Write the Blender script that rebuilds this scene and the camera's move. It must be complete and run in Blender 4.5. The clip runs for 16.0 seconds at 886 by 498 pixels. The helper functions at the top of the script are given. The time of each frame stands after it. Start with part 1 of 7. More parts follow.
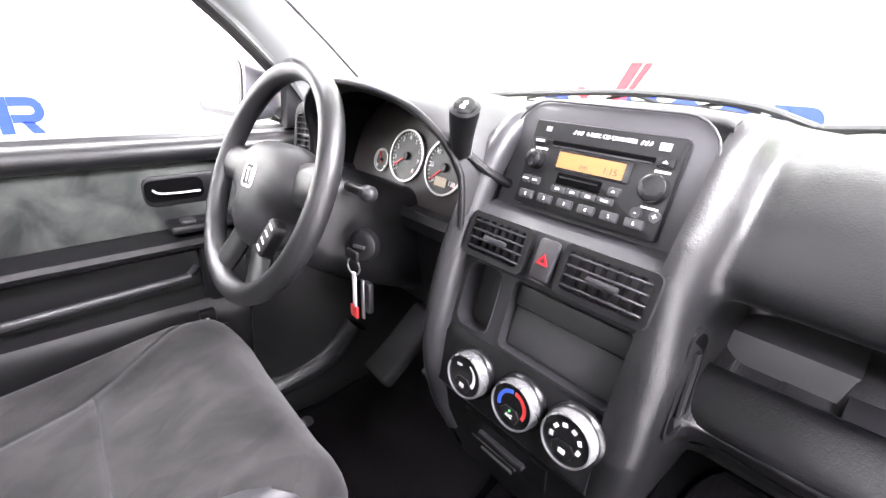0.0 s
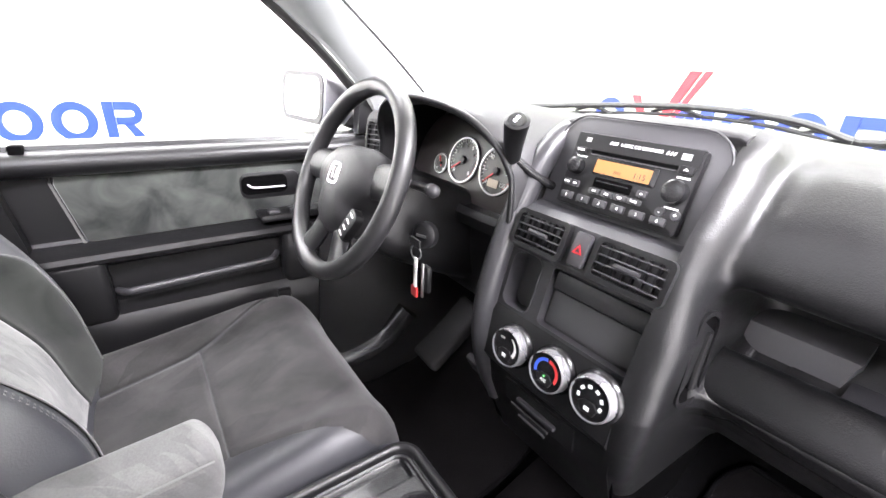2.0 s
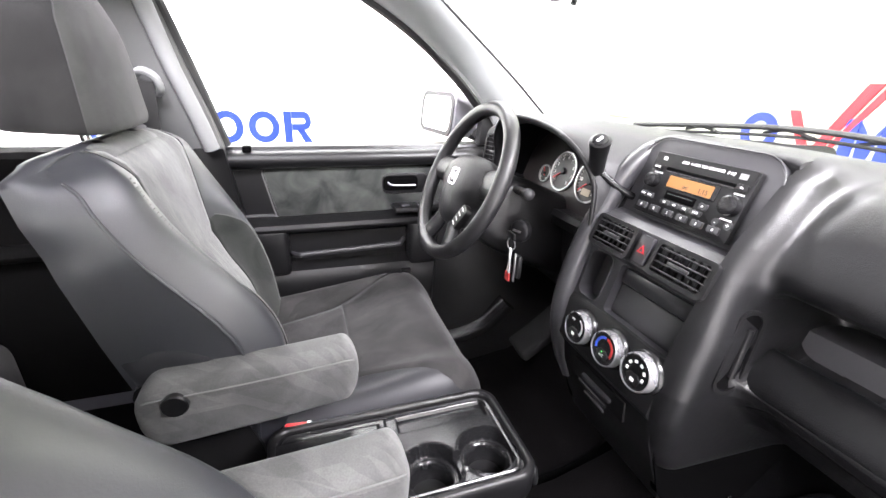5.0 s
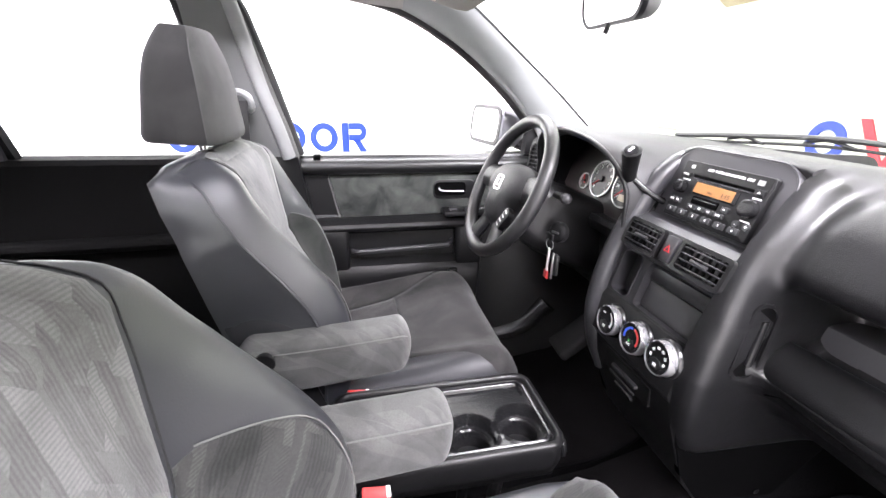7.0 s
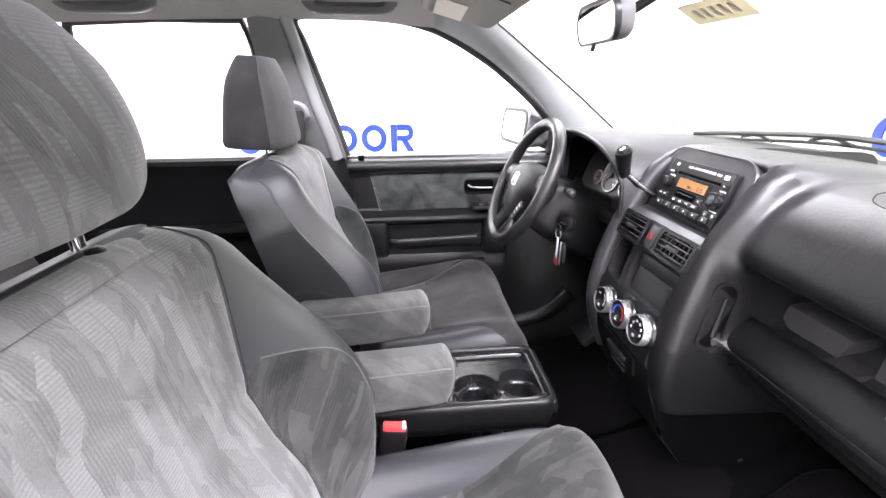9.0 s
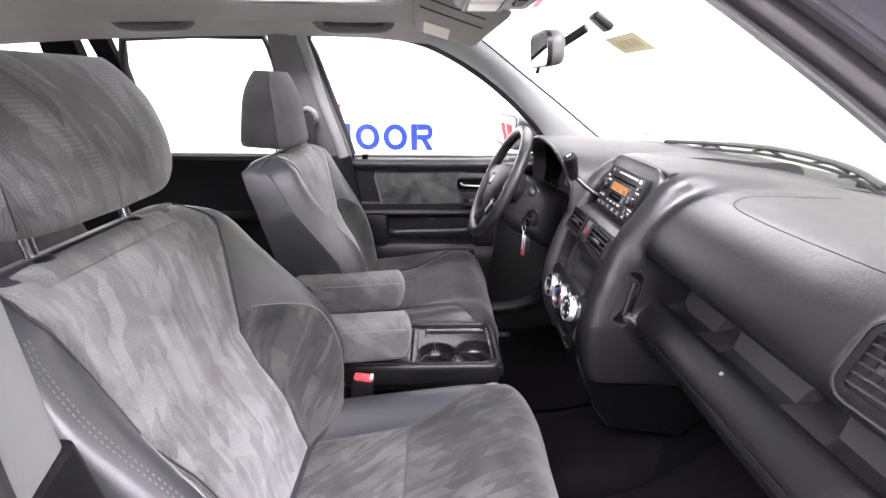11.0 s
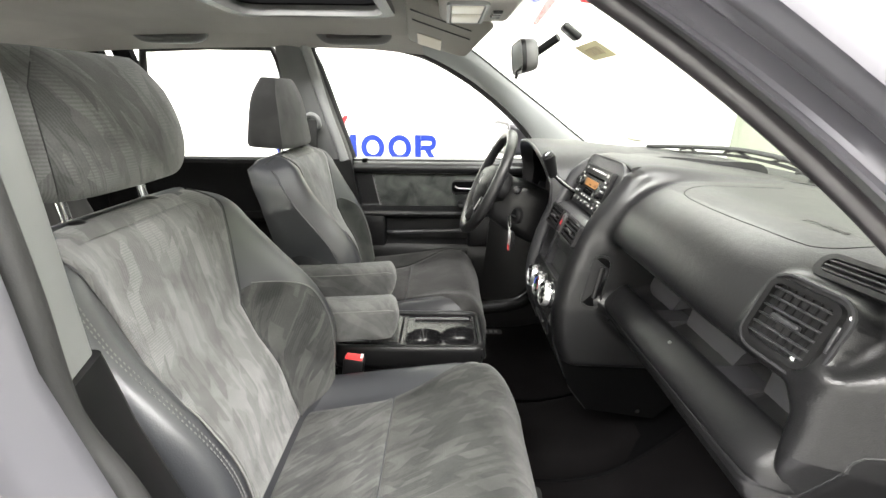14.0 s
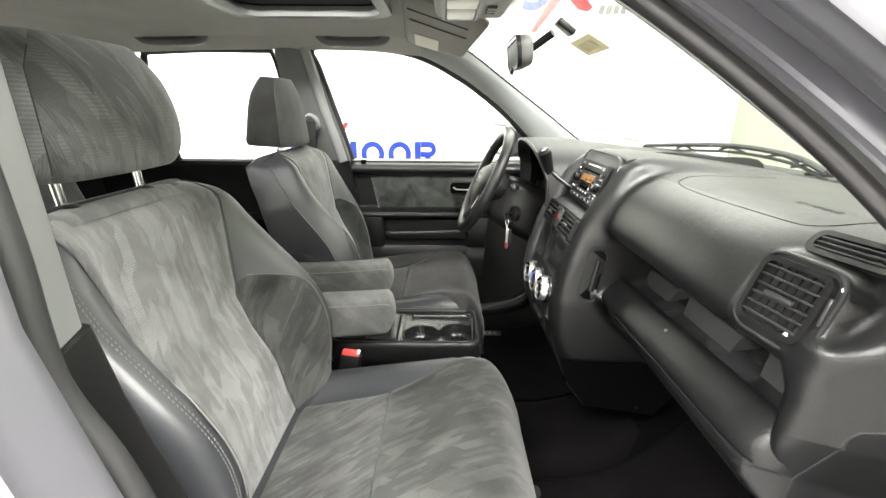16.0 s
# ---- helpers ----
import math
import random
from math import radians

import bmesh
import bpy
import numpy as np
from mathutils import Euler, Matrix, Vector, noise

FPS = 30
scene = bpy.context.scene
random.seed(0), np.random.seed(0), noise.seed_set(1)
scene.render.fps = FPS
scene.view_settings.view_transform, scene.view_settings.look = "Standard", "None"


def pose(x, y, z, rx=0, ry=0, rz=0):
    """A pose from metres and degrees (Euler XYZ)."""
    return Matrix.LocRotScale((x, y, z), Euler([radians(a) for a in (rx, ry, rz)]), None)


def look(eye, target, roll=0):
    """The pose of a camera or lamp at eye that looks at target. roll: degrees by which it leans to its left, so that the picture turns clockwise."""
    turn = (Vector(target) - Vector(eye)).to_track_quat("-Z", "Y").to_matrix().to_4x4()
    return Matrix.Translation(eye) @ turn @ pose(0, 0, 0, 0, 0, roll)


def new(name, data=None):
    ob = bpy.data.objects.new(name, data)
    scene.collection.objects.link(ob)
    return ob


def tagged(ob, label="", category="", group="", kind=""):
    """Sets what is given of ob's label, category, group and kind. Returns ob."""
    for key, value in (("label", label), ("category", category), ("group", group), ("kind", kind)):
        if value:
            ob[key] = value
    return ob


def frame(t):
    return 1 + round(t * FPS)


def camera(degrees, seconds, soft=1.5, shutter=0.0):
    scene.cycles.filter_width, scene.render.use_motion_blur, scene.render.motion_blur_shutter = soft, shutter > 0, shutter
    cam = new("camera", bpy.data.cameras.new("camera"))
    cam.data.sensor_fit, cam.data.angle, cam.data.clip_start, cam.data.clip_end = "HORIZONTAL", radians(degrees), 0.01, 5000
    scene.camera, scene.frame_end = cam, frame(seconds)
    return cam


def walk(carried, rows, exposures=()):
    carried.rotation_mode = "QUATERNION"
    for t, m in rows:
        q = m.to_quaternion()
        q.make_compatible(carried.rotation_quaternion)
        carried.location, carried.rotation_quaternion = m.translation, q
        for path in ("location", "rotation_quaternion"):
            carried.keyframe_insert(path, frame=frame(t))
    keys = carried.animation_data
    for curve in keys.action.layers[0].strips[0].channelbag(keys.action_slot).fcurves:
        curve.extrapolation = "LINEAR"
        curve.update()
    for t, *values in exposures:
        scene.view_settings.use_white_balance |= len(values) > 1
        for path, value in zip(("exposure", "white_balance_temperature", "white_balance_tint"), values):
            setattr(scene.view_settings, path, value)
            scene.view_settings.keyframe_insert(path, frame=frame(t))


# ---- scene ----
cam = camera(93.2, 16.0)
PATH = [
    (0, (0.216, 0.137, 1.256), (-1.131, 1.392, 0.475), 2.8),
    (0.5, (0.237, 0.119, 1.259), (-1.137, 1.347, 0.483), 2.9),
    (1, (0.25, 0.104, 1.261), (-1.156, 1.297, 0.485), 2.8),
    (1.5, (0.263, 0.088, 1.268), (-1.182, 1.233, 0.493), 2.8),
    (2, (0.283, 0.068, 1.272), (-1.206, 1.16, 0.503), 2.8),
    (2.5, (0.305, 0.05, 1.277), (-1.229, 1.082, 0.513), 2.7),
    (3, (0.331, 0.035, 1.281), (-1.256, 1.0, 0.539), 2.8),
    (3.5, (0.362, 0.027, 1.286), (-1.27, 0.915, 0.547), 2.3),
    (5.8, (0.464, 0.015, 1.305), (-1.32, 0.535, 0.566), 2.2),
    (6, (0.469, 0.0, 1.302), (-1.321, 0.517, 0.576), 2.1),
    (6.5, (0.498, -0.008, 1.306), (-1.31, 0.449, 0.583), 1.8),
    (7, (0.535, -0.006, 1.315), (-1.288, 0.394, 0.596), 1.4),
    (7.5, (0.568, 0.005, 1.319), (-1.266, 0.351, 0.6), 0.9),
    (8, (0.598, 0.01, 1.327), (-1.244, 0.297, 0.603), 0.4),
    (8.5, (0.636, 0.013, 1.331), (-1.214, 0.24, 0.605), -0.0),
    (9, (0.682, 0.037, 1.341), (-1.174, 0.203, 0.613), -0.3),
    (9.2, (0.703, 0.061, 1.347), (-1.153, 0.19, 0.613), -0.7),
    (11.3, (0.861, 0.161, 1.374), (-1.001, 0.188, 0.644), 0.5),
    (11.5, (0.87, 0.164, 1.371), (-0.995, 0.191, 0.649), 0.6),
    (12, (0.889, 0.173, 1.366), (-0.979, 0.193, 0.65), 0.6),
    (12.5, (0.905, 0.179, 1.362), (-0.965, 0.194, 0.655), 0.6),
    (13, (0.92, 0.186, 1.36), (-0.955, 0.195, 0.664), 0.5),
    (13.5, (0.931, 0.193, 1.357), (-0.948, 0.197, 0.671), 0.6),
    (14, (0.936, 0.204, 1.35), (-0.947, 0.204, 0.675), 0.6),
    (14.5, (0.94, 0.213, 1.341), (-0.947, 0.211, 0.677), 0.6),
    (15, (0.943, 0.213, 1.333), (-0.948, 0.21, 0.68), 0.6),
    (15.5, (0.944, 0.21, 1.326), (-0.95, 0.206, 0.684), 0.5),
    (16, (0.947, 0.214, 1.319), (-0.95, 0.209, 0.686), 0.4),
]
walk(cam, [(t, look(eye, target, roll)) for t, eye, target, roll in PATH],
     [(0.0, 1.15, 6150, 23), (3.5, 0.72, 6200, 21), (7.0, 0.48, 6150, 23), (9.0, 0.30, 6100, 25), (12.0, -0.02, 6250, 27), (13.0, -0.08, 6400, 17), (14.0, -0.10, 6550, 11), (16.0, -0.12, 6600, 9)])

# ---- light ----
world = bpy.data.worlds.new("world")
scene.world = world
world.use_nodes = True
world.node_tree.nodes["Background"].inputs[0].default_value = (1.0, 0.98, 0.96, 1)
world.node_tree.nodes["Background"].inputs[1].default_value = 0.08


def area_lamp(name, m, sx, sy, watts, color=(1, 0.985, 0.96)):
    lamp = bpy.data.lights.new(name, "AREA")
    lamp.shape, lamp.size, lamp.size_y, lamp.energy, lamp.color = "RECTANGLE", sx, sy, watts, color
    ob = new(name, lamp)
    ob.matrix_world = m
    return ob


# unseen area lamps added under the booth ceiling, on all four sides of the car
area_lamp("added_lamp_left", pose(-2.1, 0.0, 3.3, 0, -10, 0), 1.2, 5.0, 260)
area_lamp("added_lamp_right", pose(2.0, -0.2, 3.25, 0, 18, 0), 1.0, 5.0, 1040)
area_lamp("added_lamp_front", pose(0.0, 2.5, 3.1, -38, 0, 0), 3.4, 0.8, 50)
area_lamp("added_lamp_rear", pose(0.0, -3.2, 3.0, 40, 0, 0), 3.4, 1.0, 470)

# ---- materials ----


def material(name, color, rough=0.5, metal=0.0, grain=0.0, grain_scale=900.0, stain=0.12, stain_scale=6.0, sheen=0.0, spec=0.5, coat=0.0, two=None, rough_var=0.08, wrinkle=0.0):
    """A surface with grain (bump) and uneven tone and gloss at a larger scale."""
    m = bpy.data.materials.new(name)
    m.use_nodes = True
    nt = m.node_tree
    b = nt.nodes["Principled BSDF"]
    b.inputs["Roughness"].default_value = rough
    b.inputs["Metallic"].default_value = metal
    b.inputs["Specular IOR Level"].default_value = spec
    b.inputs["Sheen Weight"].default_value = sheen
    b.inputs["Coat Weight"].default_value = coat
    tc = nt.nodes.new("ShaderNodeTexCoord")
    n1 = nt.nodes.new("ShaderNodeTexNoise")
    n1.inputs["Scale"].default_value, n1.inputs["Detail"].default_value = stain_scale, 5
    nt.links.new(tc.outputs["Object"], n1.inputs["Vector"])
    ramp = nt.nodes.new("ShaderNodeMix")
    ramp.data_type = "RGBA"
    c2 = two or tuple(c * (1 - stain * 2) for c in color)
    c1 = color if two else tuple(min(1, c * (1 + stain)) for c in color)
    ramp.inputs[6].default_value, ramp.inputs[7].default_value = (*c2, 1), (*c1, 1)
    nt.links.new(n1.outputs["Fac"], ramp.inputs[0])
    nt.links.new(ramp.outputs[2], b.inputs["Base Color"])
    mr = nt.nodes.new("ShaderNodeMapRange")
    mr.inputs[3].default_value, mr.inputs[4].default_value = max(0.02, rough - rough_var), min(1, rough + rough_var)
    nt.links.new(n1.outputs["Fac"], mr.inputs[0])
    nt.links.new(mr.outputs[0], b.inputs["Roughness"])
    if grain:
        n2 = nt.nodes.new("ShaderNodeTexNoise")
        n2.inputs["Scale"].default_value, n2.inputs["Detail"].default_value = grain_scale, 2
        nt.links.new(tc.outputs["Object"], n2.inputs["Vector"])
        bump = nt.nodes.new("ShaderNodeBump")
        bump.inputs["Strength"].default_value, bump.inputs["Distance"].default_value = grain, 0.001
        nt.links.new(n2.outputs["Fac"], bump.inputs["Height"])
        nt.links.new(bump.outputs[0], b.inputs["Normal"])
        if wrinkle:
            n3 = nt.nodes.new("ShaderNodeTexNoise")
            n3.inputs["Scale"].default_value, n3.inputs["Detail"].default_value, n3.inputs["Distortion"].default_value = 55, 4, 1.2
            nt.links.new(tc.outputs["Object"], n3.inputs["Vector"])
            fold = nt.nodes.new("ShaderNodeBump")
            fold.inputs["Strength"].default_value, fold.inputs["Distance"].default_value = wrinkle, 0.004
            nt.links.new(n3.outputs["Fac"], fold.inputs["Height"])
            nt.links.new(fold.outputs[0], bump.inputs["Normal"])
    return m


def pattern_cloth(name, dark, mid, light, size=(0.0075, 0.045), skew=-0.10, sheen=0.3, cloud=(11, 0.62, 1.35), ribs=0.13):
    """Velour with upright jagged patches in three greys, some of them ribbed, brushed cloudy by use."""
    m = material(name, mid, 0.92, sheen=sheen, spec=0.15, grain=0.35, grain_scale=1400)
    nt = m.node_tree
    b = nt.nodes["Principled BSDF"]
    tc = nt.nodes["Texture Coordinate"]

    def math_node(op, a, c=None, d=None):
        n = nt.nodes.new("ShaderNodeMath")
        n.operation = op
        for i, q in enumerate((a, c, d)):
            if q is None:
                continue
            if isinstance(q, (int, float)):
                n.inputs[i].default_value = q
            else:
                nt.links.new(q, n.inputs[i])
        return n.outputs[0]

    def noise_2d(x, y):
        cb, wn = nt.nodes.new("ShaderNodeCombineXYZ"), nt.nodes.new("ShaderNodeTexWhiteNoise")
        wn.noise_dimensions = "2D"
        nt.links.new(x, cb.inputs[0])
        if isinstance(y, (int, float)):
            cb.inputs[1].default_value = y
        else:
            nt.links.new(y, cb.inputs[1])
        nt.links.new(cb.outputs[0], wn.inputs["Vector"])
        return wn.outputs["Value"]

    sep = nt.nodes.new("ShaderNodeSeparateXYZ")
    nt.links.new(tc.outputs["UV"], sep.inputs[0])
    wob = nt.nodes.new("ShaderNodeTexNoise")
    wob.inputs["Scale"].default_value, wob.inputs["Detail"].default_value = 60, 2
    nt.links.new(tc.outputs["Object"], wob.inputs["Vector"])
    wobble = math_node("MULTIPLY", math_node("SUBTRACT", wob.outputs["Fac"], 0.5), 0.003)
    along = sep.outputs[1]
    over = math_node("ADD", sep.outputs[0], wobble)
    over = math_node("MULTIPLY_ADD", along, skew, over)

    def patches(w, h, seed):
        """Columns of patches whose ends are cut at a slant."""
        uu = math_node("DIVIDE", over, w)
        col = math_node("FLOOR", uu)
        fu = math_node("SUBTRACT", uu, col)
        shift = noise_2d(col, seed)
        lean = math_node("SUBTRACT", math_node("MULTIPLY", math_node("GREATER_THAN", noise_2d(col, seed + 3.0), 0.5), 2.0), 1.0)
        vv = math_node("ADD", math_node("DIVIDE", along, h), math_node("MULTIPLY", shift, 9.0))
        vv = math_node("ADD", vv, math_node("MULTIPLY", math_node("MULTIPLY", fu, lean), 1.1 * w / h))
        return noise_2d(col, math_node("FLOOR", vv))

    fine, wide = patches(size[0], size[1], 1.0), patches(size[0] * 2.3, size[1] * 1.25, 11.0)
    tone = math_node("ADD", math_node("MULTIPLY", fine, 0.42), math_node("MULTIPLY", wide, 0.58))
    cr = nt.nodes.new("ShaderNodeValToRGB")
    cr.color_ramp.interpolation = "CONSTANT"
    e = cr.color_ramp.elements
    e[0].position, e[0].color = 0.0, (*dark, 1)
    e[1].position, e[1].color = 0.40, (*mid, 1)
    e2 = e.new(0.62)
    e2.color = (*light, 1)
    nt.links.new(tone, cr.inputs[0])
    brush = nt.nodes.new("ShaderNodeTexNoise")
    brush.inputs["Scale"].default_value, brush.inputs["Detail"].default_value, brush.inputs["Distortion"].default_value = cloud[0], 4, 0.5
    nt.links.new(tc.outputs["Object"], brush.inputs["Vector"])
    mr = nt.nodes.new("ShaderNodeMapRange")
    mr.inputs[1].default_value, mr.inputs[2].default_value = 0.3, 0.7
    mr.inputs[3].default_value, mr.inputs[4].default_value = cloud[1], cloud[2]
    nt.links.new(brush.outputs["Fac"], mr.inputs[0])
    # upright ribs of the weave, strong in some patches only
    up_lines = math_node("SINE", math_node("MULTIPLY", over, 2 * math.pi / 0.0034))
    level_lines = math_node("SINE", math_node("MULTIPLY", along, 2 * math.pi / 0.0034))
    both = math_node("ADD", math_node("MULTIPLY", up_lines, math_node("LESS_THAN", tone, 0.46)), math_node("MULTIPLY", level_lines, math_node("GREATER_THAN", tone, 0.60)))
    rib = math_node("MULTIPLY_ADD", both, ribs, 1.0)
    fuzz = nt.nodes.new("ShaderNodeTexNoise")
    fuzz.inputs["Scale"].default_value, fuzz.inputs["Detail"].default_value = 500, 2
    nt.links.new(tc.outputs["Object"], fuzz.inputs["Vector"])
    fz = math_node("MULTIPLY_ADD", fuzz.outputs["Fac"], 0.5, 0.75)
    factor = math_node("MULTIPLY", math_node("MULTIPLY", mr.outputs[0], rib), fz)
    mul = nt.nodes.new("ShaderNodeMix")
    mul.data_type, mul.blend_type = "RGBA", "MULTIPLY"
    mul.inputs[0].default_value = 1
    nt.links.new(cr.outputs[0], mul.inputs[6])
    nt.links.new(factor, mul.inputs[7])
    nt.links.new(mul.outputs[2], b.inputs["Base Color"])
    return m


def suede(name, dark, light, scale=7.0, sheen=0.12):
    """Plain velour with cloudy brush marks."""
    m = material(name, light, 0.95, sheen=sheen, spec=0.12, grain=0.3, grain_scale=1500, two=dark, stain_scale=scale)
    nt = m.node_tree
    noise_node = nt.nodes["Noise Texture"]
    noise_node.inputs["Distortion"].default_value = 0.6
    mix = nt.nodes["Mix"]
    mr = nt.nodes.new("ShaderNodeMapRange")
    mr.inputs[1].default_value, mr.inputs[2].default_value = 0.32, 0.68
    nt.links.new(noise_node.outputs["Fac"], mr.inputs[0])
    nt.links.new(mr.outputs[0], mix.inputs[0])
    return m


def glass(name, tint=(0.97, 0.99, 0.97), gloss=0.35):
    """Thin clear pane: lets light straight through, with a reflection that grows at a slant."""
    m = bpy.data.materials.new(name)
    m.use_nodes = True
    nt = m.node_tree
    nt.nodes.remove(nt.nodes["Principled BSDF"])
    tr, gl, lw, pw, ma, mx = (nt.nodes.new("ShaderNode" + k) for k in ("BsdfTransparent", "BsdfGlossy", "LayerWeight", "Math", "Math", "MixShader"))
    tr.inputs[0].default_value = (*tint, 1)
    gl.inputs["Roughness"].default_value = 0.01
    lw.inputs[0].default_value = 0.5
    pw.operation, ma.operation = "POWER", "MULTIPLY_ADD"
    pw.inputs[1].default_value = 4.0
    ma.inputs[1].default_value, ma.inputs[2].default_value = gloss, 0.02
    nt.links.new(lw.outputs["Facing"], pw.inputs[0])
    nt.links.new(pw.outputs[0], ma.inputs[0])
    nt.links.new(ma.outputs[0], mx.inputs[0])
    nt.links.new(tr.outputs[0], mx.inputs[1])
    nt.links.new(gl.outputs[0], mx.inputs[2])
    nt.links.new(mx.outputs[0], nt.nodes["Material Output"].inputs[0])
    return m


def glowing(name, color, strength):
    m = material(name, tuple(c * 0.3 for c in color), 0.4)
    b = m.node_tree.nodes["Principled BSDF"]
    b.inputs["Emission Color"].default_value = (*color, 1)
    b.inputs["Emission Strength"].default_value = strength
    return m


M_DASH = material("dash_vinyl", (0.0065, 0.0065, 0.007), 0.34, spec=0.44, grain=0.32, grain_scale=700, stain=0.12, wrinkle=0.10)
# duller than the dash vinyl, to keep bright reflections off the dash end
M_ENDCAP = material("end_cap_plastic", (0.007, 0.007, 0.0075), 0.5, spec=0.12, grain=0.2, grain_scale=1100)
# lighter, duller copy of the dash vinyl; light from above is in its colour
M_DECK = material("matt_lit_dash_vinyl", (0.013, 0.013, 0.0135), 0.47, spec=0.40, grain=0.35, grain_scale=700, stain=0.12, wrinkle=0.08)
M_PLASTIC = material("black_plastic", (0.008, 0.008, 0.0083), 0.32, spec=0.30, grain=0.2, grain_scale=1100)
M_SATIN = material("satin_dark_plastic", (0.030, 0.030, 0.032), 0.34, grain=0.12, grain_scale=1300)
M_GLOSS = material("smooth_black_plastic", (0.009, 0.009, 0.0095), 0.25)
# near-black plastic; the shade of recesses and footwell is put into its colour
M_DEEP = material("shade_black_plastic", (0.0022, 0.0022, 0.0023), 0.7, spec=0.015)
M_LEATHER = material("black_leather", (0.027, 0.0284, 0.0325), 0.41, spec=0.85, grain=0.16, grain_scale=500, stain=0.12, stain_scale=9)
M_WHEEL = material("wheel_leather", (0.014, 0.014, 0.0145), 0.36, grain=0.3, grain_scale=600, stain=0.15, stain_scale=12)
M_CLOTH = pattern_cloth("patterned_velour", (0.106, 0.107, 0.104), (0.130, 0.131, 0.127), (0.156, 0.157, 0.153), cloud=(11, 0.66, 1.25))
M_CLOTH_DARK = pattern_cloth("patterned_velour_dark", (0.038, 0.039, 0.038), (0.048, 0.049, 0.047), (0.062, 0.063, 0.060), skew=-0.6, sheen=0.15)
# darker copy for the passenger's front pad; its mottled shadow is in the colour
M_CLOTH_FRONT = pattern_cloth("shade_mottled_front_velour", (0.028, 0.029, 0.0275), (0.036, 0.037, 0.0345), (0.046, 0.047, 0.0445), skew=-0.35, sheen=0.15, cloud=(7, 0.5, 1.45))
# driver's seat velours: darker copies, with weaker light put into the colour
M_CLOTH_DRIVER = pattern_cloth("driver_insert_shaded_velour", (0.052, 0.055, 0.051), (0.064, 0.067, 0.062), (0.080, 0.084, 0.077), cloud=(9, 0.45, 1.6), ribs=0.06)
M_WING_DRIVER = suede("driver_wing_shaded_velour", (0.010, 0.0112, 0.0102), (0.030, 0.0325, 0.029), 12)
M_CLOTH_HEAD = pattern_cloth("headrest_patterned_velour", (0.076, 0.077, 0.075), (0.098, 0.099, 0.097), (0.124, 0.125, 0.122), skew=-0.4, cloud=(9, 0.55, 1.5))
# driver's cushion, again a shaded copy of the seat velour
M_SUEDE = pattern_cloth("driver_cushion_shaded_velour", (0.0155, 0.015, 0.0148), (0.0175, 0.017, 0.0166), (0.020, 0.0195, 0.019), (0.020, 0.06), 0.4, sheen=0.10, cloud=(7.5, 0.42, 1.85), ribs=0.0)
# driver's headrest velour as a shaded copy and a lit one for its front
M_HEAD = suede("headrest_shaded_velour", (0.0095, 0.0094, 0.0092), (0.020, 0.0198, 0.0193), 10)
M_HEAD_FRONT = suede("headrest_lit_front_velour", (0.018, 0.0185, 0.0172), (0.036, 0.037, 0.0345), 14)
M_SUEDE_REAR = suede("rear_velour", (0.03, 0.03, 0.03), (0.07, 0.07, 0.068))
M_SUEDE_DOOR = suede("door_velour", (0.011, 0.0122, 0.0118), (0.058, 0.063, 0.057), 13, 0.2)
M_ARM = pattern_cloth("armrest_velour", (0.076, 0.077, 0.075), (0.084, 0.085, 0.083), (0.098, 0.099, 0.096), (0.022, 0.035), 0.9, sheen=0.15, cloud=(13, 0.66, 1.35), ribs=0.0)
M_CARPET = material("black_carpet", (0.0045, 0.0045, 0.0048), 1.0, grain=1.0, grain_scale=450, stain=0.25, spec=0.0)
M_MAT = material("black_mat_carpet", (0.006, 0.0056, 0.0058), 1.0, grain=1.0, grain_scale=380, stain=0.3, stain_scale=14, spec=0.0, sheen=0.01)
M_LINER = material("headliner_cloth", (0.42, 0.405, 0.38), 0.95, grain=0.4, grain_scale=800, spec=0.1)
M_VISOR = material("visor_vinyl", (0.185, 0.172, 0.150), 0.7, grain=0.3, grain_scale=900)
# one grey trim plastic in three tones: middle, lit and shaded
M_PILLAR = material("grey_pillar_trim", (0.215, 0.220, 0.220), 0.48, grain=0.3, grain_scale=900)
M_PILLAR_LIT = material("lit_pillar_trim", (0.30, 0.312, 0.308), 0.58, spec=0.3, grain=0.3, grain_scale=900)
M_PILLAR_SHADED = material("shaded_pillar_trim", (0.095, 0.097, 0.096), 0.55, grain=0.3, grain_scale=900)
M_BODY = material("silver_paint", (0.175, 0.172, 0.192), 0.34, metal=0.5, coat=0.4, stain=0.03, grain=0.05, grain_scale=3000)
M_REARTRIM = material("rear_black_cloth", (0.006, 0.006, 0.006), 0.8, grain=0.4, grain_scale=600, spec=0.04)
M_RUBBER = material("black_rubber", (0.02, 0.02, 0.02), 0.7, grain=0.2)
M_CHROME = material("chrome", (0.75, 0.75, 0.76), 0.12, metal=1.0, stain=0.03, rough_var=0.04)
M_STEEL = material("satin_metal", (0.55, 0.55, 0.55), 0.3, metal=1.0, stain=0.05)
M_WALL = material("white_wall_paint", (0.86, 0.86, 0.83), 0.8, stain=0.02, stain_scale=1.5, grain=0.1, grain_scale=200)
M_CREAM = material("cream_wall_paint", (0.33, 0.352, 0.285), 0.8, stain=0.03, stain_scale=1.2, grain=0.1, grain_scale=200)
M_FLOORPAINT = material("grey_epoxy_floor", (0.40, 0.40, 0.39), 0.4, stain=0.08, stain_scale=2)
M_BLUE = material("blue_vinyl_sign", (0.001, 0.018, 0.22), 0.4, stain=0.05)
M_RED = material("red_vinyl_sign", (0.42, 0.006, 0.012), 0.4, stain=0.05)
M_REDP = material("red_plastic", (0.65, 0.05, 0.05), 0.35)
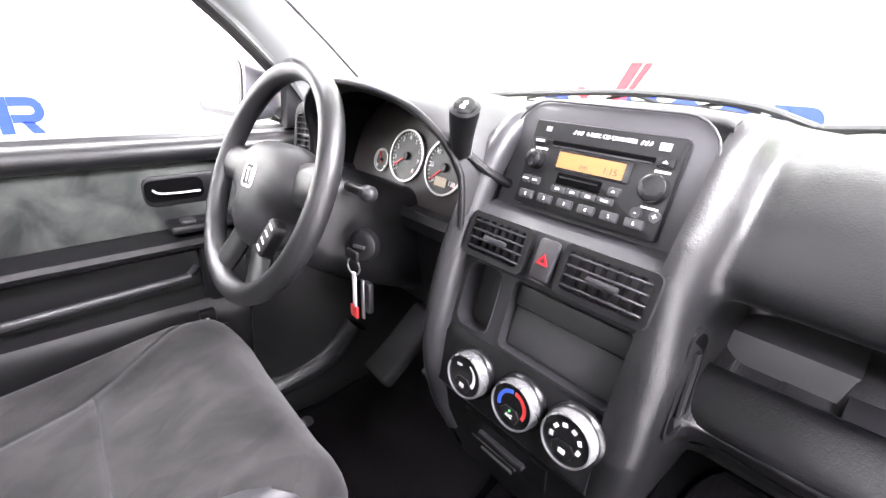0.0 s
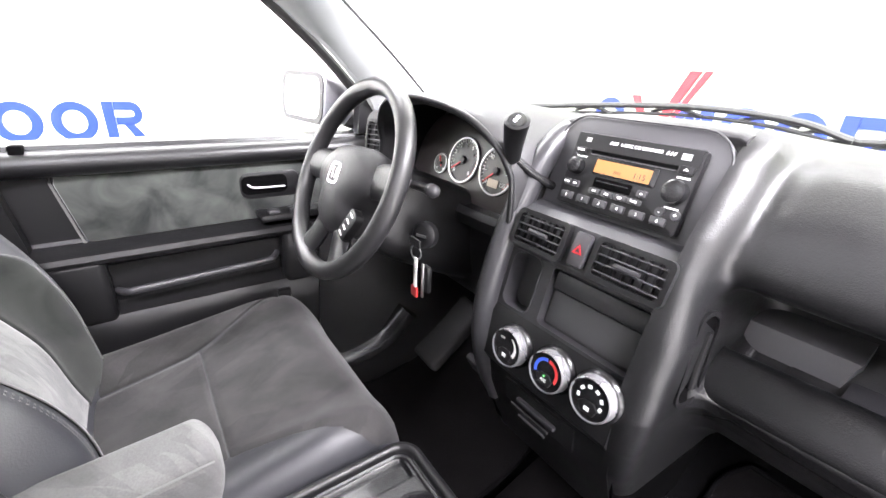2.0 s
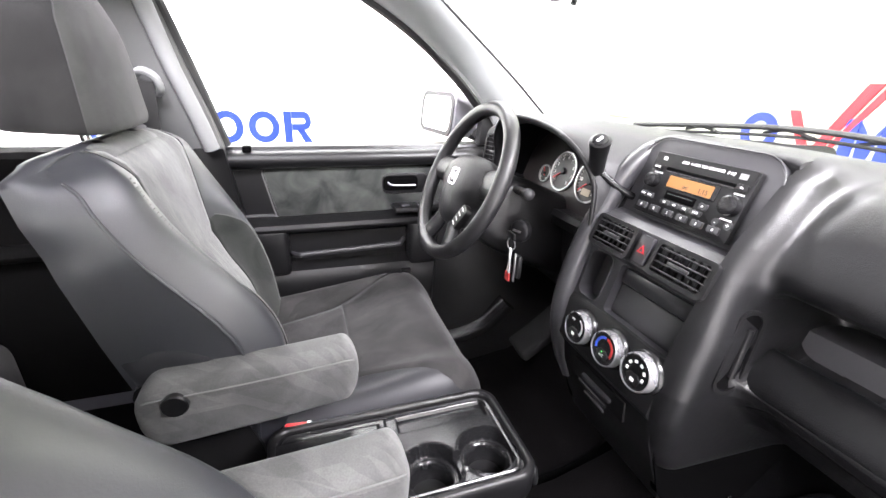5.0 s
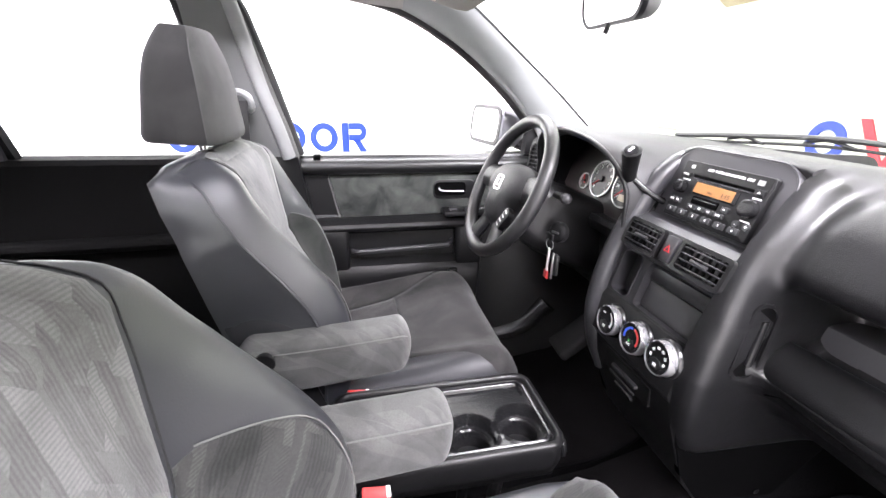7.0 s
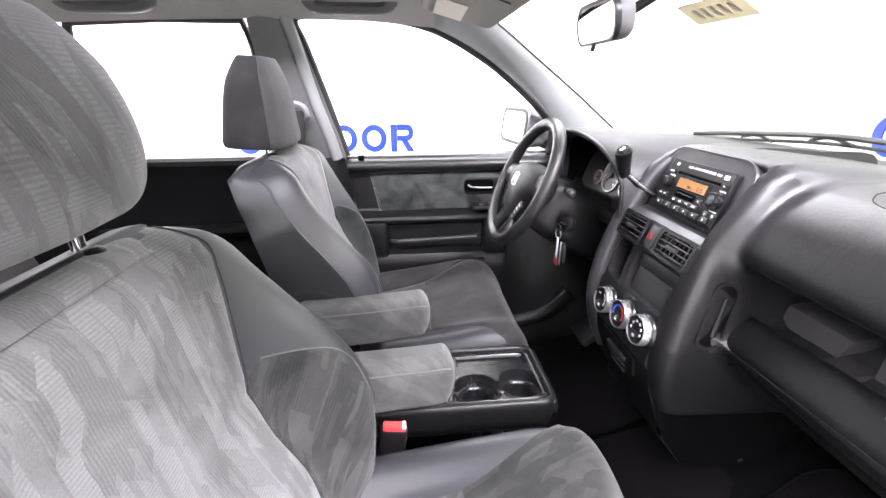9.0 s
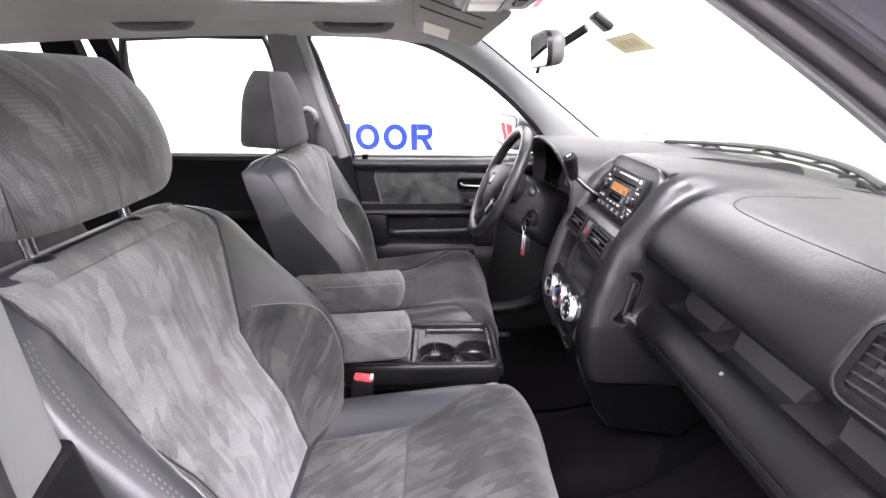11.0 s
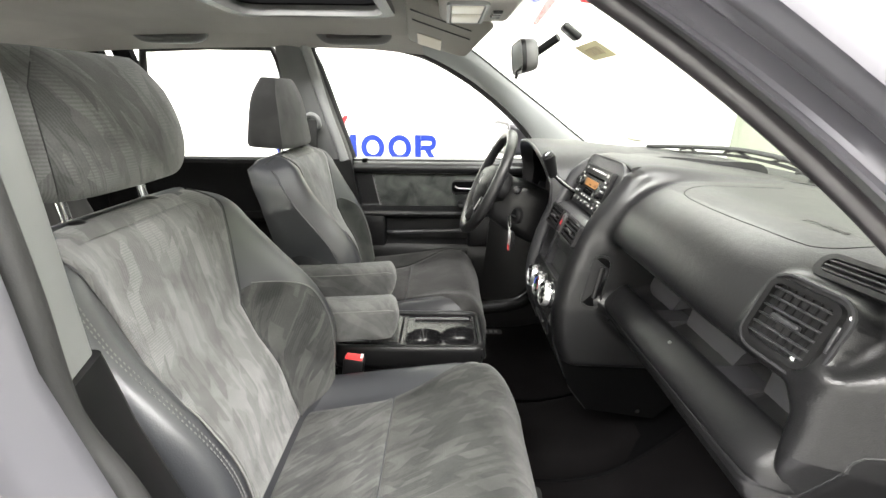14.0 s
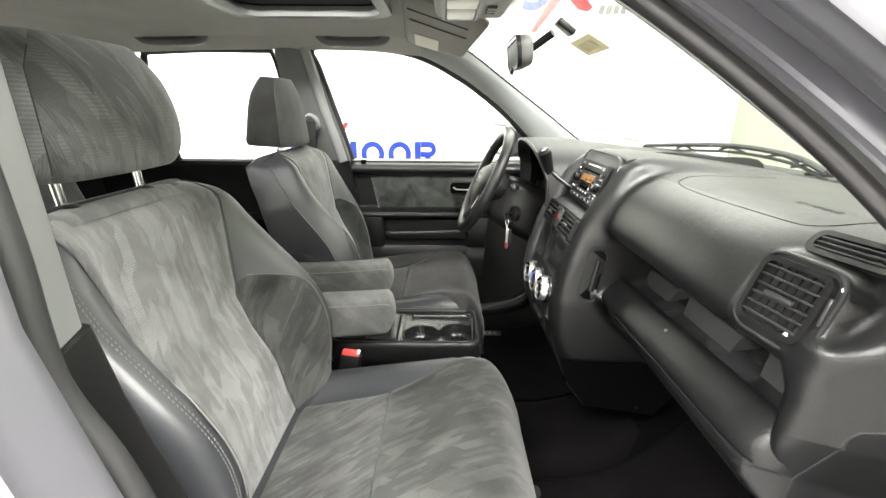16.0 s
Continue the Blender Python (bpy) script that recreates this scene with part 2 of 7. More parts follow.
M_WHITE = material("white_print", (0.8, 0.8, 0.78), 0.5, stain=0.03)
M_RING = material("silver_painted_ring", (0.48, 0.48, 0.49), 0.28, metal=0.8, stain=0.04)
M_PAPER = material("tan_paper", (0.40, 0.39, 0.33), 0.8, stain=0.08)
M_HANDLE = material("grey_handle_plastic", (0.10, 0.10, 0.098), 0.5, grain=0.2)
nt_p = M_PAPER.node_tree
tl, mxp = nt_p.nodes.new("ShaderNodeBsdfTranslucent"), nt_p.nodes.new("ShaderNodeMixShader")
tl.inputs[0].default_value = (0.44, 0.42, 0.32, 1)
mxp.inputs[0].default_value = 0.6
nt_p.links.new(nt_p.nodes["Principled BSDF"].outputs[0], mxp.inputs[1])
nt_p.links.new(tl.outputs[0], mxp.inputs[2])
nt_p.links.new(mxp.outputs[0], nt_p.nodes["Material Output"].inputs[0])
M_AMBER = glowing("amber_display", (0.80, 0.36, 0.10), 0.16)
M_CLUSTER = material("smoked_brown_plastic", (0.022, 0.019, 0.018), 0.35, stain=0.1)
M_POCKET = material("grey_pocket_plastic", (0.05, 0.05, 0.052), 0.42, grain=0.15, grain_scale=1100)
M_LCD = material("dark_segments", (0.05, 0.03, 0.015), 0.5)
M_GLASS = glass("clear_glass")
M_DIMGLASS = glass("tinted_glass", (0.30, 0.32, 0.31))
M_MIRROR = material("mirror_glass", (0.9, 0.9, 0.9), 0.02, metal=1.0, stain=0.0, rough_var=0.0)
M_LAMP = material("lamp_lens", (0.75, 0.72, 0.62), 0.3)
M_GREEN = glowing("green_indicator", (0.15, 0.9, 0.2), 1.0)
M_BLUEP = material("blue_print", (0.05, 0.12, 0.7), 0.4)
M_SEAL = material("glossy_door_rubber", (0.022, 0.020, 0.021), 0.30, spec=0.6, grain=0.1)
M_STITCH = material("grey_thread", (0.15, 0.15, 0.145), 0.9)
M_VINYL = material("seat_side_vinyl", (0.016, 0.0165, 0.019), 0.5, spec=0.4, grain=0.25, grain_scale=800)
M_BEIGE = material("beige_plastic", (0.45, 0.38, 0.28), 0.5)

# ---- mesh helpers ----
PLACE = {}


def thing(name, at, label, category, group="", kind=""):
    ob = new(name)
    ob.empty_display_size = 0.05
    ob.location = at
    PLACE[ob] = Vector(at)
    return tagged(ob, label, category, group, kind)


def finish(bm, sharp=0.7):
    bmesh.ops.recalc_face_normals(bm, faces=bm.faces[:])
    for f in bm.faces:
        f.smooth = True
    for e in bm.edges:
        if len(e.link_faces) == 2 and e.calc_face_angle(0) > sharp:
            e.smooth = False


def part(name, bm, mat, parent=None, label="", sharp=0.7, turn=None):
    """Links a bmesh that lies in world coordinates as one mesh object, under a thing or a part."""
    if turn is not None:
        bm.transform(turn)
    finish(bm, sharp)
    lo = Vector([min(v.co[i] for v in bm.verts) for i in range(3)])
    hi = Vector([max(v.co[i] for v in bm.verts) for i in range(3)])
    c = (lo + hi) / 2
    bmesh.ops.translate(bm, verts=bm.verts[:], vec=-c)
    me = bpy.data.meshes.new(name)
    bm.to_mesh(me)
    bm.free()
    me.materials.append(mat)
    ob = new(name, me)
    ob.location = c
    PLACE[ob] = c
    if parent is not None:
        ob.parent = parent
        ob.matrix_parent_inverse = Matrix.Translation(-PLACE[parent])
    if label:
        ob["label"] = label
    return ob


def lay(bm, uvs):
    """Gives a cover its own flat coordinates in metres, one pair for each vertex in the order of building."""
    bm.verts.index_update()
    layer = bm.loops.layers.uv.new("cover")
    for f in bm.faces:
        for c in f.loops:
            c[layer].uv = uvs[c.vert.index]
    return bm


def solid(name, bm, mat, label, category, group="", kind="", sharp=0.7):
    return tagged(part(name, bm, mat, sharp=sharp), label, category, group, kind)


def box(x0, x1, y0, y1, z0, z1, bevel=0.004, seg=2, bm=None, m=None):
    """A box with rounded edges."""
    b = bm or bmesh.new()
    t = bmesh.new()
    bmesh.ops.create_cube(t, size=1)
    for v in t.verts:
        v.co = ((x0 + x1) / 2 + v.co.x * (x1 - x0), (y0 + y1) / 2 + v.co.y * (y1 - y0), (z0 + z1) / 2 + v.co.z * (z1 - z0))
    if bevel:
        lim = 0.45 * min(abs(x1 - x0), abs(y1 - y0), abs(z1 - z0))
        bmesh.ops.bevel(t, geom=t.edges[:], offset=min(bevel, lim), segments=seg, profile=0.5, affect="EDGES")
    if m is not None:
        t.transform(m)
    return join(b, t)


def join(b, t):
    me = bpy.data.meshes.new("tmp")
    t.to_mesh(me)
    t.free()
    b.from_mesh(me)
    bpy.data.meshes.remove(me)
    return b


def loft(rings, caps=True, closed=True, bm=None, around=False):
    """Skins rings of equally many points."""
    b = bm or bmesh.new()
    vs = [[b.verts.new(p) for p in r] for r in rings]
    n = len(vs[0])
    pairs = list(zip(vs, vs[1:])) + ([(vs[-1], vs[0])] if around else [])
    for a, c in pairs:
        for i in range(n if closed else n - 1):
            j = (i + 1) % n
            b.faces.new((a[i], a[j], c[j], c[i]))
    if caps and closed and not around:
        b.faces.new(vs[0][::-1])
        b.faces.new(vs[-1])
    return b


def curve(points, n):
    """A smooth line of n points through the given ones."""
    pts = [Vector(p) for p in points]
    pts = [2 * pts[0] - pts[1]] + pts + [2 * pts[-1] - pts[-2]]
    out, m = [], len(pts) - 3
    for k in range(n):
        s = k / (n - 1) * m
        i = min(int(s), m - 1)
        t = s - i
        p0, p1, p2, p3 = pts[i:i + 4]
        out.append(0.5 * (2 * p1 + (p2 - p0) * t + (2 * p0 - 5 * p1 + 4 * p2 - p3) * t * t + (3 * p1 - p0 - 3 * p2 + p3) * t ** 3))
    return out


def tube(points, r, n=12, steps=0, ratio=1.0, up=(0, 0, 1), bm=None, around=False, ends=True, power=1.0):
    """A bar swept along a line; r may be a function of the way along (0 to 1); ratio: its width to height."""
    pts = curve(points, steps) if steps else [Vector(p) for p in points]
    rings = []
    for k, p in enumerate(pts):
        if around:
            t = pts[(k + 1) % len(pts)] - pts[k - 1]
        else:
            t = pts[min(k + 1, len(pts) - 1)] - pts[max(k - 1, 0)]
        t.normalize()
        side = t.cross(Vector(up))
        side = side.normalized() if side.length > 1e-4 else Vector((1, 0, 0))
        upv = side.cross(t)
        rr = r(k / max(1, len(pts) - 1)) if callable(r) else r
        ring = []
        for i in range(n):
            a = 2 * math.pi * i / n
            ca, sa = math.cos(a), math.sin(a)
            if power != 1.0:
                ca, sa = math.copysign(abs(ca) ** power, ca), math.copysign(abs(sa) ** power, sa)
            ring.append(p + side * ca * rr * ratio + upv * sa * rr)
        rings.append(ring)
    return loft(rings, caps=ends, bm=bm, around=around)


def plate(outline, m, thick, bevel=0.0, seg=2, bm=None):
    """A flat piece: an outline in its own x, y plane, thickened along its z and put in place by m."""
    t = bmesh.new()
    f = t.faces.new([t.verts.new((x, y, 0)) for x, y in outline])
    r = bmesh.ops.extrude_face_region(t, geom=[f])
    top = [g for g in r["geom"] if isinstance(g, bmesh.types.BMVert)]
    bmesh.ops.translate(t, verts=top, vec=(0, 0, thick))
    if bevel:
        bmesh.ops.recalc_face_normals(t, faces=t.faces[:])
        es = [e for e in t.edges if all(v in set(top) for v in e.verts)]
        bmesh.ops.bevel(t, geom=es, offset=bevel, segments=seg, profile=0.5, affect="EDGES")
    t.transform(m)
    return join(bm or bmesh.new(), t)


def rrect(w, h, r, n=4, cx=0, cy=0):
    """A rectangle with round corners, as an outline."""
    out = []
    for qx, qy, a0 in ((1, 1, 0), (-1, 1, 90), (-1, -1, 180), (1, -1, 270)):
        for i in range(n + 1):
            a = radians(a0 + 90 * i / n)
            out.append((cx + qx * (w / 2 - r) + r * math.cos(a), cy + qy * (h / 2 - r) + r * math.sin(a)))
    return out


def disc(r, n=32, ratio=1.0):
    return [(r * math.cos(2 * math.pi * i / n), r * ratio * math.sin(2 * math.pi * i / n)) for i in range(n)]


def lathe(profile, m, n=32, bm=None):
    """A turned piece: (radius, height) pairs spun about its z, put in place by m."""
    rings = [[(r * math.cos(2 * math.pi * i / n), r * math.sin(2 * math.pi * i / n), h) for i in range(n)] for r, h in profile]
    t = loft(rings)
    t.transform(m)
    return join(bm or bmesh.new(), t)


def ringplate(outer, inner, m, thick, bm=None):
    """A flat frame between two outlines of equally many points."""
    rings = [[(x, y, 0) for x, y in inner], [(x, y, thick) for x, y in inner], [(x, y, thick) for x, y in outer], [(x, y, 0) for x, y in outer]]
    t = loft(rings, caps=False, around=True)
    t.transform(m)
    return join(bm or bmesh.new(), t)


def strip(points, x0, x1, thick, bm=None, up=1):
    """A bent sheet with thickness, that runs from x0 to x1 and follows (y, z) points."""
    pts = [Vector((0, y, z)) for y, z in points]
    off = []
    for k, p in enumerate(pts):
        t = (pts[min(k + 1, len(pts) - 1)] - pts[max(k - 1, 0)]).normalized()
        off.append(p + Vector((0, -t.z, t.y)) * thick * up)
    ring = pts + off[::-1]
    return loft([[(x, p.y, p.z) for p in ring] for x in (x0, x1)], bm=bm)


def face_frame(origin, normal, up=(0, 0, 1)):
    """A pose whose z is a face's outward normal and whose y points up along it."""
    n = Vector(normal).normalized()
    x = Vector(up).cross(n).normalized()
    y = n.cross(x)
    m = Matrix((x, y, n)).transposed().to_4x4()
    m.translation = origin
    return m


def words(text, size, m, thick=0.0004, bold=0.0):
    """Raised lettering as a bmesh, centred, in the plane of m."""
    c = bpy.data.curves.new("words", "FONT")
    c.body, c.size, c.align_x, c.align_y, c.extrude, c.offset = text, size, "CENTER", "CENTER", thick, bold
    ob = new("words", c)
    me = bpy.data.meshes.new_from_object(ob.evaluated_get(bpy.context.evaluated_depsgraph_get()))
    b = bmesh.new()
    b.from_mesh(me)
    b.transform(m)
    bpy.data.objects.remove(ob)
    bpy.data.curves.remove(c)
    bpy.data.meshes.remove(me)
    return b

# ---- the studio ----
FRONT_Y, LEFT_X = 3.1, -3.3


def wall(name, x0, x1, y0, y1, z0, z1, label, mat=None):
    return solid(name, box(x0, x1, y0, y1, z0, z1, 0.01), mat or M_WALL, label, "wall", kind="structure")


wall("wall_north", -5.2, 3.6, FRONT_Y, FRONT_Y + 0.15, 0, 3.4, "cream painted photo booth wall ahead of the car", M_CREAM)
wall("wall_west", LEFT_X - 0.12, LEFT_X, -5.0, 1.84, 0, 3.4, "white painted photo booth side wall")
wall("wall_west_2", -3.56, -3.42, 1.5, FRONT_Y, 0, 3.4, "white wall behind the side panel")
wall("wall_east", 3.6, 3.75, -5.0, FRONT_Y + 0.15, 0, 3.4, "white painted photo booth side wall")
wall("wall_south", -3.42, 3.75, -5.15, -5.0, 0, 3.4, "white painted photo booth rear wall")
solid("ceiling", box(-5.2, 3.75, -5.15, FRONT_Y + 0.15, 3.4, 3.5, 0.01), M_WALL, "white booth ceiling", "ceiling", kind="structure")
solid("floor", box(-5.2, 3.75, -5.15, FRONT_Y + 0.15, -0.1, 0.0, 0.0), M_FLOORPAINT, "grey painted studio floor", "floor", kind="structure")


def sign(at, m, h):
    """A wall sign of blue rings and slabs with a red tick; m maps its flat x, y to the wall."""
    s = thing("wall_sign", at, "blue ring and slab shapes with red tick on wall", "sign")
    w = h * 0.94
    pitch = h * 1.065

    def ring(cx):
        k = 28
        o = [(cx + w / 2 * math.cos(a), h / 2 + h / 2 * math.sin(a)) for a in [2 * math.pi * i / k for i in range(k)]]
        n = [(cx + w * 0.27 * math.cos(a), h / 2 + h * 0.29 * math.sin(a)) for a in [2 * math.pi * i / k for i in range(k)]]
        part("ring", ringplate(o, n, m, 0.012), M_BLUE, s)

    ring(0)
    ring(3.22 * pitch)
    ring(4.24 * pitch)
    x = 2.14 * pitch
    for dx in (-0.42, 0.30):
        part("bar", plate([(x + (dx - 0.02) * w, 0), (x + (dx + 0.24) * w, 0), (x + (dx + 0.24) * w, h), (x + (dx - 0.02) * w, h)], m, 0.012), M_BLUE, s)
    part("bar", plate([(x - 0.06 * w, 0.0), (x + 0.10 * w, 0.0), (x + 0.30 * w, h * 0.97), (x + 0.1 * w, h * 0.62), (x - 0.18 * w, h * 0.97)], m, 0.010), M_BLUE, s)
    x = 5.2 * pitch
    part("bar", plate([(x - 0.44 * w, 0), (x - 0.18 * w, 0), (x - 0.18 * w, h), (x - 0.44 * w, h)], m, 0.012), M_BLUE, s)
    k = 12
    o = [(x - 0.17 * w, h)] + [(x + 0.22 * w + 0.26 * w * math.cos(a), h * 0.70 + h * 0.30 * math.sin(a)) for a in [math.pi / 2 - math.pi * i / (k - 3) for i in range(k - 2)]] + [(x - 0.17 * w, h * 0.40)]
    n = [(x - 0.17 * w, h * 0.78)] + [(x + 0.2 * w + 0.08 * w * math.cos(a), h * 0.69 + h * 0.09 * math.sin(a)) for a in [math.pi / 2 - math.pi * i / (k - 3) for i in range(k - 2)]] + [(x - 0.17 * w, h * 0.60)]
    t = bmesh.new()
    va, vb = [[t.verts.new((px, py, 0.012)) for px, py in q] for q in (o, n)]
    vc, vd = [[t.verts.new((px, py, 0)) for px, py in q] for q in (o, n)]
    for i in range(len(o) - 1):
        t.faces.new((va[i], va[i + 1], vb[i + 1], vb[i]))
        t.faces.new((va[i], vc[i], vc[i + 1], va[i + 1]))
        t.faces.new((vb[i], vb[i + 1], vd[i + 1], vd[i]))
    t.transform(m)
    part("bar", t, M_BLUE, s)
    part("bar", plate([(x - 0.02 * w, h * 0.42), (x + 0.22 * w, h * 0.42), (x + 0.50 * w, 0), (x + 0.22 * w, 0)], m, 0.012), M_BLUE, s)
    x = 1.12 * pitch
    part("tick", plate([(x - 0.62 * w, 1.1 * h), (x - 0.38 * w, 1.1 * h), (x + 0.22 * w, 0), (x - 0.02 * w, 0)], m, 0.013), M_RED, s)
    part("tick", plate([(x + 0.0 * w, 0.0), (x + 0.22 * w, 0.0), (x + 1.15 * w, 1.72 * h), (x + 0.86 * w, 1.72 * h)], m, 0.014), M_RED, s)
    part("tick", plate([(x + 0.27 * w, 0.0), (x + 0.36 * w, 0.0), (x + 1.42 * w, 1.72 * h), (x + 1.24 * w, 1.72 * h)], m, 0.014), M_RED, s)
    return s


sign((LEFT_X, -1.34, 0.77), face_frame((LEFT_X + 0.001, -1.34, 0.77), (1, 0, 0)), 0.245)
sign((-1.75, FRONT_Y, 0.90), face_frame((-1.75, FRONT_Y - 0.001, 0.90), (0, -1, 0)), 0.27)

# upper sign near the end of the side wall
um = face_frame((LEFT_X + 0.001, 0, 0), (1, 0, 0))
us_ = thing("wall_sign", (LEFT_X, 1.3, 2.2), "blue ring and red tick with grey bars high on wall", "sign")
part("ring", ringplate([(0.98 + 0.17 * a, 2.33 + 0.17 * b) for a, b in disc(1, 32)], [(0.98 + 0.10 * a, 2.33 + 0.10 * b) for a, b in disc(1, 32)], um, 0.012), M_BLUE, us_)
part("tick", plate([(0.985, 1.99), (1.03, 1.99), (1.33, 2.36), (1.20, 2.36)], um, 0.014), M_RED, us_)
part("tick", plate([(1.20, 2.36), (1.36, 2.36), (1.53, 2.19), (1.49, 2.16), (1.40, 2.17)], um, 0.013), M_RED, us_)
for q in range(4):
    part("bar", plate([(1.58 + 0.065 * q, 2.14), (1.625 + 0.065 * q, 2.14), (1.64 + 0.065 * q, 2.21), (1.595 + 0.065 * q, 2.21)], um, 0.01), M_HANDLE, us_)

# ---- car shell ----
SILL, WX = 1.125, 0.72


def mirror_x(points, s):
    return [(s * x, y, z) for x, y, z in points]


cab_floor = strip([(-1.75, 0.52), (-0.95, 0.50), (-0.8, 0.43), (0.52, 0.43), (0.62, 0.46), (0.98, 0.80), (1.0, 1.05)], -0.80, 0.80, -0.04)
solid("floor_1", cab_floor, M_CARPET, "black carpeted car floor rising to the toe board", "car floor", kind="structure", sharp=0.5)


def pillar(path, out=0.03):
    """A pillar of trim: rings along a path; each ring runs from the front edge to the rear edge, bulging inward."""
    rings = []
    for (a, b, bulge) in path:
        a, b = Vector(a), Vector(b)
        s = math.copysign(1, a.x)
        ring = []
        for i in range(7):
            t = i / 6
            p = a.lerp(b, t)
            ring.append(p + Vector((-s * bulge * math.sin(math.pi * t) ** 0.6, 0, 0)))
        for i in range(6, -1, -1):
            t = i / 6
            ring.append(a.lerp(b, t) + Vector((s * out, 0, 0)))
        rings.append(ring)
    return rings


def a_pillar(s):
    path = [((s * 0.728, 0.752, 1.192), (s * 0.735, 0.60, 1.10), 0.012), ((s * 0.689, 0.674, 1.242), (s * 0.690, 0.545, 1.205), 0.016), ((s * 0.652, 0.593, 1.296), (s * 0.655, 0.455, 1.296), 0.018),
            ((s * 0.618, 0.505, 1.353), (s * 0.645, 0.368, 1.364), 0.018), ((s * 0.587, 0.41, 1.415), (s * 0.635, 0.268, 1.428), 0.016), ((s * 0.559, 0.31, 1.482), (s * 0.620, 0.150, 1.484), 0.014), ((s * 0.534, 0.203, 1.548), (s * 0.602, 0.02, 1.522), 0.008)]
    n = 30
    fa, fb, fc = curve([p[0] for p in path], n), curve([p[1] for p in path], n), curve([(p[2], 0, 0) for p in path], n)
    path = [(tuple(a), tuple(b), c.x) for a, b, c in zip(fa, fb, fc)]
    return loft(pillar(path))


def roof_rail(s):
    rings = []
    for y, z in ((0.13, 1.50), (-0.05, 1.515), (-0.3, 1.52), (-0.6, 1.515), (-0.9, 1.505), (-1.3, 1.48), (-1.62, 1.44)):
        rings.append([(s * 0.50, y, z + 0.045), (s * 0.545, y, z + 0.028), (s * 0.580, y, z), (s * 0.605, y, z - 0.012), (s * 0.635, y, z + 0.01), (s * 0.62, y, z + 0.05), (s * 0.55, y, z + 0.08)])
    return loft(rings)


def b_pillar(s):
    if s < 0:
        path = [((s * 0.618, -0.262, 1.545), (s * 0.595, -0.366, 1.545), 0.012), ((s * 0.640, -0.232, 1.446), (s * 0.622, -0.360, 1.42), 0.022), ((s * 0.652, -0.196, 1.31), (s * 0.655, -0.347, 1.31), 0.026), ((s * 0.670, -0.166, 1.20), (s * 0.685, -0.338, 1.20), 0.028), ((s * 0.684, -0.150, 1.128), (s * 0.705, -0.325, 1.128), 0.028)]
        return loft(pillar(path))
    rings = [[(x0, y0, z), (x1, y1, z), (x1 + 0.01, -0.36, z), (x0 + 0.02, -0.36, z), (x0, y0 - 0.10, z)] for x0, y0, x1, y1, z in ((0.55, -0.175, 0.60, -0.15, 1.55), (0.585, -0.137, 0.635, -0.115, 1.35), (0.602, -0.120, 0.652, -0.10, 1.24), (0.615, -0.106, 0.668, -0.088, 1.135))]
    b = loft(rings)
    bmesh.ops.bevel(b, geom=[e for e in b.edges if abs(e.verts[0].co.z - e.verts[1].co.z) > 0.05], offset=0.008, segments=3, profile=0.5, affect="EDGES")
    return b


def b_pillar_low(s):
    if s < 0:
        path = [((s * 0.685, -0.152, 1.133), (s * 0.685, -0.345, 1.133), 0.03), ((s * 0.70, -0.13, 0.95), (s * 0.70, -0.35, 0.95), 0.035), ((s * 0.69, -0.12, 0.62), (s * 0.69, -0.36, 0.62), 0.05), ((s * 0.69, -0.08, 0.44), (s * 0.69, -0.40, 0.44), 0.06)]
        return loft(pillar(path))
    rings = [[(x0, y0, z), (x1, y1, z), (x1 + 0.03, -0.36, z), (x0 + 0.02, -0.36, z), (x0, y0 - 0.10, z)] for x0, y0, x1, y1, z in ((0.612, -0.10, 0.685, -0.078, 1.134), (0.625, -0.075, 0.70, -0.05, 1.07), (0.63, -0.035, 0.715, 0.005, 0.95), (0.63, 0.02, 0.72, 0.06, 0.75), (0.63, 0.06, 0.73, 0.10, 0.5), (0.63, 0.07, 0.73, 0.11, 0.44))]
    b = loft(rings)
    bmesh.ops.bevel(b, geom=[e for e in b.edges if abs(e.verts[0].co.z - e.verts[1].co.z) > 0.03], offset=0.008, segments=3, profile=0.5, affect="EDGES")
    return b


for s, side in ((-1, "driver"), (1, "passenger")):
    if s < 0:
        solid("trim_a_pillar", a_pillar(s), M_PILLAR_LIT, "grey plastic windscreen pillar trim", "pillar trim", kind="structure")
        solid("trim_windscreen_seal", tube([(-0.731, 0.757, 1.193), (-0.692, 0.679, 1.243), (-0.655, 0.598, 1.297), (-0.621, 0.510, 1.354), (-0.590, 0.415, 1.416), (-0.562, 0.315, 1.483), (-0.537, 0.208, 1.549)], 0.0035, 8, 40), M_RUBBER, "thin black seal between pillar trim and windscreen", "glass seal", kind="structure")
    solid("trim_roof_rail", roof_rail(s), M_LINER, "pale cloth-covered roof edge above the doors", "roof trim", kind="structure")
    if s < 0:
        # front edge lighter than the pillar face, for the light it catches
        solid("trim_pillar_edge", tube([(-0.606, -0.272, 1.54), (-0.624, -0.250, 1.446), (-0.634, -0.218, 1.31), (-0.652, -0.188, 1.20), (-0.665, -0.172, 1.13)], 0.017, 12, 30, 1.0), M_PILLAR, "rounded front edge of the door pillar trim, lighter as if lit", "pillar trim", kind="structure")
    solid("trim_b_pillar", b_pillar(s), M_PILLAR_SHADED if s < 0 else M_PILLAR, "grey plastic door pillar trim", "pillar trim", kind="structure")
    solid("trim_b_pillar_lower", b_pillar_low(s), M_PLASTIC, "black lower door pillar trim", "pillar trim", kind="structure")


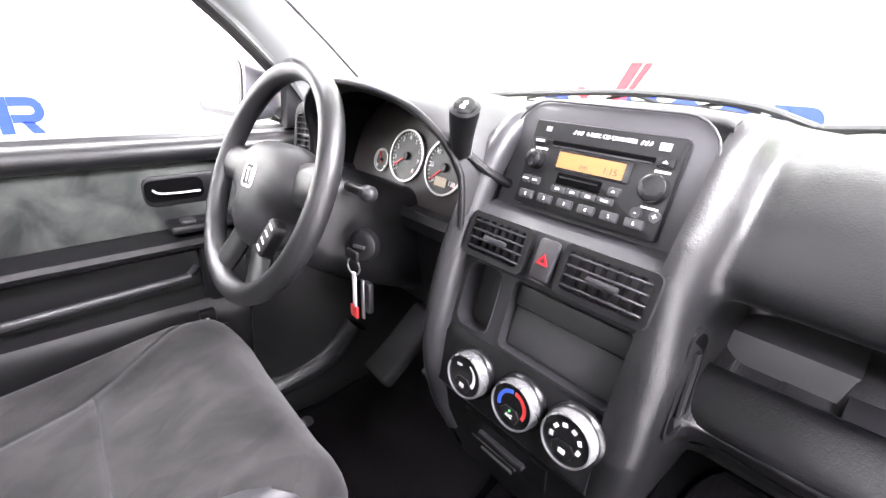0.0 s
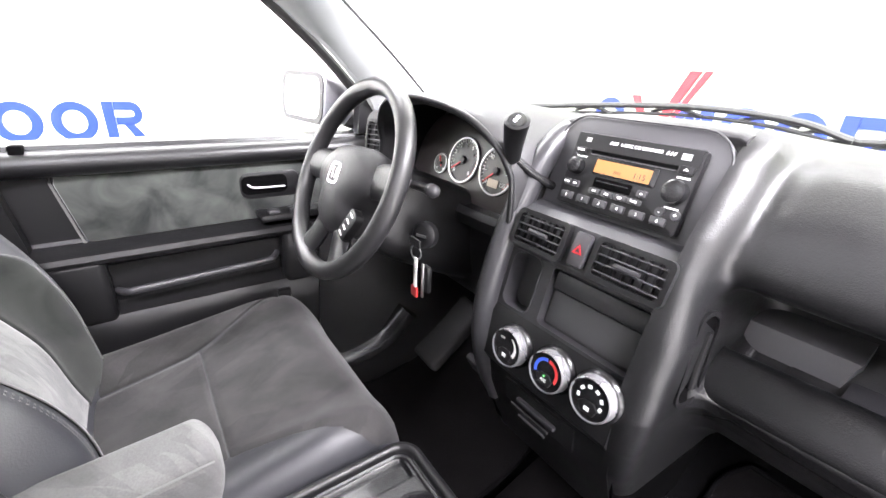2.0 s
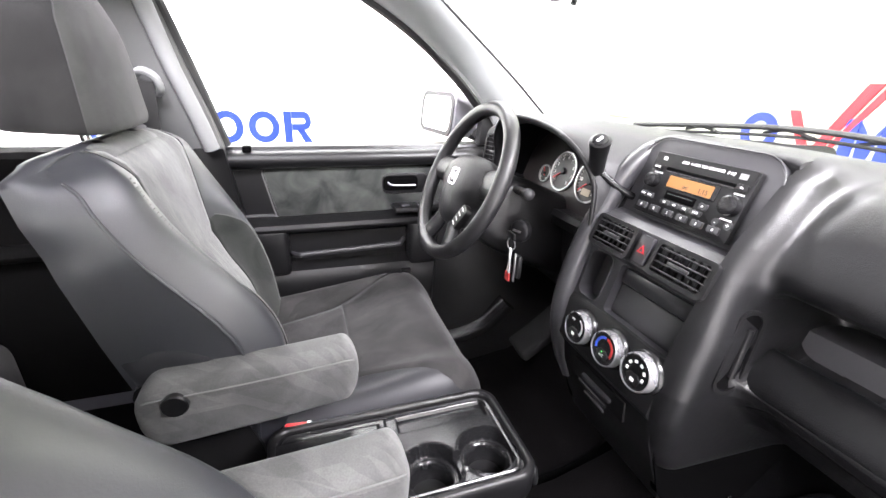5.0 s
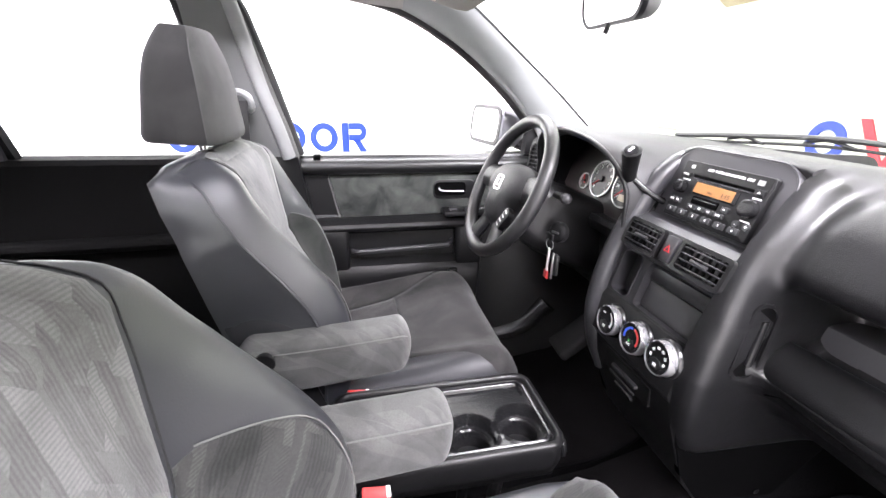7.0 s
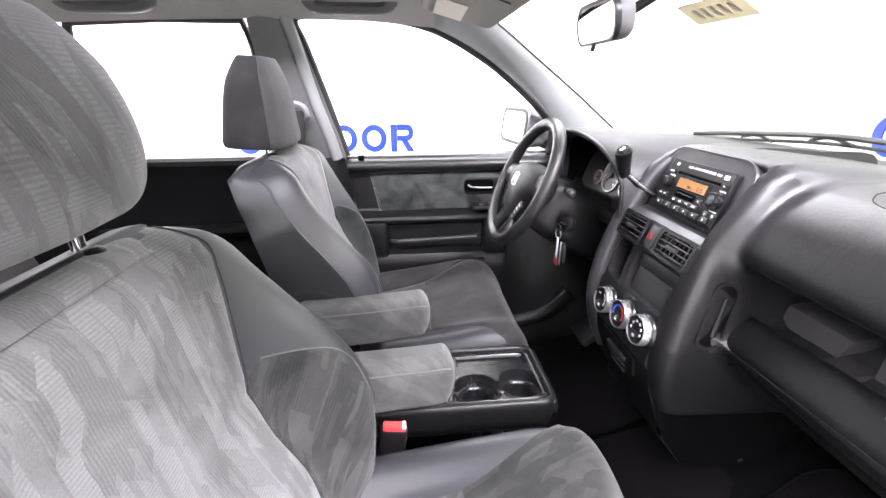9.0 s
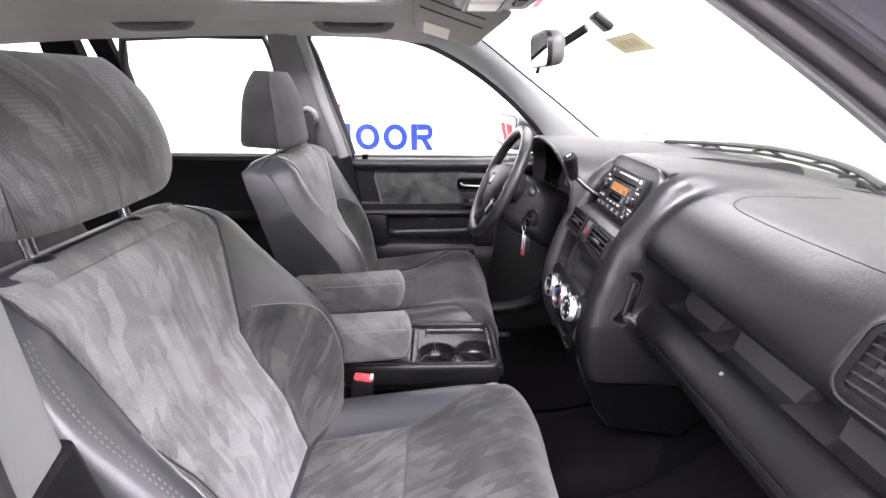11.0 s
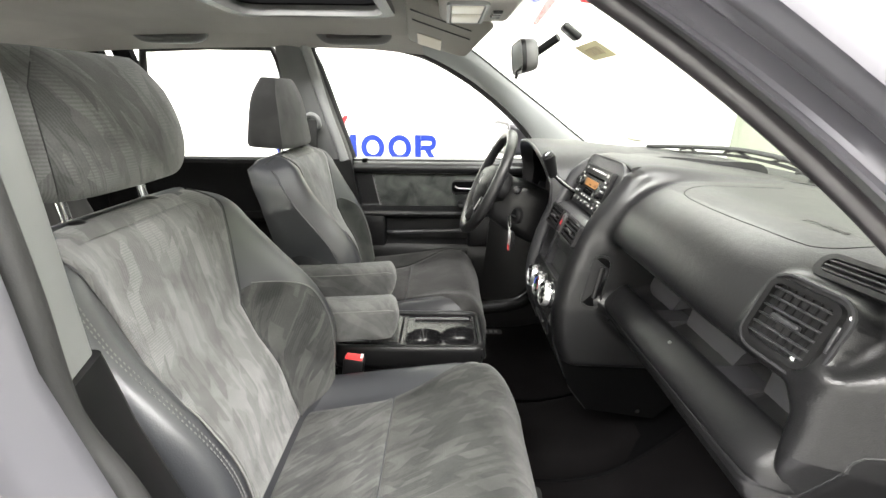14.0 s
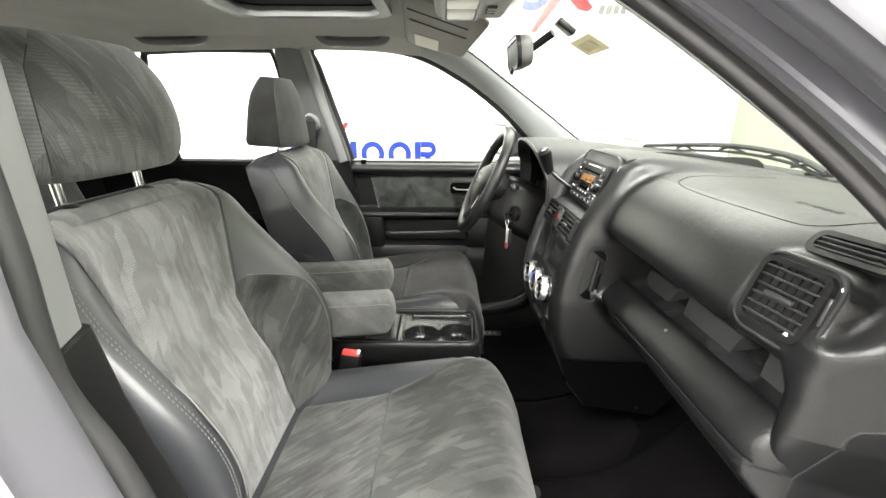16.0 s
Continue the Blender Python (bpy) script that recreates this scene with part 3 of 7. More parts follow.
def headliner():
    """Roof lining with a sunroof opening."""
    ys = [0.24, 0.15, 0.055, -0.1, -0.22, -0.36, -0.5, -0.8, -1.2, -1.62]
    xs = [-0.53, -0.46, -0.365, -0.15, 0, 0.15, 0.365, 0.46, 0.53]

    def z(x, y):
        return 1.588 - 0.10 * x * x - 0.21 * max(0, y - 0.0) ** 2 - 0.05 * max(0, -0.4 - y) ** 2 - (0.022 if abs(x) > 0.5 else 0)

    b = bmesh.new()
    top = {}
    for i, x in enumerate(xs):
        for j, y in enumerate(ys):
            if j == 0:
                y = 0.385 - 0.145 * (x / 0.53) ** 2
            top[i, j] = (b.verts.new((x, y, z(x, y))), b.verts.new((x, y, z(x, y) + 0.03)))
    for i in range(len(xs) - 1):
        for j in range(len(ys) - 1):
            if -0.36 < (xs[i] + xs[i + 1]) / 2 < 0.36 and -0.36 < (ys[j] + ys[j + 1]) / 2 < 0.055:
                continue
            for k in (0, 1):
                b.faces.new([top[q][k] for q in ((i, j), (i + 1, j), (i + 1, j + 1), (i, j + 1))])
    edges = [e for e in b.edges if len(e.link_faces) == 1]
    low = {v[0]: v[1] for v in top.values()}
    for e in edges:
        if e.verts[0] in low and e.verts[1] in low:
            b.faces.new((e.verts[0], e.verts[1], low[e.verts[1]], low[e.verts[0]]))
    return b


solid("ceiling_1", headliner(), M_LINER, "pale grey-beige cloth headliner with a sunroof opening", "headliner", kind="structure", sharp=0.9)
sr = thing("sunroof", (0, -0.15, 1.60), "tinted sunroof with a black frame, closed", "sunroof")
part("frame", ringplate(rrect(0.76, 0.44, 0.05), rrect(0.70, 0.38, 0.05), pose(0, -0.152, 1.560), 0.03), M_HANDLE, sr)
part("inner_frame", ringplate(rrect(0.72, 0.40, 0.05), rrect(0.66, 0.36, 0.05), pose(0, -0.152, 1.585), 0.035), M_DEEP, sr)
part("pane", box(-0.33, 0.33, -0.40, 0.09, 1.625, 1.632, 0), M_DIMGLASS, sr).visible_shadow = False
solid("roof_panel", strip([(0.28, 1.60), (0.1, 1.645), (-0.3, 1.67), (-0.9, 1.665), (-1.5, 1.63), (-1.72, 1.57)], -0.60, -0.34, 0.012), M_BODY, "silver painted roof skin", "roof", kind="structure")
solid("roof_panel", strip([(0.28, 1.60), (0.1, 1.645), (-0.3, 1.67), (-0.9, 1.665), (-1.5, 1.63), (-1.72, 1.57)], 0.34, 0.60, 0.012), M_BODY, "silver painted roof skin", "roof", kind="structure")
solid("roof_panel", strip([(-0.41, 1.67), (-0.9, 1.665), (-1.5, 1.63), (-1.72, 1.57)], -0.34, 0.34, 0.012), M_BODY, "silver painted roof skin", "roof", kind="structure")
solid("roof_panel", strip([(0.40, 1.57), (0.28, 1.60), (0.1, 1.645)], -0.34, 0.34, 0.012), M_BODY, "silver painted roof skin", "roof", kind="structure")


def windscreen():
    rings = []
    for k in range(9):
        x = -1 + 2 * k / 8
        rings.append([(x * 0.70, 0.98 - 0.20 * x * x, 1.165 + 0.02 * x * x), (x * 0.63, 0.69 - 0.17 * x * x, 1.365 - 0.01 * x * x), (x * 0.54, 0.385 - 0.145 * x * x, 1.555 - 0.03 * x * x),
                      (x * 0.54, 0.389 - 0.145 * x * x, 1.559 - 0.03 * x * x), (x * 0.63, 0.694 - 0.17 * x * x, 1.369 - 0.01 * x * x), (x * 0.70, 0.984 - 0.20 * x * x, 1.169 + 0.02 * x * x)])
    return loft(rings)


ws = solid("window_1", windscreen(), M_GLASS, "curved clear windscreen", "windscreen", kind="structure")
ws.visible_shadow = False


def driver_door():
    """Closed front door on the driver's side, lining inward."""
    x = -WX
    d = thing("door_1", (x, 0.15, 0.5), "closed driver's door, black vinyl with a mottled grey velour insert", "car door", kind="structure")
    prof = [(-0.80, 0.45), (-0.685, 0.47), (-0.672, 0.60), (-0.667, 0.735), (-0.671, 0.775), (-0.682, 0.792), (-0.708, 0.800), (-0.716, 0.808), (-0.717, 0.888), (-0.706, 0.900), (-0.682, 0.905), (-0.672, 0.911), (-0.668, 0.920), (-0.672, 0.930), (-0.690, 0.936), (-0.733, 0.938), (-0.738, 0.945), (-0.738, 1.075), (-0.730, 1.084), (-0.722, 1.105), (-0.73, 1.125), (-0.78, 1.128), (-0.83, 1.10), (-0.86, 0.9), (-0.86, 0.6)]
    part("lining", loft([[(px, y, pz) for px, pz in prof] for y in (-0.165, 0.1, 0.3, 0.66)]), M_PLASTIC, d, sharp=0.6)
    for y0, y1 in ((-0.165, -0.028), (0.302, 0.66)):
        part("pocket_end", box(-0.722, -0.673, y0, y1, 0.78, 0.918, 0.014, 3), M_PLASTIC, d)
    ins = [(-0.040, 1.079), (0.44, 1.082), (0.455, 1.07), (0.45, 0.95), (0.44, 0.940), (-0.040, 0.936), (-0.050, 0.942), (-0.074, 1.055), (-0.070, 1.070), (-0.058, 1.077)]
    m = Matrix(((0, 0, 1, 0), (1, 0, 0, 0), (0, 1, 0, 0), (0, 0, 0, 1)))
    part("sill_roll", tube([(-0.728, y, 1.094) for y in (-0.165, 0.1, 0.3, 0.52, 0.66)], 0.024, 14, 8, 1.25, up=(0, 0, 1)), M_DASH, d, "padded vinyl roll under the window")
    part("piping", tube([(-0.7300, y * 1.0 + (0.004 if y > 0.2 else -0.004), z + (0.003 if z > 1 else -0.003)) for y, z in ins], 0.0022, 6, around=True), M_HANDLE, d)
    part("insert", plate(ins, Matrix.Translation((-0.737, 0, 0)) @ m, 0.009, 0.006), M_SUEDE_DOOR, d, "mottled grey-green velour panel")
    part("pull_bar", tube([(-0.700, -0.022, 0.838), (-0.676, -0.004, 0.842), (-0.671, 0.03, 0.845), (-0.671, 0.25, 0.853), (-0.676, 0.276, 0.856), (-0.700, 0.292, 0.858)], 0.0080, 12, 40, 0.8), M_SATIN, d)
    hd = part("handle_bezel", plate(rrect(0.135, 0.062, 0.02), Matrix.Translation((-0.738, 0.302, 1.018)) @ m, 0.014, 0.006), M_PLASTIC, d)
    part("recess", plate(rrect(0.10, 0.042, 0.014), Matrix.Translation((-0.7235, 0.288, 1.02)) @ m, 0.002), M_DEEP, hd)
    part("lever", tube([(-0.718, 0.25, 1.024), (-0.714, 0.265, 1.016), (-0.714, 0.33, 1.014)], 0.0026, 8, 12), M_STEEL, hd, "satin metal inner door lever")
    sw = part("switch_panel", box(-0.728, -0.665, 0.26, 0.42, 0.945, 0.962, 0.006), M_PLASTIC, d)
    for k in range(3):
        part("switch", box(-0.70, -0.672, 0.28 + 0.045 * k, 0.305 + 0.045 * k, 0.960, 0.97, 0.004), M_SATIN, sw)
    lt = part("lock_latch", box(-0.672, -0.655, 0.275, 0.305, 0.745, 0.775, 0.004), M_PLASTIC, d)
    part("latch_mark", box(-0.655, -0.6535, 0.284, 0.290, 0.752, 0.760, 0), M_WHITE, lt)
    part("lock_button", box(-0.735, -0.712, -0.115, -0.095, 1.085, 1.128, 0.003), M_DEEP, d)
    part("map_pocket", loft([[(-0.675, y, 0.52), (-0.640 + e, y, 0.53), (-0.636 + e, y, z - 0.02), (-0.640 + e, y, z), (-0.646 + e, y, z), (-0.675, y, z - 0.02)] for y, z, e in ((-0.10, 0.700, -0.02), (-0.06, 0.712, -0.006), (0.05, 0.722, 0.0), (0.25, 0.735, 0.0), (0.31, 0.736, -0.012), (0.33, 0.725, -0.028))]), M_PLASTIC, d, "moulded map pocket")
    # window frame
    fr = [(-0.725, -0.150, 1.13), (-0.678, -0.193, 1.31), (-0.652, -0.232, 1.45), (-0.636, -0.250, 1.505), (-0.628, -0.21, 1.522), (-0.624, -0.02, 1.516), (-0.642, 0.13, 1.490), (-0.672, 0.285, 1.415), (-0.708, 0.42, 1.320), (-0.738, 0.525, 1.225), (-0.752, 0.60, 1.14)]
    part("frame", tube(fr, 0.0125, 8, 90), M_RUBBER, d, "black rubber window seal")
    g = part("pane", loft([[(-0.75, -0.17, 1.12), (-0.75, 0.53, 1.12), (-0.75, 0.52, 1.14), (-0.705, 0.36, 1.29), (-0.675, 0.235, 1.41), (-0.645, 0.09, 1.485), (-0.635, -0.1, 1.512), (-0.64, -0.24, 1.505)],
                           [(-0.754, -0.17, 1.12), (-0.754, 0.53, 1.12), (-0.754, 0.52, 1.14), (-0.709, 0.36, 1.29), (-0.679, 0.235, 1.41), (-0.649, 0.09, 1.485), (-0.639, -0.1, 1.512), (-0.644, -0.24, 1.505)]]), M_GLASS, d)
    g.visible_shadow = False
    part("mirror_sail", plate([(0.520, 1.125), (0.69, 1.125), (0.69, 1.15), (0.528, 1.232)], Matrix.Translation((-0.745, 0, 0)) @ m, 0.03, 0.006), M_PLASTIC, d)
    return d


driver_door()


def rear_door(s):
    x = s * WX
    d = thing("door_2" if s < 0 else "door_3", (x, -0.75, 0.5), "closed rear door with dark lining", "car door", kind="structure")
    prof = [(-0.80, 0.45), (-0.70, 0.47), (-0.68, 0.70), (-0.70, 0.90), (-0.735, 0.96), (-0.735, 1.06), (-0.722, 1.105), (-0.73, 1.118), (-0.80, 1.120), (-0.85, 1.10), (-0.88, 0.9), (-0.88, 0.6)]
    part("lining", loft([[(-s * px, y, pz) for px, pz in prof] for y in (-1.15, -0.8, -0.6, -0.355)]), M_REARTRIM, d, sharp=0.6)
    part("armrest", tube([(s * 0.70, -0.95, 0.89), (s * 0.675, -0.8, 0.90), (s * 0.675, -0.5, 0.905), (s * 0.70, -0.4, 0.905)], 0.02, 10, 16, 1.4), M_REARTRIM, d)
    part("frame", tube([(s * 0.735, -0.35, 1.125), (s * 0.66, -0.37, 1.44), (s * 0.625, -0.385, 1.51), (s * 0.622, -0.6, 1.512), (s * 0.625, -0.82, 1.502), (s * 0.66, -0.86, 1.42), (s * 0.735, -0.87, 1.12)], 0.014, 8), M_RUBBER, d)
    part("divider", loft([[(s * 0.735, -0.84, 1.12), (s * 0.735, -0.88, 1.12), (s * 0.76, -0.88, 1.12), (s * 0.76, -0.84, 1.12)], [(s * 0.622, -0.87, 1.50), (s * 0.622, -0.93, 1.50), (s * 0.65, -0.93, 1.50), (s * 0.65, -0.87, 1.50)]]), M_REARTRIM, d)
    g = part("pane", loft([[(s * q, -0.34, 1.115), (s * q, -0.87, 1.115), (s * (q - 0.11), -0.86, 1.505), (s * (q - 0.11), -0.38, 1.51)] for q in (0.75, 0.754)]), M_GLASS, d)
    g.visible_shadow = False


rear_door(-1)
rear_door(1)


def open_door():
    """The passenger's door, swung wide open on its front hinge, out of view."""
    # added to give the dash end and pillar a dark lining to reflect
    d = thing("door_5", (0.90, 0.80, 0.5), "unseen passenger's door swung wide open, dark inner lining", "car door", kind="structure")
    m = Matrix.Translation((0.86, 0.74, 0)) @ Matrix.Rotation(radians(12), 4, "Z")
    part("lining", box(0.04, 1.02, 0.0, 0.07, 0.45, 1.12, 0.02, 3, m=m), M_PLASTIC, d)
    part("armrest", box(0.20, 0.85, -0.05, 0.01, 0.86, 0.92, 0.02, 3, m=m), M_PLASTIC, d)
    part("skin", box(0.02, 1.04, 0.07, 0.13, 0.40, 1.10, 0.02, 3, m=m), M_BODY, d)
    part("frame", tube([m @ Vector(p) for p in ((0.10, 0.06, 1.11), (0.40, 0.03, 1.36), (0.62, 0.0, 1.46), (0.98, -0.03, 1.50), (1.02, 0.05, 1.11))], 0.02, 8), M_BODY, d)
    part("door_hinge", box(-0.06, 0.05, 0.03, 0.06, 0.80, 0.88, 0.006, m=m), M_BODY, d)


open_door()


def quarter(s):
    """Rear side of the cabin with its window opening."""
    b = loft([[(s * 0.72, y, 0.5), (s * 0.72, y, 1.12), (s * 0.78, y, 1.12), (s * 0.82, y, 0.5)] for y in (-1.75, -1.15)])
    loft([[(s * 0.735, -1.0, 1.12), (s * 0.735, -1.15, 1.12), (s * 0.78, -1.15, 1.12), (s * 0.78, -1.0, 1.12)], [(s * 0.625, -0.98, 1.52), (s * 0.62, -1.08, 1.52), (s * 0.66, -1.08, 1.52), (s * 0.66, -0.98, 1.52)]], bm=b)
    loft([[(s * 0.70, -1.62, 1.12), (s * 0.66, -1.75, 1.12), (s * 0.76, -1.75, 1.12), (s * 0.78, -1.62, 1.12)], [(s * 0.60, -1.56, 1.50), (s * 0.55, -1.70, 1.50), (s * 0.62, -1.70, 1.50), (s * 0.64, -1.56, 1.50)]], bm=b)
    return b


for s in (-1, 1):
    solid("trim_rear_quarter", quarter(s), M_REARTRIM, "dark rear side trim with a window opening", "side trim", kind="structure")
solid("door_4", join(box(-0.75, 0.75, -1.80, -1.74, 0.5, 1.10, 0.01), box(-0.62, 0.62, -1.78, -1.66, 1.46, 1.56, 0.01)), M_PLASTIC, "dark tailgate lining under its window opening", "tailgate", kind="structure")


# lines up the open doorway's front pillar: windscreen edge, door seal, groove and outer edge
P_GLASS = [(0.655, 0.70, 1.11), (0.642, 0.671, 1.147), (0.615, 0.592, 1.223), (0.589, 0.508, 1.294), (0.567, 0.421, 1.36), (0.547, 0.331, 1.421), (0.529, 0.236, 1.477), (0.514, 0.138, 1.528), (0.505, 0.0, 1.548), (0.505, -0.42, 1.55)]
P_SEAL = [(0.730, 0.645, 1.10), (0.718, 0.613, 1.144), (0.686, 0.552, 1.224), (0.656, 0.484, 1.297), (0.625, 0.406, 1.365), (0.595, 0.321, 1.427), (0.570, 0.227, 1.482), (0.552, 0.125, 1.528), (0.545, -0.02, 1.545), (0.545, -0.42, 1.545)]
P_GROOVE = [(0.76, 0.70, 1.09), (0.742, 0.653, 1.153), (0.706, 0.582, 1.233), (0.675, 0.502, 1.306), (0.650, 0.414, 1.374), (0.630, 0.318, 1.434), (0.616, 0.214, 1.489), (0.608, 0.102, 1.534), (0.605, -0.03, 1.55), (0.605, -0.42, 1.55)]
P_OUT = [(0.84, 0.69, 1.04), (0.819, 0.646, 1.119), (0.787, 0.581, 1.201), (0.758, 0.506, 1.279), (0.73, 0.42, 1.353), (0.705, 0.325, 1.423), (0.684, 0.218, 1.49), (0.668, 0.102, 1.545), (0.665, -0.03, 1.565), (0.665, -0.42, 1.565)]


def pillar_skin(lines, profile, n=48):
    """Skins a profile of (way across, lift) pairs over neighbouring lines; lift goes towards the doorway."""
    rows = [curve(q, n) for q in lines]
    rings = []
    for k in range(n):
        d = Vector((0.25, -0.5, -0.83))
        ring = []
        for w, h in profile:
            i = min(int(w), len(rows) - 2)
            ring.append(rows[i][k].lerp(rows[i + 1][k], w - i) + d * h)
        back = Vector((0, 0.035, 0.03))
        rings.append(ring + [rows[-1][k] + back, rows[0][k] + back])
    return loft(rings)


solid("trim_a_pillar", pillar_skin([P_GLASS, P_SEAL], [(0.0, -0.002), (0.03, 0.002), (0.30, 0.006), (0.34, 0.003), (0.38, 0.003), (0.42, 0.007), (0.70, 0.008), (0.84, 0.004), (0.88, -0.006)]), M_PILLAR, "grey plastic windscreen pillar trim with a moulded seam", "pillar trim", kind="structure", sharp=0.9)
solid("trim_door_seal", tube([p + Vector((0.002, -0.006, -0.008)) for p in curve(P_SEAL, 60)], 0.0075, 12, 0, 1.15), M_SEAL, "glossy black rubber seal along the open doorway", "door seal", kind="structure")
solid("body_panel_a_pillar", pillar_skin([P_SEAL, P_GROOVE, P_OUT], [(0.10, -0.006), (0.28, 0.000), (0.34, 0.006), (0.48, 0.007), (0.53, 0.001), (0.58, 0.001), (0.63, 0.007), (0.80, 0.007), (0.86, -0.001), (0.94, -0.009), (1.06, -0.010), (1.14, -0.004), (1.20, 0.004), (1.36, 0.007), (1.44, 0.003), (1.52, 0.003), (1.58, 0.007), (1.72, 0.006), (1.80, 0.001), (1.90, 0.001), (1.97, -0.004), (2.0, -0.012)]), M_BODY, "silver painted windscreen pillar with ridged door frame", "car body", kind="structure", sharp=0.9)


def b_jamb():
    rings = []
    for z, x0, y0 in ((1.55, 0.655, -0.125), (1.40, 0.69, -0.085), (1.235, 0.715, -0.050), (1.19, 0.72, -0.044), (1.09, 0.728, -0.012), (0.95, 0.735, 0.03), (0.75, 0.74, 0.075), (0.5, 0.745, 0.11), (0.36, 0.745, 0.12)):
        rings.append([(x0, y0, z), (x0 + 0.012, y0 + 0.004, z), (x0 + 0.03, y0 - 0.006, z), (x0 + 0.045, y0 - 0.004, z), (x0 + 0.055, y0 - 0.03, z), (x0 + 0.075, y0 - 0.034, z), (x0 + 0.09, y0 - 0.05, z), (x0 + 0.13, y0 - 0.06, z), (x0 + 0.15, y0 - 0.10, z), (x0 + 0.16, y0 - 0.4, z), (x0 + 0.03, y0 - 0.4, z)])
    return loft(rings)


solid("body_panel_rear_door", b_jamb(), M_BODY, "silver painted door pillar with ridged edges", "car body", kind="structure", sharp=0.9)
seal = [(0.645, -0.135, 1.52), (0.672, -0.095, 1.38), (0.692, -0.068, 1.235), (0.704, -0.055, 1.14), (0.712, -0.02, 1.07), (0.722, 0.02, 0.95), (0.728, 0.07, 0.75), (0.735, 0.11, 0.52)]
solid("trim_door_seal", tube(seal, 0.0105, 10, 50), M_RUBBER, "black rubber seal along the open doorway", "door seal", kind="structure")
solid("body_sill", box(-0.88, -0.70, -1.8, 0.8, 0.34, 0.475, 0.02), M_BODY, "silver painted door sill", "car body", kind="structure")
solid("body_sill", box(0.70, 0.86, -0.4, 0.8, 0.34, 0.47, 0.02), M_BODY, "silver painted door sill", "car body", kind="structure")
solid("body_panel_front", loft([[(0.76, 0.74, z), (0.86, 0.78, z), (0.84, 1.05, z), (0.72, 1.02, z)] for z in (0.36, 0.7, 1.0, 1.15)]), M_BODY, "silver painted front wing at the door hinge", "car body", kind="structure")
solid("body_panel_front", loft([[(-0.76, 0.66, z), (-0.86, 0.66, z), (-0.84, 1.05, z), (-0.72, 1.02, z)] for z in (0.36, 0.7, 1.0, 1.14)]), M_BODY, "silver painted front wing", "car body", kind="structure")
solid("wall_firewall", box(-0.74, 0.74, 1.0, 1.04, 0.5, 1.14, 0.01), M_PLASTIC, "black bulkhead ahead of the cabin", "bulkhead", kind="structure")
solid("body_cowl", strip([(0.90, 1.135), (1.0, 1.16), (1.10, 1.15), (1.14, 1.165)], -0.72, 0.72, 0.01), M_PLASTIC, "black plastic cowl under the windscreen", "cowl", kind="structure")

# ---- dashboard ----
DASH_AT = (0.0, 0.75, 0.9)
dash = thing("dashboard", DASH_AT, "black grained vinyl dashboard with open shelf and glovebox", "dashboard")


def smooth_ring(points, n):
    """A closed (y, z) outline rounded through its points."""
    k = len(points)
    out = []
    for i in range(n):
        s = i / n * k
        j = int(s)
        t = s - j
        p0, p1, p2, p3 = [Vector((0, *points[(j + q) % k])) for q in (-1, 0, 1, 2)]
        p = 0.5 * (2 * p1 + (p2 - p0) * t + (2 * p0 - 5 * p1 + 4 * p2 - p3) * t * t + (3 * p1 - p0 - 3 * p2 + p3) * t ** 3)
        out.append((p.y, p.z))
    return out


def across(profiles, n=44):
    """Skins (x, outline) sections along x."""
    return loft([[(x, y, z) for y, z in smooth_ring(o, n)] for x, o in profiles])


# passenger's half: one moulded skin of shoulder, pad, shelf mouth, glovebox panel and rounded end
RAIL_Z = (0.74, 0.79, 0.83, 0.88, 0.93, 0.98, 1.03, 1.08, 1.13, 1.18, 1.205, 1.24)
RAIL_Y = (0.505, 0.478, 0.462, 0.452, 0.450, 0.457, 0.471, 0.489, 0.513, 0.546, 0.564, 0.596)
VENT_AT, VENT_N = Vector((0.566, 0.556, 1.142)), Vector((0.10, -1, 0.34)).normalized()
sv = face_frame(VENT_AT, VENT_N)


def soft_max(a, b, k):
    h = np.maximum(k - np.abs(a - b), 0) / k
    return np.maximum(a, b) + h * h * k / 4


def soft_min(a, b, k):
    return -soft_max(-a, -b, k)


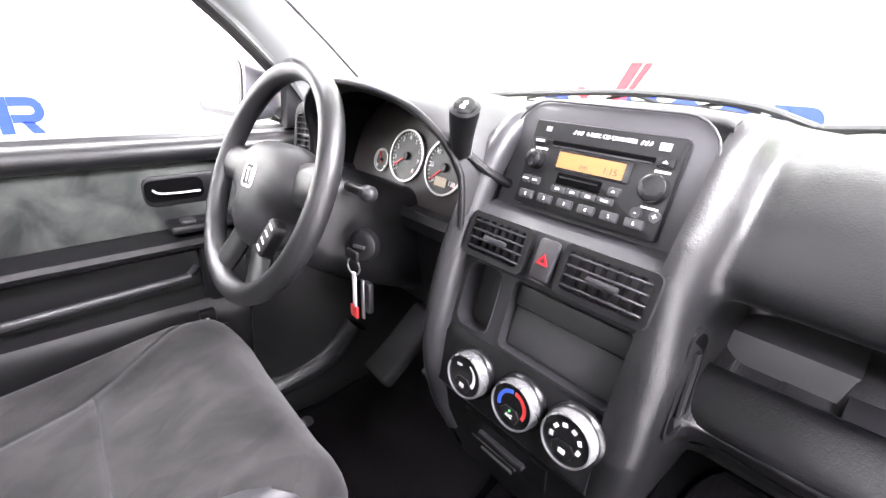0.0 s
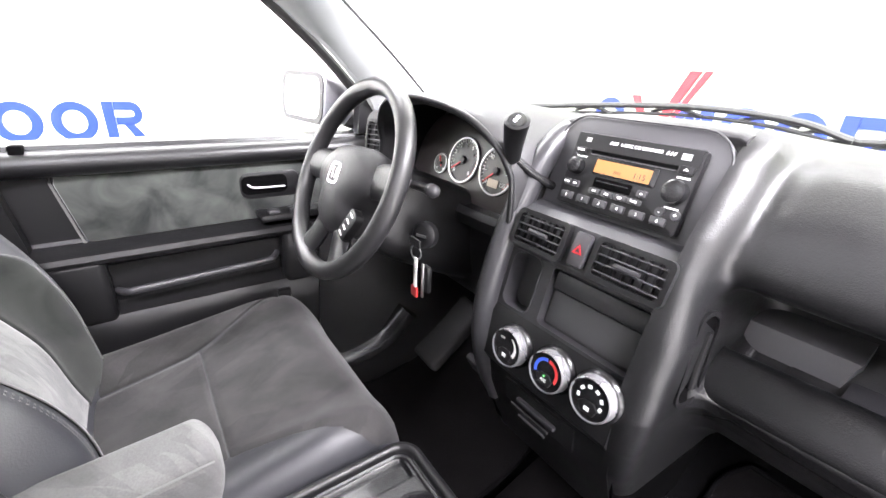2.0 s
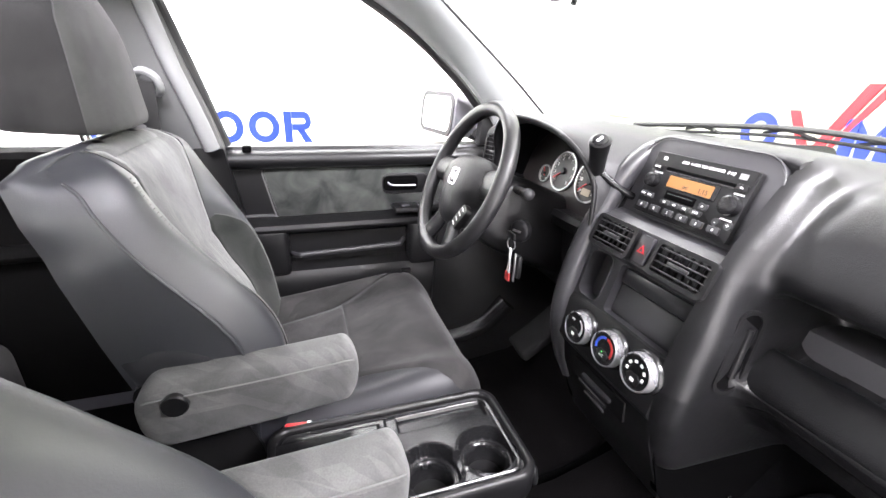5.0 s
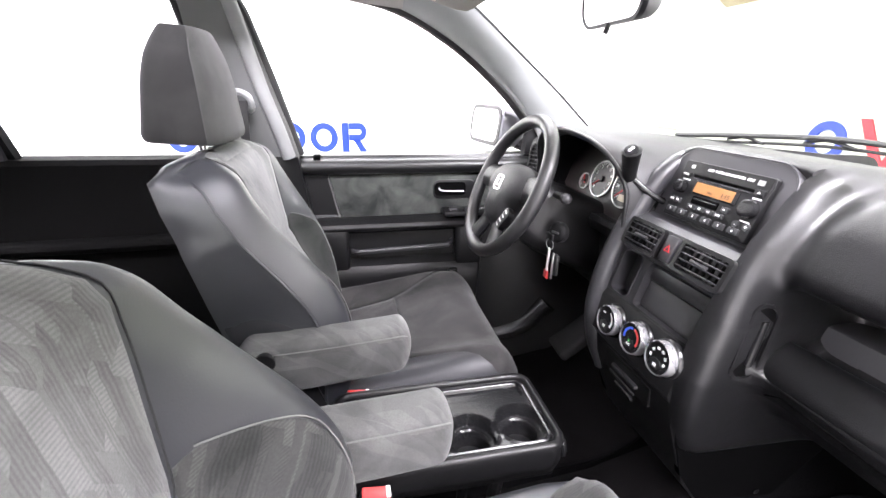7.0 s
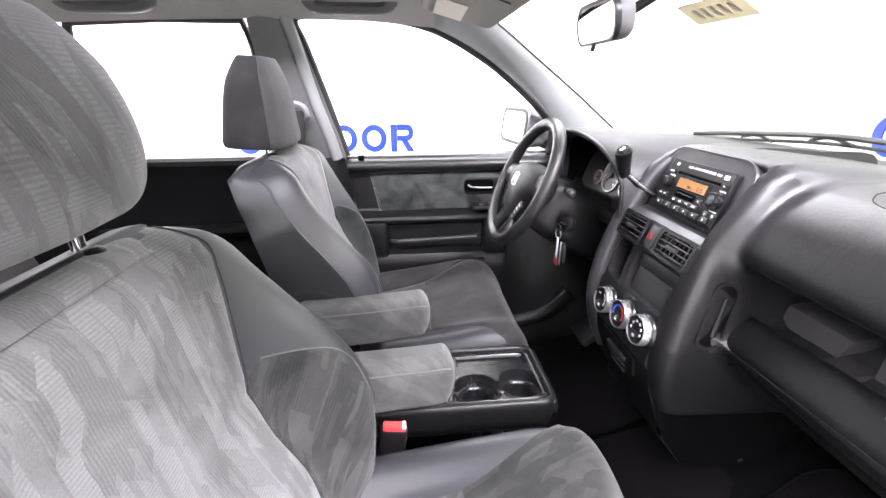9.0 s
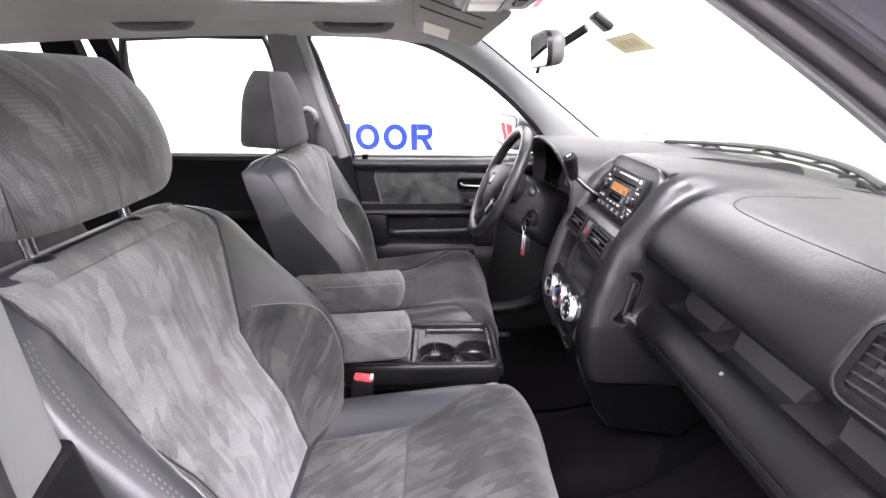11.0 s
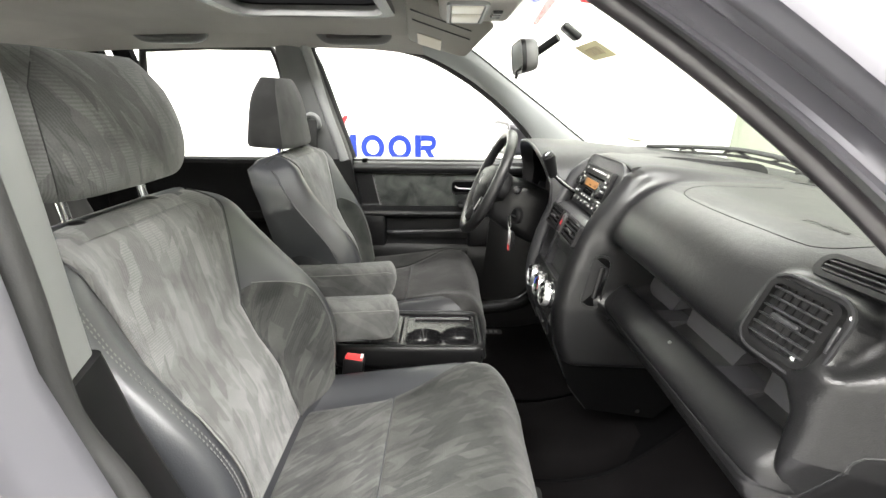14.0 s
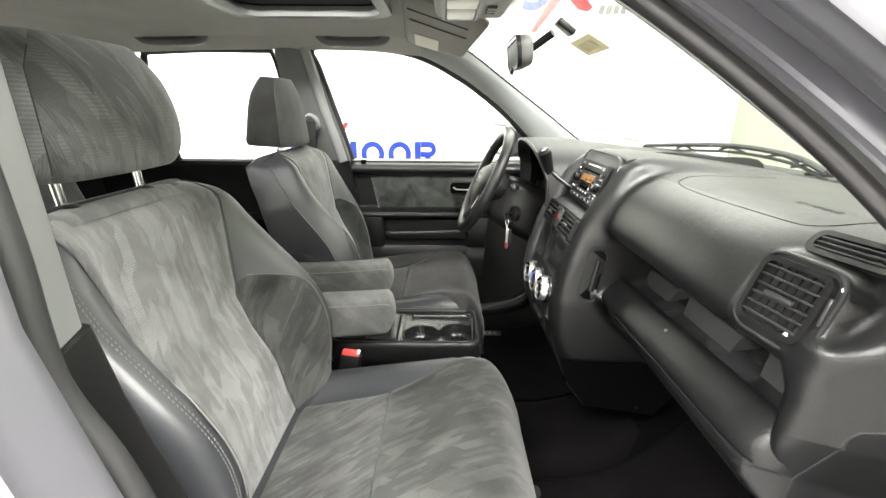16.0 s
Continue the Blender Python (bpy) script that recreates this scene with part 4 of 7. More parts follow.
def dash_field(x, y, z):
    """Below zero inside the moulding."""
    top = np.interp(y, (0.5, 0.72, 0.86, 0.99), (1.217, 1.210, 1.206, 1.184))
    front = 0.533 + 0.16 * np.maximum(z - 1.09, 0) + 0.05 * np.clip((x - 0.42) / 0.2, 0, 1) ** 2 * np.clip((z - 1.06) / 0.1, 0, 1)
    pad = soft_max(z - top, front - y, 0.13)
    pad = soft_max(pad, 1.078 - z, 0.035)
    pad = soft_max(pad, (0.124 + 0.10 * np.maximum(z - 1.13, 0)) - x, 0.045)
    lip = 0.994 + 0.036 * (x - 0.15)
    low_y = np.interp(z, (0.76, 0.80, 0.86, 0.885, 0.91, 0.93, 0.945, 0.955, 0.97, 0.985, 1.0), (0.75, 0.70, 0.612, 0.586, 0.560, 0.545, 0.5395, 0.5395, 0.548, 0.564, 0.584))
    low = soft_max(low_y - y, z - (lip - 0.046), 0.006)
    low = soft_max(low, (0.812 + 0.20 * (x - 0.247)) - z, 0.03)
    low = soft_max(low, 0.12 - x, 0.03)
    core = np.maximum(np.maximum(0.690 - y, z - 1.15), np.maximum(0.86 - z, 0.11 - x))
    ends = soft_max(soft_max(0.596 - x, 0.546 - y, 0.012), np.maximum(z - 1.12, 0.95 - z), 0.012)
    ry = np.interp(z, RAIL_Z, RAIL_Y) - 0.006
    xs = 0.129 + 0.012 * np.clip((1.10 - z) / 0.08, 0, 1) + 0.04 * (y - ry) - 0.08 * np.maximum(0.93 - z, 0)
    sh = soft_max(ry - y, x - xs, 0.034)
    sh = soft_max(sh, z - np.interp(y, (0.5, 0.60, 0.70, 0.85, 0.99), (1.236, 1.236, 1.226, 1.208, 1.183)), 0.03)
    sh = np.maximum(sh, 0.105 - x)
    sh = soft_max(sh, 0.775 - z, 0.02)
    dx, dy, dz = x - VENT_AT.x, y - VENT_AT.y, z - VENT_AT.z
    wx, wy, wz = [dx * c[0] + dy * c[1] + dz * c[2] for c in [tuple(sv.col[i][:3]) for i in range(3)]]
    house = soft_max(soft_max(np.abs(wx + 0.003) - 0.049, np.abs(wy + 0.002) - 0.047, 0.03), soft_max(wz + 0.002, -0.06 - wz, 0.008), 0.008)
    f = soft_min(pad, low, 0.012)
    f = soft_min(f, core, 0.012)
    f = soft_min(f, ends, 0.02)
    f = soft_min(f, house, 0.010)
    f = soft_min(f, sh, 0.032)
    edge_x = np.interp(z, (0.80, 0.95, 0.985, 1.02, 1.09, 1.17, 1.21), (0.575, 0.590, 0.606, 0.622, 0.630, 0.640, 0.645)) + 0.42 * (y - 0.56)
    return soft_max(f, (x - edge_x) * 0.9, 0.014)


def dash_hit(x, a, far=0.42):
    """Distance of the skin from the axis y 0.80, z 1.05, at places x and angles a from the rear."""
    def at_r(r):
        return dash_field(x, 0.80 - r * np.cos(a), 1.05 + r * np.sin(a))
    r = np.full(np.broadcast(x, a).shape, far)
    todo = np.ones(r.shape, bool)
    for k in range(140):
        todo &= at_r(r) > 0
        if not todo.any():
            break
        r = np.where(todo, np.maximum(r - 0.003, 0.0), r)
    lo, hi = r, r + 0.003
    for k in range(9):
        m = (lo + hi) / 2
        out = at_r(m) > 0
        hi, lo = np.where(out, m, hi), np.where(out, lo, m)
    return lo


def dash_y(x, z):
    """How far back the skin's rear face lies at a place x, z."""
    ys = np.linspace(0.42, 0.75, 661)
    f = dash_field(np.full(661, x), ys, np.full(661, z))
    return float(ys[np.argmax(f < 0)])


def dash_skin(xs, angles):
    X, A = np.meshgrid(np.array(xs), np.radians(np.array(angles)), indexing="ij")
    r = dash_hit(X, A)
    Y, Z = 0.80 - r * np.cos(A), 1.05 + r * np.sin(A)
    t = bmesh.new()
    v = [[t.verts.new((X[i, j], Y[i, j], Z[i, j])) for j in range(X.shape[1])] for i in range(X.shape[0])]
    for i in range(X.shape[0] - 1):
        for j in range(X.shape[1] - 1):
            t.faces.new((v[i][j], v[i + 1][j], v[i + 1][j + 1], v[i][j + 1]))
    return t


SKIN_X = list(np.linspace(0.1052, 0.165, 58)) + list(np.linspace(0.168, 0.495, 62)) + list(np.linspace(0.498, 0.735, 150))
# top and front are one vinyl, split into a lit and a darker copy
part("top_pad", dash_skin(SKIN_X, np.linspace(142, 39, 46)), M_DECK, dash, "grained matt dash top, windscreen light put into its colour", sharp=1.4)
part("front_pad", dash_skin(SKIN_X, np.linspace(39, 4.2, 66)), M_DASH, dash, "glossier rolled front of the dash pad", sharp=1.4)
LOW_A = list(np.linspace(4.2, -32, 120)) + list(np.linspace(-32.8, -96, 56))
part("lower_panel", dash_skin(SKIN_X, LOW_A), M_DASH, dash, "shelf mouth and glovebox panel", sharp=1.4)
lip_line = [(x, 0.994 + 0.036 * (x - 0.15)) for x in (0.128, 0.134, 0.142, 0.152, 0.25, 0.35, 0.45, 0.54, 0.580, 0.592, 0.602)]
lip_rings = []
for k, (x, z) in enumerate(lip_line):
    dy = (0.030, 0.014, 0.004)[k] if k < 3 else (0.002, 0.010, 0.030)[k - 8] if k > 7 else 0.0
    lip_rings.append([(px, py + dy, pz) for px, py, pz in [(x, 0.5415, z - 0.052), (x, 0.5392, z - 0.045), (x, 0.5412, z - 0.037), (x, 0.5465, z - 0.028), (x, 0.5540, z - 0.019), (x, 0.5630, z - 0.010), (x, 0.5710, z - 0.003), (x, 0.5770, z), (x, 0.5830, z), (x, 0.5870, z - 0.004), (x, 0.5890, z - 0.014), (x, 0.5925, z - 0.046), (x, 0.5700, z - 0.054)]])
part("shelf_lip", loft(lip_rings), M_DASH, dash, "rolled front edge of the open shelf", sharp=1.2)
for x0, x1 in ((0.139, 0.252), (0.289, 0.425), (0.474, 0.545)):
    lift = 0.03 * (x0 - 0.139)
    part("shelf_block", loft([[(x + e, 0.628, 0.982 + lift), (x + e * 0.4, 0.6345, 1.006 + lift), (x, 0.637, 1.0125 + lift), (x, 0.642, 1.0155 + lift), (x, 0.700, 1.021 + lift), (x, 0.700, 0.960)] for x, e in ((x0, 0.004), (x0 + 0.002, 0.004), (x1 - 0.002, -0.008), (x1, -0.008))]), M_POCKET, dash, "raised grey block at the back of the shelf", sharp=0.5)
for x0, x1 in ((0.250, 0.291), (0.424, 0.476)):
    part("shelf_divider", loft([[(x, 0.588, 0.955), (x, 0.590, 0.986 + 0.02 * (x - 0.25)), (x, 0.596, 0.989 + 0.02 * (x - 0.25)), (x, 0.70, 0.990 + 0.02 * (x - 0.25)), (x, 0.70, 0.955)] for x in (x0, x0 + 0.002, x1 - 0.002, x1)]), M_SATIN, dash, "low rib across the open shelf", sharp=0.5)
part("shelf_floor", box(0.125, 0.60, 0.588, 0.70, 0.950, 0.968, 0.002, 1), M_DEEP, dash, "near-black shelf floor")
part("glovebox_seam", tube([(x, dash_y(x, z) + 0.0004, z) for x, z in [(0.158 + 0.42 * q / 30, 0.936 - 0.016 * q / 30 - 0.02 * max(0, 1 - q / 2)) for q in range(31)]], 0.0016, 6), M_DEEP, dash)
part("screw", lathe([(0.003, 0), (0.003, 0.0015), (0.002, 0.002)], face_frame((0.364, 0.5625, 0.9925), (0, -0.7, 0.7)), 10), M_STEEL, dash)


def dash_top(x, y):
    zs = np.linspace(1.25, 1.10, 301)
    f = dash_field(np.full(301, x), np.full(301, y), zs)
    return float(zs[np.argmax(f < 0)])


seam = [(p.x, p.y, dash_top(p.x, p.y) + 0.0002) for p in curve([(0.205, 0.80, 0), (0.208, 0.66, 0), (0.213, 0.632, 0), (0.235, 0.613, 0), (0.30, 0.607, 0), (0.40, 0.607, 0), (0.48, 0.612, 0), (0.508, 0.626, 0), (0.520, 0.652, 0), (0.528, 0.70, 0), (0.535, 0.80, 0)], 60)]
part("airbag_seam", tube(seam, 0.0006, 6), M_DEEP, dash)
part("airbag_mark", words("SRS AIRBAG", 0.012, face_frame((0.455, 0.66, dash_top(0.455, 0.66) + 0.0006), (0, -0.12, 1), (0, 1, 0)), 0.0002), M_PLASTIC, dash)


def end_x(y, z):
    xs = np.linspace(0.74, 0.56, 721)
    f = dash_field(xs, np.full(721, y), np.full(721, z))
    return float(xs[np.argmax(f < 0)])


# end cover, carried lower than the real part to darken the end face
cap_rows = []
for k in range(31):
    z = 0.845 + 0.205 * k / 30
    q = max(0.0, (z - 1.028) / 0.022)
    y0 = 0.586 + 0.022 * (1 - math.sqrt(max(0.0, 1 - q * q)))
    cap_rows.append([(end_x(y0 + (0.74 - y0) * i / 24, z) + (0.0016 if 0 < i and k < 30 else -0.0006), y0 + (0.74 - y0) * i / 24, z) for i in range(25)])
part("end_cap", loft(cap_rows, caps=False, closed=False), M_ENDCAP, dash, "end cover of the dash beside the doorway, enlarged to darken its end", sharp=1.2)
part("end_cap_seam", tube([r[0] for r in cap_rows[6:]] + cap_rows[-1][1:], 0.0010, 6), M_SATIN, dash)
# driver's half: deck behind the hood, knee panel below it
deck = [(0.99, 1.185), (0.86, 1.203), (0.74, 1.212), (0.66, 1.205), (0.635, 1.18), (0.635, 1.10), (0.65, 1.06), (0.95, 1.06)]
part("driver_deck", across([(x, [(y + e * (1 if y < 0.7 else 0), z + f) for y, z in deck]) for x, e, f in ((-0.70, 0.05, -0.02), (-0.66, 0.01, -0.01), (-0.5, 0, 0), (-0.3, 0, 0), (-0.15, -0.01, 0.006), (-0.09, -0.02, 0.012))]), M_DECK, dash)
part("centre_deck", across([(x, [(0.99, 1.185), (0.80, 1.214), (0.66, 1.232 - f), (0.585, 1.234 - f), (0.575, 1.222 - f), (0.62, 1.19), (0.95, 1.15)]) for x, f in ((-0.13, 0.014), (-0.105, 0.006), (-0.05, 0), (0.05, 0), (0.10, 0.003), (0.108, 0.006))]), M_DECK, dash)
knee = [(0.66, 1.062), (0.565, 1.062), (0.545, 1.045), (0.545, 1.00), (0.555, 0.92), (0.60, 0.84), (0.66, 0.81), (0.80, 0.82), (0.92, 0.92), (0.92, 1.05)]
part("knee_panel", across([(x, [(y + e, z) for y, z in knee]) for x, e in ((-0.70, 0.04), (-0.66, 0.0), (-0.5, 0), (-0.25, 0.0), (-0.125, 0.0))]), M_PLASTIC, dash)


def vent(name, m, w, h, parent, nh=5, nv=7, r=0.01, tab=True):
    """An air vent: frame, dark box, level blades in front of upright ones."""
    v = part(name, ringplate(rrect(w, h, r), rrect(w - 0.012, h - 0.012, r * 0.7), m, 0.008), M_PLASTIC, parent)
    part("vent_box", plate(rrect(w - 0.012, h - 0.012, r * 0.7), m @ Matrix.Translation((0, 0, -0.012)), 0.004), M_DEEP, v)
    for i in range(nh):
        y = (i + 0.5) / nh * (h - 0.012) - (h - 0.012) / 2
        part("blade", box(-(w - 0.013) / 2, (w - 0.013) / 2, y - 0.0010, y + 0.0010, 0.0010, 0.0075, 0.0006, 1, m=m), M_SATIN, v)
    for i in range(nv):
        x = (i + 1) / (nv + 1) * (w - 0.012) - (w - 0.012) / 2
        part("blade", box(x - 0.0013, x + 0.0013, -(h - 0.014) / 2, (h - 0.014) / 2, -0.004, 0.0030, 0, 1, m=m), M_PLASTIC, v)
    if tab:
        part("tab", box(-0.016, 0.016, -0.004, 0.002, 0.006, 0.012, 0.002, m=m), M_SATIN, v)
    return v


# side vents
part("vent_rim", ringplate(rrect(0.094, 0.090, 0.022, cx=-0.003), rrect(0.089, 0.085, 0.020, cx=-0.003), sv @ Matrix.Translation((0, -0.002, -0.003)), 0.0034), M_SATIN, dash)
vent("air_vent", sv @ Matrix.Translation((-0.004, -0.001, -0.003)), 0.078, 0.074, dash, 6, 6, 0.012)
for x, z, r in ((0.584, 1.113, 0.0024), (0.603, 1.168, 0.0022)):
    part("vent_mark", lathe([(r, -0.001), (r, 0.0012)], face_frame((x, dash_y(x, z), z), (0.25, -1, 0.3)), 14), M_WHITE, dash)
wx_y = dash_y(0.602, 1.145)
part("vent_thumbwheel", box(-0.002, 0.002, -0.014, 0.014, -0.003, 0.004, 0.0015, m=face_frame((0.602, wx_y, 1.145), (0.25, -1, 0.3))), M_SATIN, dash)
dv = face_frame((0.563, dash_y(0.563, 1.187) + 0.001, 1.187), (0.12, -0.72, 0.7))
vent("defrost_vent", dv, 0.088, 0.030, dash, 3, 4, 0.012, False)
lv = face_frame((-0.607, 0.530, 1.128), (0.32, -1, 0.15))
part("vent_surround", plate(rrect(0.112, 0.125, 0.03), lv @ Matrix.Translation((0, 0, -0.05)), 0.051, 0.006), M_DASH, dash)
vent("air_vent", lv @ Matrix.Translation((0, -0.005, 0.002)), 0.088, 0.092, dash, 7, 3, 0.014)

# instrument hood
arch = [(-0.515, 1.06), (-0.515, 1.13), (-0.50, 1.185), (-0.45, 1.226), (-0.37, 1.241), (-0.28, 1.240), (-0.20, 1.226), (-0.145, 1.195), (-0.12, 1.15), (-0.115, 1.08)]
arch = [(p.x, p.y) for p in curve([(x, z, 0) for x, z in arch], 36)]


def hood():
    rings = []
    for y, k, dz in ((0.85, 1.0, -0.03), (0.62, 1.0, -0.004), (0.52, 1.0, 0.0), (0.485, 1.0, -0.002), (0.475, 0.97, -0.008), (0.485, 0.94, -0.016), (0.56, 0.92, -0.022), (0.62, 0.90, -0.025)):
        rings.append([(-0.315 + (x + 0.315) * k, y - 0.03 * max(0, (z - 1.15) / 0.09), z + dz) for x, z in arch])
    return loft(rings, closed=False)


part("instrument_hood", hood(), M_DECK, dash, "arched instrument hood")
# near-black sheet inside the hood, standing for the shade under it
part("hood_lining", loft([[(-0.315 + (x + 0.315) * k, y - 0.03 * max(0, (z - 1.15) / 0.09), z + dz) for x, z in arch] for y, k, dz in ((0.487, 0.945, -0.013), (0.52, 0.928, -0.019), (0.56, 0.915, -0.023), (0.61, 0.895, -0.026))], closed=False), M_DEEP, dash, "inside of the hood, its shade put in as near-black")
part("hood_edge", tube([(-0.315 + (x + 0.315) * 0.975, 0.478 - 0.03 * max(0, (z - 1.15) / 0.09), z - 0.006) for x, z in arch], 0.0045, 10), M_DASH, dash, "rounded leading edge of the hood")
cl = thing("instrument_cluster", (-0.33, 0.56, 1.08), "instrument cluster with grey-ringed red-lit dials", "gauges")
cm = face_frame((-0.345, 0.565, 1.128), (0.0, -1, 0.28))
part("face", plate(rrect(0.40, 0.165, 0.05), cm @ Matrix.Translation((0, -0.01, -0.02)), 0.018), M_CLUSTER, cl)


def gauge(cx, cy, r, numbers, needle):
    g = part("dial", lathe([(r, 0), (r, 0.002)], cm @ Matrix.Translation((cx, cy, -0.002)), 40), M_CLUSTER, cl)
    part("dial_ring", ringplate(disc(r), disc(r * 0.93), cm @ Matrix.Translation((cx, cy, 0)), 0.004), M_STEEL, g)
    k = len(numbers)
    for i, t in enumerate(numbers):
        a = radians(225 - 270 * i / max(1, k - 1))
        part("numeral", words(t, r * 0.24, cm @ Matrix.Translation((cx + r * 0.7 * math.cos(a), cy + r * 0.7 * math.sin(a), 0.001))), M_WHITE, g)
    for i in range(28):
        a = radians(225 - 270 * i / 27)
        part("tick_mark", box(r * 0.82, r * 0.90, -0.0006, 0.0006, 0.0004, 0.0012, 0, m=cm @ Matrix.Translation((cx, cy, 0)) @ Matrix.Rotation(a, 4, "Z")), M_WHITE if i < 22 else M_REDP, g)
    part("needle", box(-0.006, r * 0.8, -0.001, 0.001, 0.002, 0.004, 0, m=cm @ Matrix.Translation((cx, cy, 0)) @ Matrix.Rotation(radians(needle), 4, "Z")), M_REDP, g)
    part("needle_cap", lathe([(r * 0.16, 0.001), (r * 0.14, 0.006)], cm @ Matrix.Translation((cx, cy, 0)), 16), M_PLASTIC, g)


gauge(0.006, -0.004, 0.043, list("012345678"), 215)
gauge(0.100, -0.006, 0.043, ["0", "20", "40", "60", "80", "100", "120"], 222)
gauge(-0.060, -0.022, 0.020, ["C", "H"], 120)
part("odometer", plate(rrect(0.026, 0.014, 0.002), cm @ Matrix.Translation((0.098, -0.028, 0.001)), 0.001), M_BEIGE, cl)
part("lower_trim", loft([[(x, y, z), (x, y - 0.010, z + 0.004), (x, y - 0.016, z - 0.008), (x, y - 0.010, z - 0.028), (x, y + 0.04, z - 0.028), (x, y + 0.04, z)] for x, y, z in [(p.x, p.y, p.z) for p in curve([(-0.50, 0.545, 1.085), (-0.46, 0.535, 1.066), (-0.36, 0.528, 1.058), (-0.24, 0.525, 1.056), (-0.15, 0.525, 1.062), (-0.125, 0.53, 1.08)], 30)]]), M_DASH, cl)

# ---- centre stack ----
stack = thing("centre_stack", (0, 0.55, 0.62), "dark grey centre stack with vents, pocket and heater panel", "centre console")


def slab(name, pts, x0, x1, mat, thick=0.03, label=""):
    return part(name, strip(pts, x0, x1, thick), mat, stack, label)


su = face_frame((-0.003, 0.5455, 1.170), (0, -0.9545, 0.298))
sur = [(-0.110, -0.066), (0.110, -0.066), (0.110, 0.020)] + [(0.072 + 0.038 * math.cos(radians(a)), 0.028 + 0.036 * math.sin(radians(a))) for a in range(0, 91, 15)] + [(-0.072 - 0.038 * math.cos(radians(a)), 0.028 + 0.036 * math.sin(radians(a))) for a in range(90, -1, -15)] + [(-0.110, 0.020)]
part("radio_surround", plate(sur, su @ Matrix.Translation((0, 0, -0.05)), 0.046, 0.003), M_SATIN, stack)
part("surround_lip", tube([su @ Vector((x, y, -0.002)) for x, y in sur[2:]], 0.0014, 8), M_SATIN, stack)
slab("surround_sill", [(0.535, 1.112), (0.513, 1.108)], -0.114, 0.110, M_SATIN, 0.03)
slab("vent_panel", [(0.512, 1.110), (0.497, 1.104), (0.478, 1.056), (0.482, 1.048)], -0.116, 0.112, M_SATIN, 0.05)
pm = face_frame((0, 0.4715, 1.0085), (0, -0.962, 0.272))
for x0, x1, name, hole, deep in ((-0.116, -0.040, "coin_pocket", rrect(0.050, 0.080, 0.014, cx=-0.076), 0.030), (-0.040, 0.112, "storage_pocket", rrect(0.136, 0.080, 0.007, cx=0.036), 0.016)):
    mid_x, wide = (x0 + x1) / 2, x1 - x0
    pk = part(name, ringplate(rrect(wide, 0.090, 0.002, cx=mid_x), hole, pm @ Matrix.Translation((0, 0, -deep)), deep), M_SATIN, stack)
    part("pocket_rim", ringplate([(mid_x + (x - mid_x) * 1.05, y * 1.03) for x, y in hole], hole, pm @ Matrix.Translation((0, 0, -0.0005)), 0.0022), M_SATIN, pk)
    part("pocket_back", plate([(mid_x + (x - mid_x) * 1.02, y * 1.02) for x, y in hole], pm @ Matrix.Translation((0, 0, -deep - 0.003)), 0.004), M_POCKET, pk)
part("drawer_ledge", box(-0.030, 0.102, 0.012, 0.036, -0.016, -0.006, 0.003, m=pm), M_SATIN, stack)
part("drawer_front", box(-0.028, 0.100, -0.036, 0.010, -0.016, -0.011, 0.003, m=pm), M_POCKET, stack)
slab("heater_panel", [(0.462, 0.966), (0.452, 0.955), (0.440, 0.885), (0.448, 0.872)], -0.116, 0.108, M_PLASTIC, 0.04)
slab("lower_panel", [(0.450, 0.872), (0.456, 0.83), (0.475, 0.78), (0.51, 0.70), (0.55, 0.648)], -0.112, 0.112, M_PLASTIC, 0.04)
part("ashtray", strip([(0.450, 0.862), (0.454, 0.825)], -0.062, 0.062, 0.008), M_PLASTIC, stack, turn=Matrix.Translation((0, -0.0015, 0)))
for z, w in ((0.812, 0.036), (0.790, 0.026)):
    yy_ = 0.4565 + (0.83 - z) * 0.38
    part("panel_slot", box(-0.02 - w, -0.02 + w, -0.004, 0.004, -0.005, 0.003, 0.002, m=face_frame((0, yy_ - 0.001, z), (0, -0.93, -0.36))), M_SATIN, stack)
part("ashtray_lip", box(-0.035, 0.035, 0.444, 0.458, 0.838, 0.846, 0.003), M_SATIN, stack)
for s in (-1, 1):
    side = [(0.47, 0.965), (0.455, 0.90), (0.46, 0.83), (0.50, 0.72), (0.553, 0.648), (0.72, 0.62), (0.80, 0.72), (0.80, 1.10), (0.60, 1.10), (0.52, 1.06), (0.515, 0.97)]
    # stack sides take the near-black for the shade of the footwell
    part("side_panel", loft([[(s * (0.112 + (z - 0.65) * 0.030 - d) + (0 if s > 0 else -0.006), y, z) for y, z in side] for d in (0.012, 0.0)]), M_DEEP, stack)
    o = 0.0 if s > 0 else -0.009
    leg = [(s * 0.092 + o, 0.70, 1.200), (s * 0.106 + o, 0.61, 1.212), (s * 0.116 + o, 0.55, 1.18), (s * 0.119 + o, 0.497, 1.09), (s * 0.118 + o, 0.464, 1.0), (s * 0.114 + o, 0.450, 0.92), (s * 0.106 + o, 0.456, 0.85), (s * 0.098 + o, 0.478, 0.785)]
    if s < 0:
        part("side_rail", tube(leg, lambda t: 0.013 + 0.007 * math.sin(math.pi * min(1, t * 1.05)) ** 0.5, 14, 40, 0.95, up=(0, 1, 0.4)), M_SATIN, stack, "curved grab rail")


def dash_x(y, z):
    """How far out the shoulder's side face lies at a place y, z."""
    xs = np.linspace(0.24, 0.11, 521)
    f = dash_field(xs, np.full(521, y), np.full(521, z))
    return float(xs[np.argmax(f < 0)])


